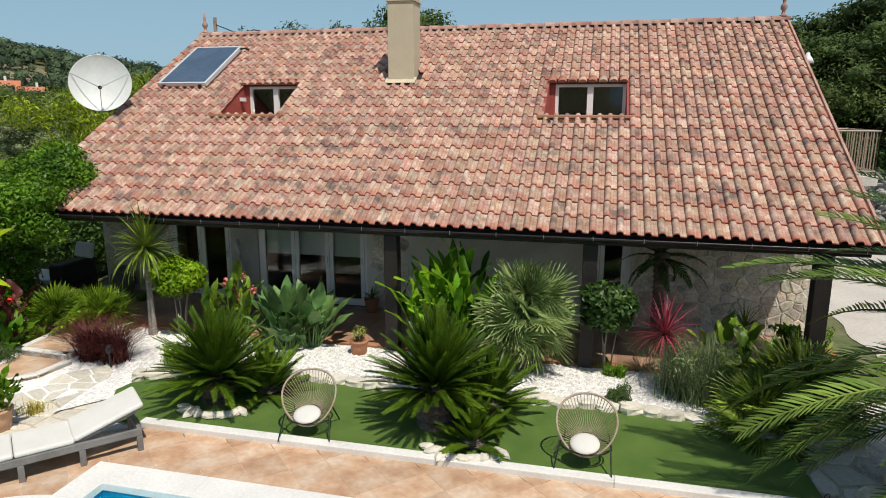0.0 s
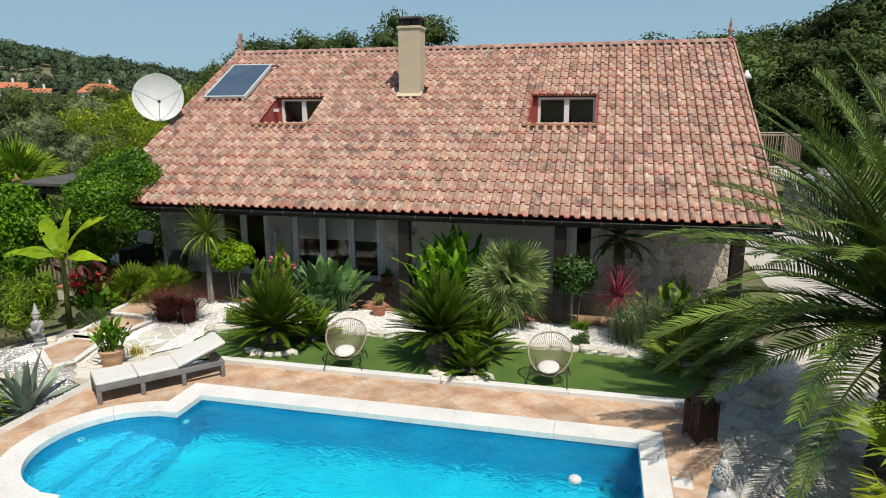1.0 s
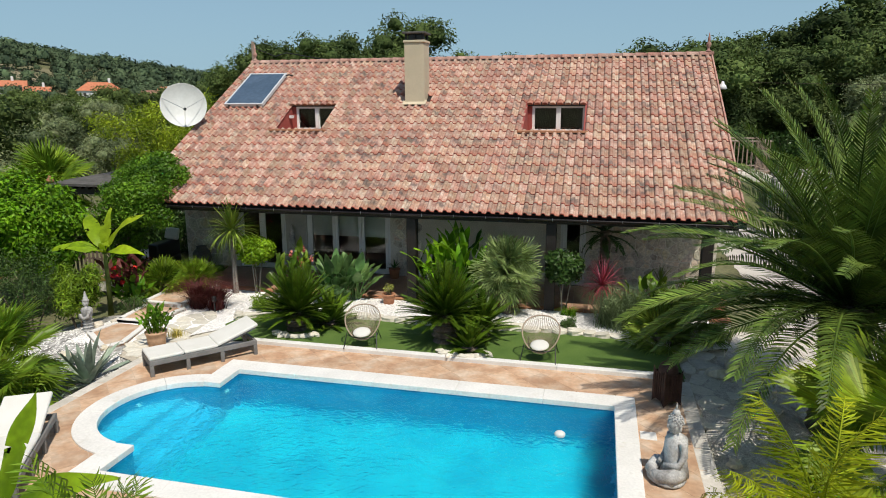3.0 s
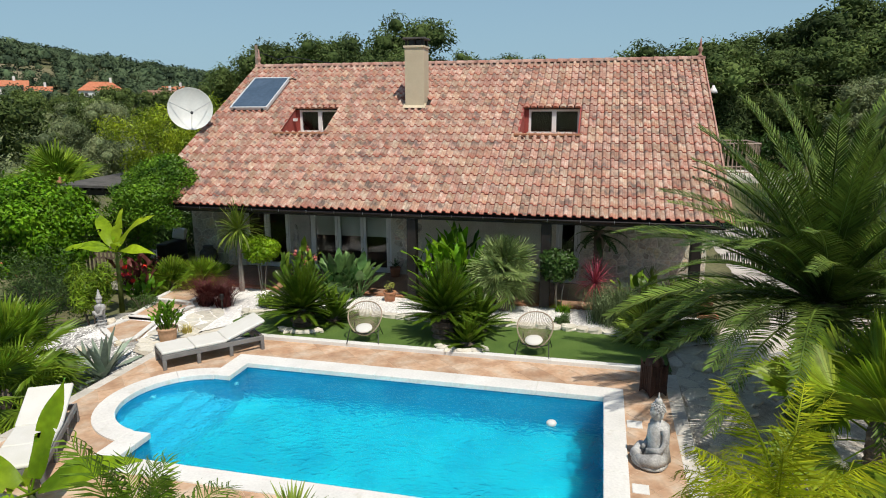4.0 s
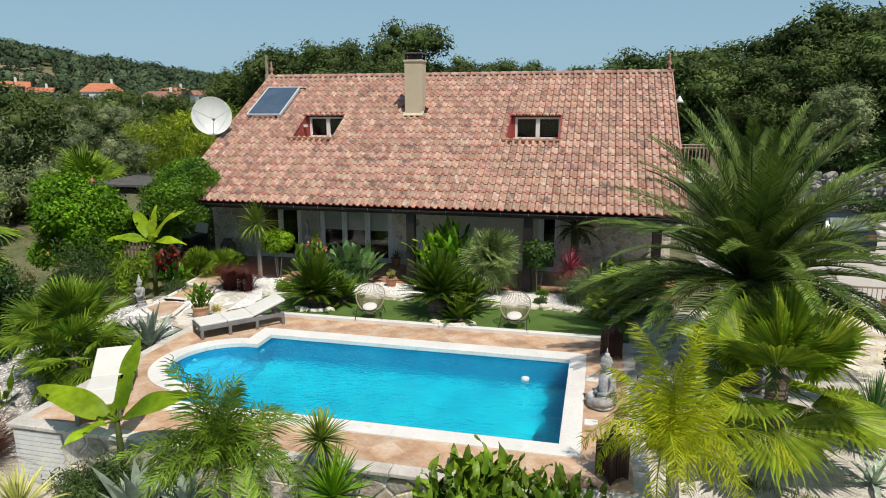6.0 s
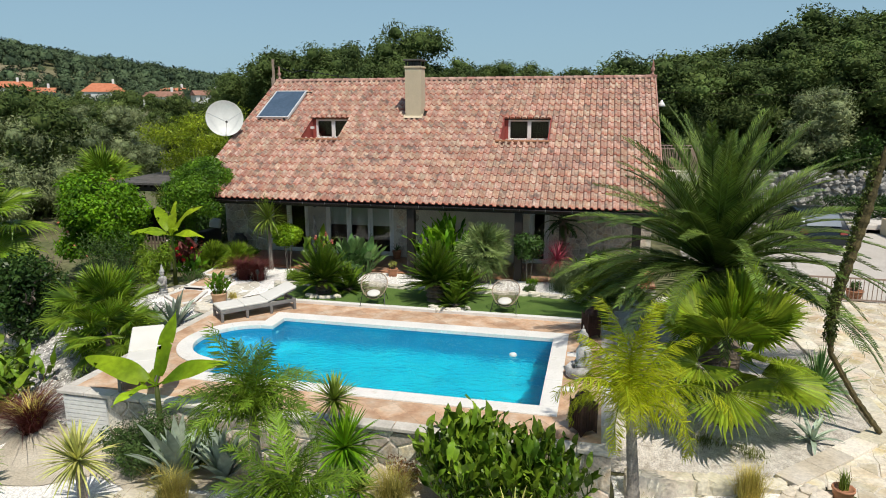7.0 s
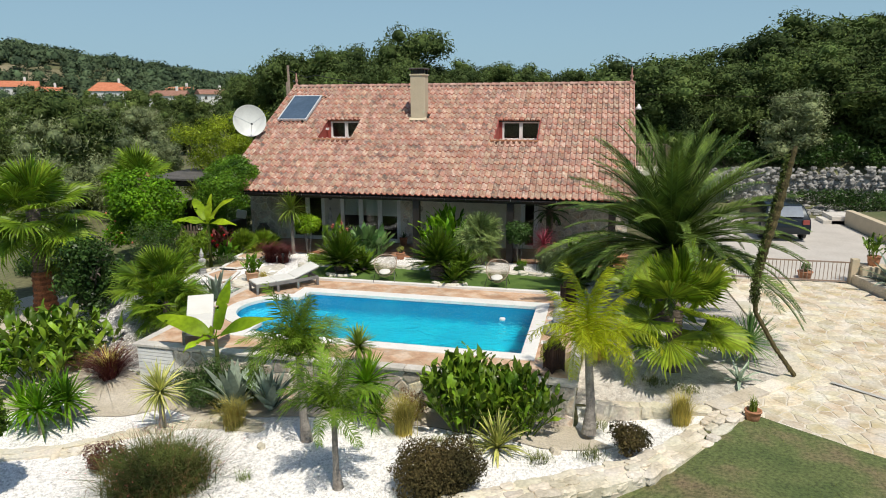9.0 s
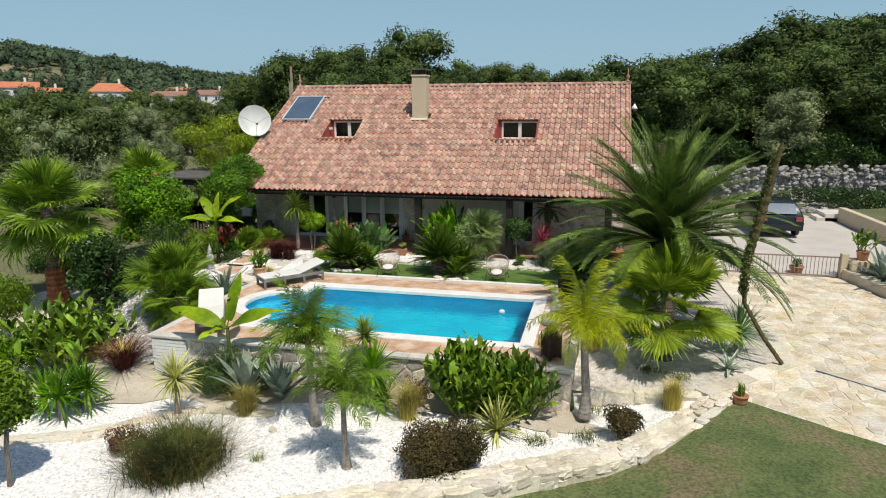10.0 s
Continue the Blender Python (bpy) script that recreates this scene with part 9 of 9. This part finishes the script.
for k in range(900):
    x, z = 19.6 + 17.3 * rs.random(), -0.45 + 2.2 * rs.random()
    r = 0.07 + 0.10 * rs.random()
    rubble.blob((x, 21.95 - 0.08 * rs.random(), z + 0.4 * (x - 19.5) / 17.5 - 0.2), (r * 1.2, r * 0.8, r * 0.8), k + 300, 0.5, 4, 6)
whole("rubble", rubble.mesh("rubble", DRYSTONE), "pale loose rubble at the foot of the dry stone wall", "stones", kind="stuff")
# scattered stones on the gravel
for k, (x, y, r) in enumerate(((2.9, -12.6, 0.16), (3.2, -12.45, 0.14), (2.6, -12.8, 0.12), (6.6, -11.9, 0.11), (6.1, -12.6, 0.08), (11.7, -12.3, 0.12), (12.2, -10.75, 0.14), (13.1, -3.0, 0.2), (13.5, -2.4, 0.25), (13.2, -4.6, 0.16), (13.9, -3.4, 0.14), (12.9, -5.9, 0.12), (2.0, -6.6, 0.1), (1.1, -4.4, 0.12), (0.6, -4.9, 0.14), (-0.1, -3.2, 0.16), (0.1, -2.85, 0.12))):
    whole("loose_stone", Geo().blob((0, 0, r * 0.35), (r, r * 0.75, r * 0.6), k, 0.5, 5, 8).mesh("loose_stone", LIMESTONE), "loose pale limestone lying on gravel", "stone", (x, y, ground_z(x, y) + 0.02), 50 * k, "loose stones")

# loose pebbles over the gravel beds
V, F = [], []
rs = np.random.default_rng(77)
octa = np.array([(1, 0, 0), (0, 1, 0), (-1, 0, 0), (0, -1, 0), (0, 0, 0.7), (0, 0, -0.4)])
octf = np.array([(0, 1, 4), (1, 2, 4), (2, 3, 4), (3, 0, 4)])
BEDS = [([(1.0, -10.9), (2.4, -11.6), (12.6, -10.9), (14.7, -9.5), (15.1, -9.6), (14.2, -10.6), (12.9, -11.7), (10.7, -13.15), (8.8, -14.15), (5.0, -15.5), (0.5, -15.5)], 16000, None, 0.03),
        ([(2.4, -2.0), (2.2, -0.9), (3.2, 0.1), (13.4, 0.1), (13.0, -1.6), (11.2, -1.4), (5.0, -1.3)], 8000, 0.0, 0.058), ([(-3.5, -7.5), (2.1, -9.5), (2.1, -4.5), (1.0, -4.4), (-0.5, -3.2), (-3.0, -3.5)], 6000, None, 0.03)]
count = 0
for poly, n_, z, lift in BEDS:
    xs_, ys_ = [p[0] for p in poly], [p[1] for p in poly]
    made = 0
    while made < n_:
        x, y = min(xs_) + (max(xs_) - min(xs_)) * rs.random(), min(ys_) + (max(ys_) - min(ys_)) * rs.random()
        if not inside(poly, x, y):
            continue
        s = 0.012 + 0.018 * rs.random()
        a = rs.random() * 6.28
        p = octa * s * np.array([1.3, 0.8 + 0.4 * rs.random(), 1])
        V.append(np.stack([p[:, 0] * math.cos(a) - p[:, 1] * math.sin(a) + x, p[:, 0] * math.sin(a) + p[:, 1] * math.cos(a) + y, p[:, 2] + (ground_z(x, y) if z is None else z) + lift], axis=1))
        F.append(octf + 6 * count)
        count += 1
        made += 1
whole("loose_pebbles", raw_mesh("loose_pebbles", np.vstack(V), np.vstack(F), PEBBLE), "loose white pebbles strewn over the beds", "gravel", kind="stuff")
# short grass on the meadow
V, F = [], []
n_ = 26000
made = 0
poly = [(16.0, -9.3), (18.6, -11.0), (21, -12.5), (20, -16), (9, -16), (9.2, -14.9), (11.1, -13.75), (12.5, -12.85), (14.0, -11.75), (15.1, -10.4), (15.8, -9.5)]
while made < n_:
    x, y = 9 + 12 * rs.random(), -16 + 7 * rs.random()
    if not inside(poly, x, y) or noise.noise(Vector((x * 0.6, y * 0.6, 3))) + 0.55 < rs.random() * 0.8:
        continue
    z, a, h = ground_z(x, y) + 0.02, rs.random() * 6.28, 0.03 + 0.05 * rs.random()
    V += [(x - 0.012 * math.cos(a), y - 0.012 * math.sin(a), z), (x + 0.012 * math.cos(a), y + 0.012 * math.sin(a), z), (x + 0.04 * math.sin(a), y + 0.04 * math.cos(a), z + h)]
    F.append((3 * made, 3 * made + 1, 3 * made + 2))
    made += 1
whole("meadow_grass", raw_mesh("meadow_grass", V, F, TURF_LEAF), "short sparse grass blades", "grass", kind="stuff")

# ---- pieces of roof, wall, floor and paving ----
near = [c for c in roof_cells if c[0] < 6 and 3.6 < c[2] < 14.0][:300]
nearset = set(near)
for r, c, x, s in near:
    ob = part("tile", tile_me, roof)
    ob.matrix_basis = ROOF_M @ pose(x, s, 0.004 * ((r * 7 + c * 13) % 5) / 5, 0, 0, ((r * 31 + c * 17) % 7 - 3) * 0.25)
rest = [c for c in roof_cells if c not in nearset]
rv, rf = [], []
RM = np.array(ROOF_M)
for k, (r, c, x, s) in enumerate(rest):
    a = radians(((r * 31 + c * 17) % 7 - 3) * 0.25)
    p = tile_v.copy()
    p[:, 0], p[:, 1] = tile_v[:, 0] * math.cos(a) - tile_v[:, 1] * math.sin(a) + x, tile_v[:, 0] * math.sin(a) + tile_v[:, 1] * math.cos(a) + s
    p[:, 2] += 0.004 * ((r * 7 + c * 13) % 5) / 5
    rv.append(p @ RM[:3, :3].T + RM[:3, 3])
    rf.append(tile_f + k * len(tile_v))
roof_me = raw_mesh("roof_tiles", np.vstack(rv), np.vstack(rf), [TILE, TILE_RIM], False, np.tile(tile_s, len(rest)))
tile_uv(roof_me, len(rest))
part("roof_tiles", roof_me, roof, kind="stuff")

# diagonal deck pavers
for poly in paver_polys[:300]:
    part("paver", Geo().prism(poly, 0.004, 0.02).mesh("paver", PAVER), deck)
if paver_polys[300:]:
    g = Geo()
    for poly in paver_polys[300:]:
        g.prism(poly, 0.004, 0.02)
    part("pavers", g.mesh("pavers", PAVER), deck, kind="stuff")

# veranda tiles, terracotta nosing
far_tiles = Geo()
for i in range(43):
    for j in range(6):
        xa, ya_ = -3.2 + i * 0.3977, 0.42 + j * 0.345
        if j < 3:
            part("floor_tile", Geo().box(xa + 0.003, ya_ + 0.003, FLOOR - 0.012, xa + 0.3947, ya_ + 0.342, FLOOR).mesh("floor_tile", FLOOR_TILE), veranda)
        else:
            far_tiles.box(xa + 0.003, ya_ + 0.003, FLOOR - 0.012, xa + 0.3947, ya_ + 0.342, FLOOR)
part("floor_tiles", far_tiles.mesh("floor_tiles", FLOOR_TILE), veranda, kind="stuff")
for i in range(57):
    xa = -3.2 + i * 0.3
    part("nosing", Geo().box(xa + 0.003, 0.20, FLOOR - 0.05, xa + 0.297, 0.415, FLOOR + 0.003).mesh("nosing", TERRACOTTA), veranda)

# stones of the veranda wall
def wall_stones(x0, x1, z0, z1, cell, seed, parent=house):
    for poly in voronoi(x0, z0, x1, z1, cell, 0.022, seed, 1.2, 1.25):
        n = len(poly)
        dpt = 0.012 + 0.014 * ((seed * 7 + int(poly[0][0] * 100)) % 5) / 5
        cx, cz = sum(p[0] for p in poly) / n, sum(p[1] for p in poly) / n
        v = [(x, WALL_Y + 0.002, z) for x, z in poly] + [(cx + (x - cx) * 0.9, WALL_Y - dpt, cz + (z - cz) * 0.9) for x, z in poly]
        f = [tuple(range(n, 2 * n))[::-1]] + [(i, n + i, n + (i + 1) % n, (i + 1) % n) for i in range(n)]
        part("stone", Geo().add(v, f).mesh("stone", STONE), parent)


wall_stones(10.6, 13.85, 0.08, 2.5, 0.185, 3)
wall_stones(5.08, 6.0, 0.08, 2.6, 0.22, 4)
wall_stones(-1.6, 0.15, 0.08, 2.6, 0.30, 5)

# stones of the pool wall
for poly in voronoi(3.25, -1.05, 12.5, -0.09, 0.3, 0.03, 9, 1.3):
    n = len(poly)
    cx, cz = sum(p[0] for p in poly) / n, sum(p[1] for p in poly) / n
    yw = DECK[1] + 0.03
    v = [(x, yw + 0.004, z) for x, z in poly] + [(cx + (x - cx) * 0.88, yw - 0.03, cz + (z - cz) * 0.88) for x, z in poly]
    part("stone", Geo().add(v, [tuple(range(n, 2 * n))] + [(i, (i + 1) % n, n + (i + 1) % n, n + i) for i in range(n)]).mesh("stone", STONE), deck)
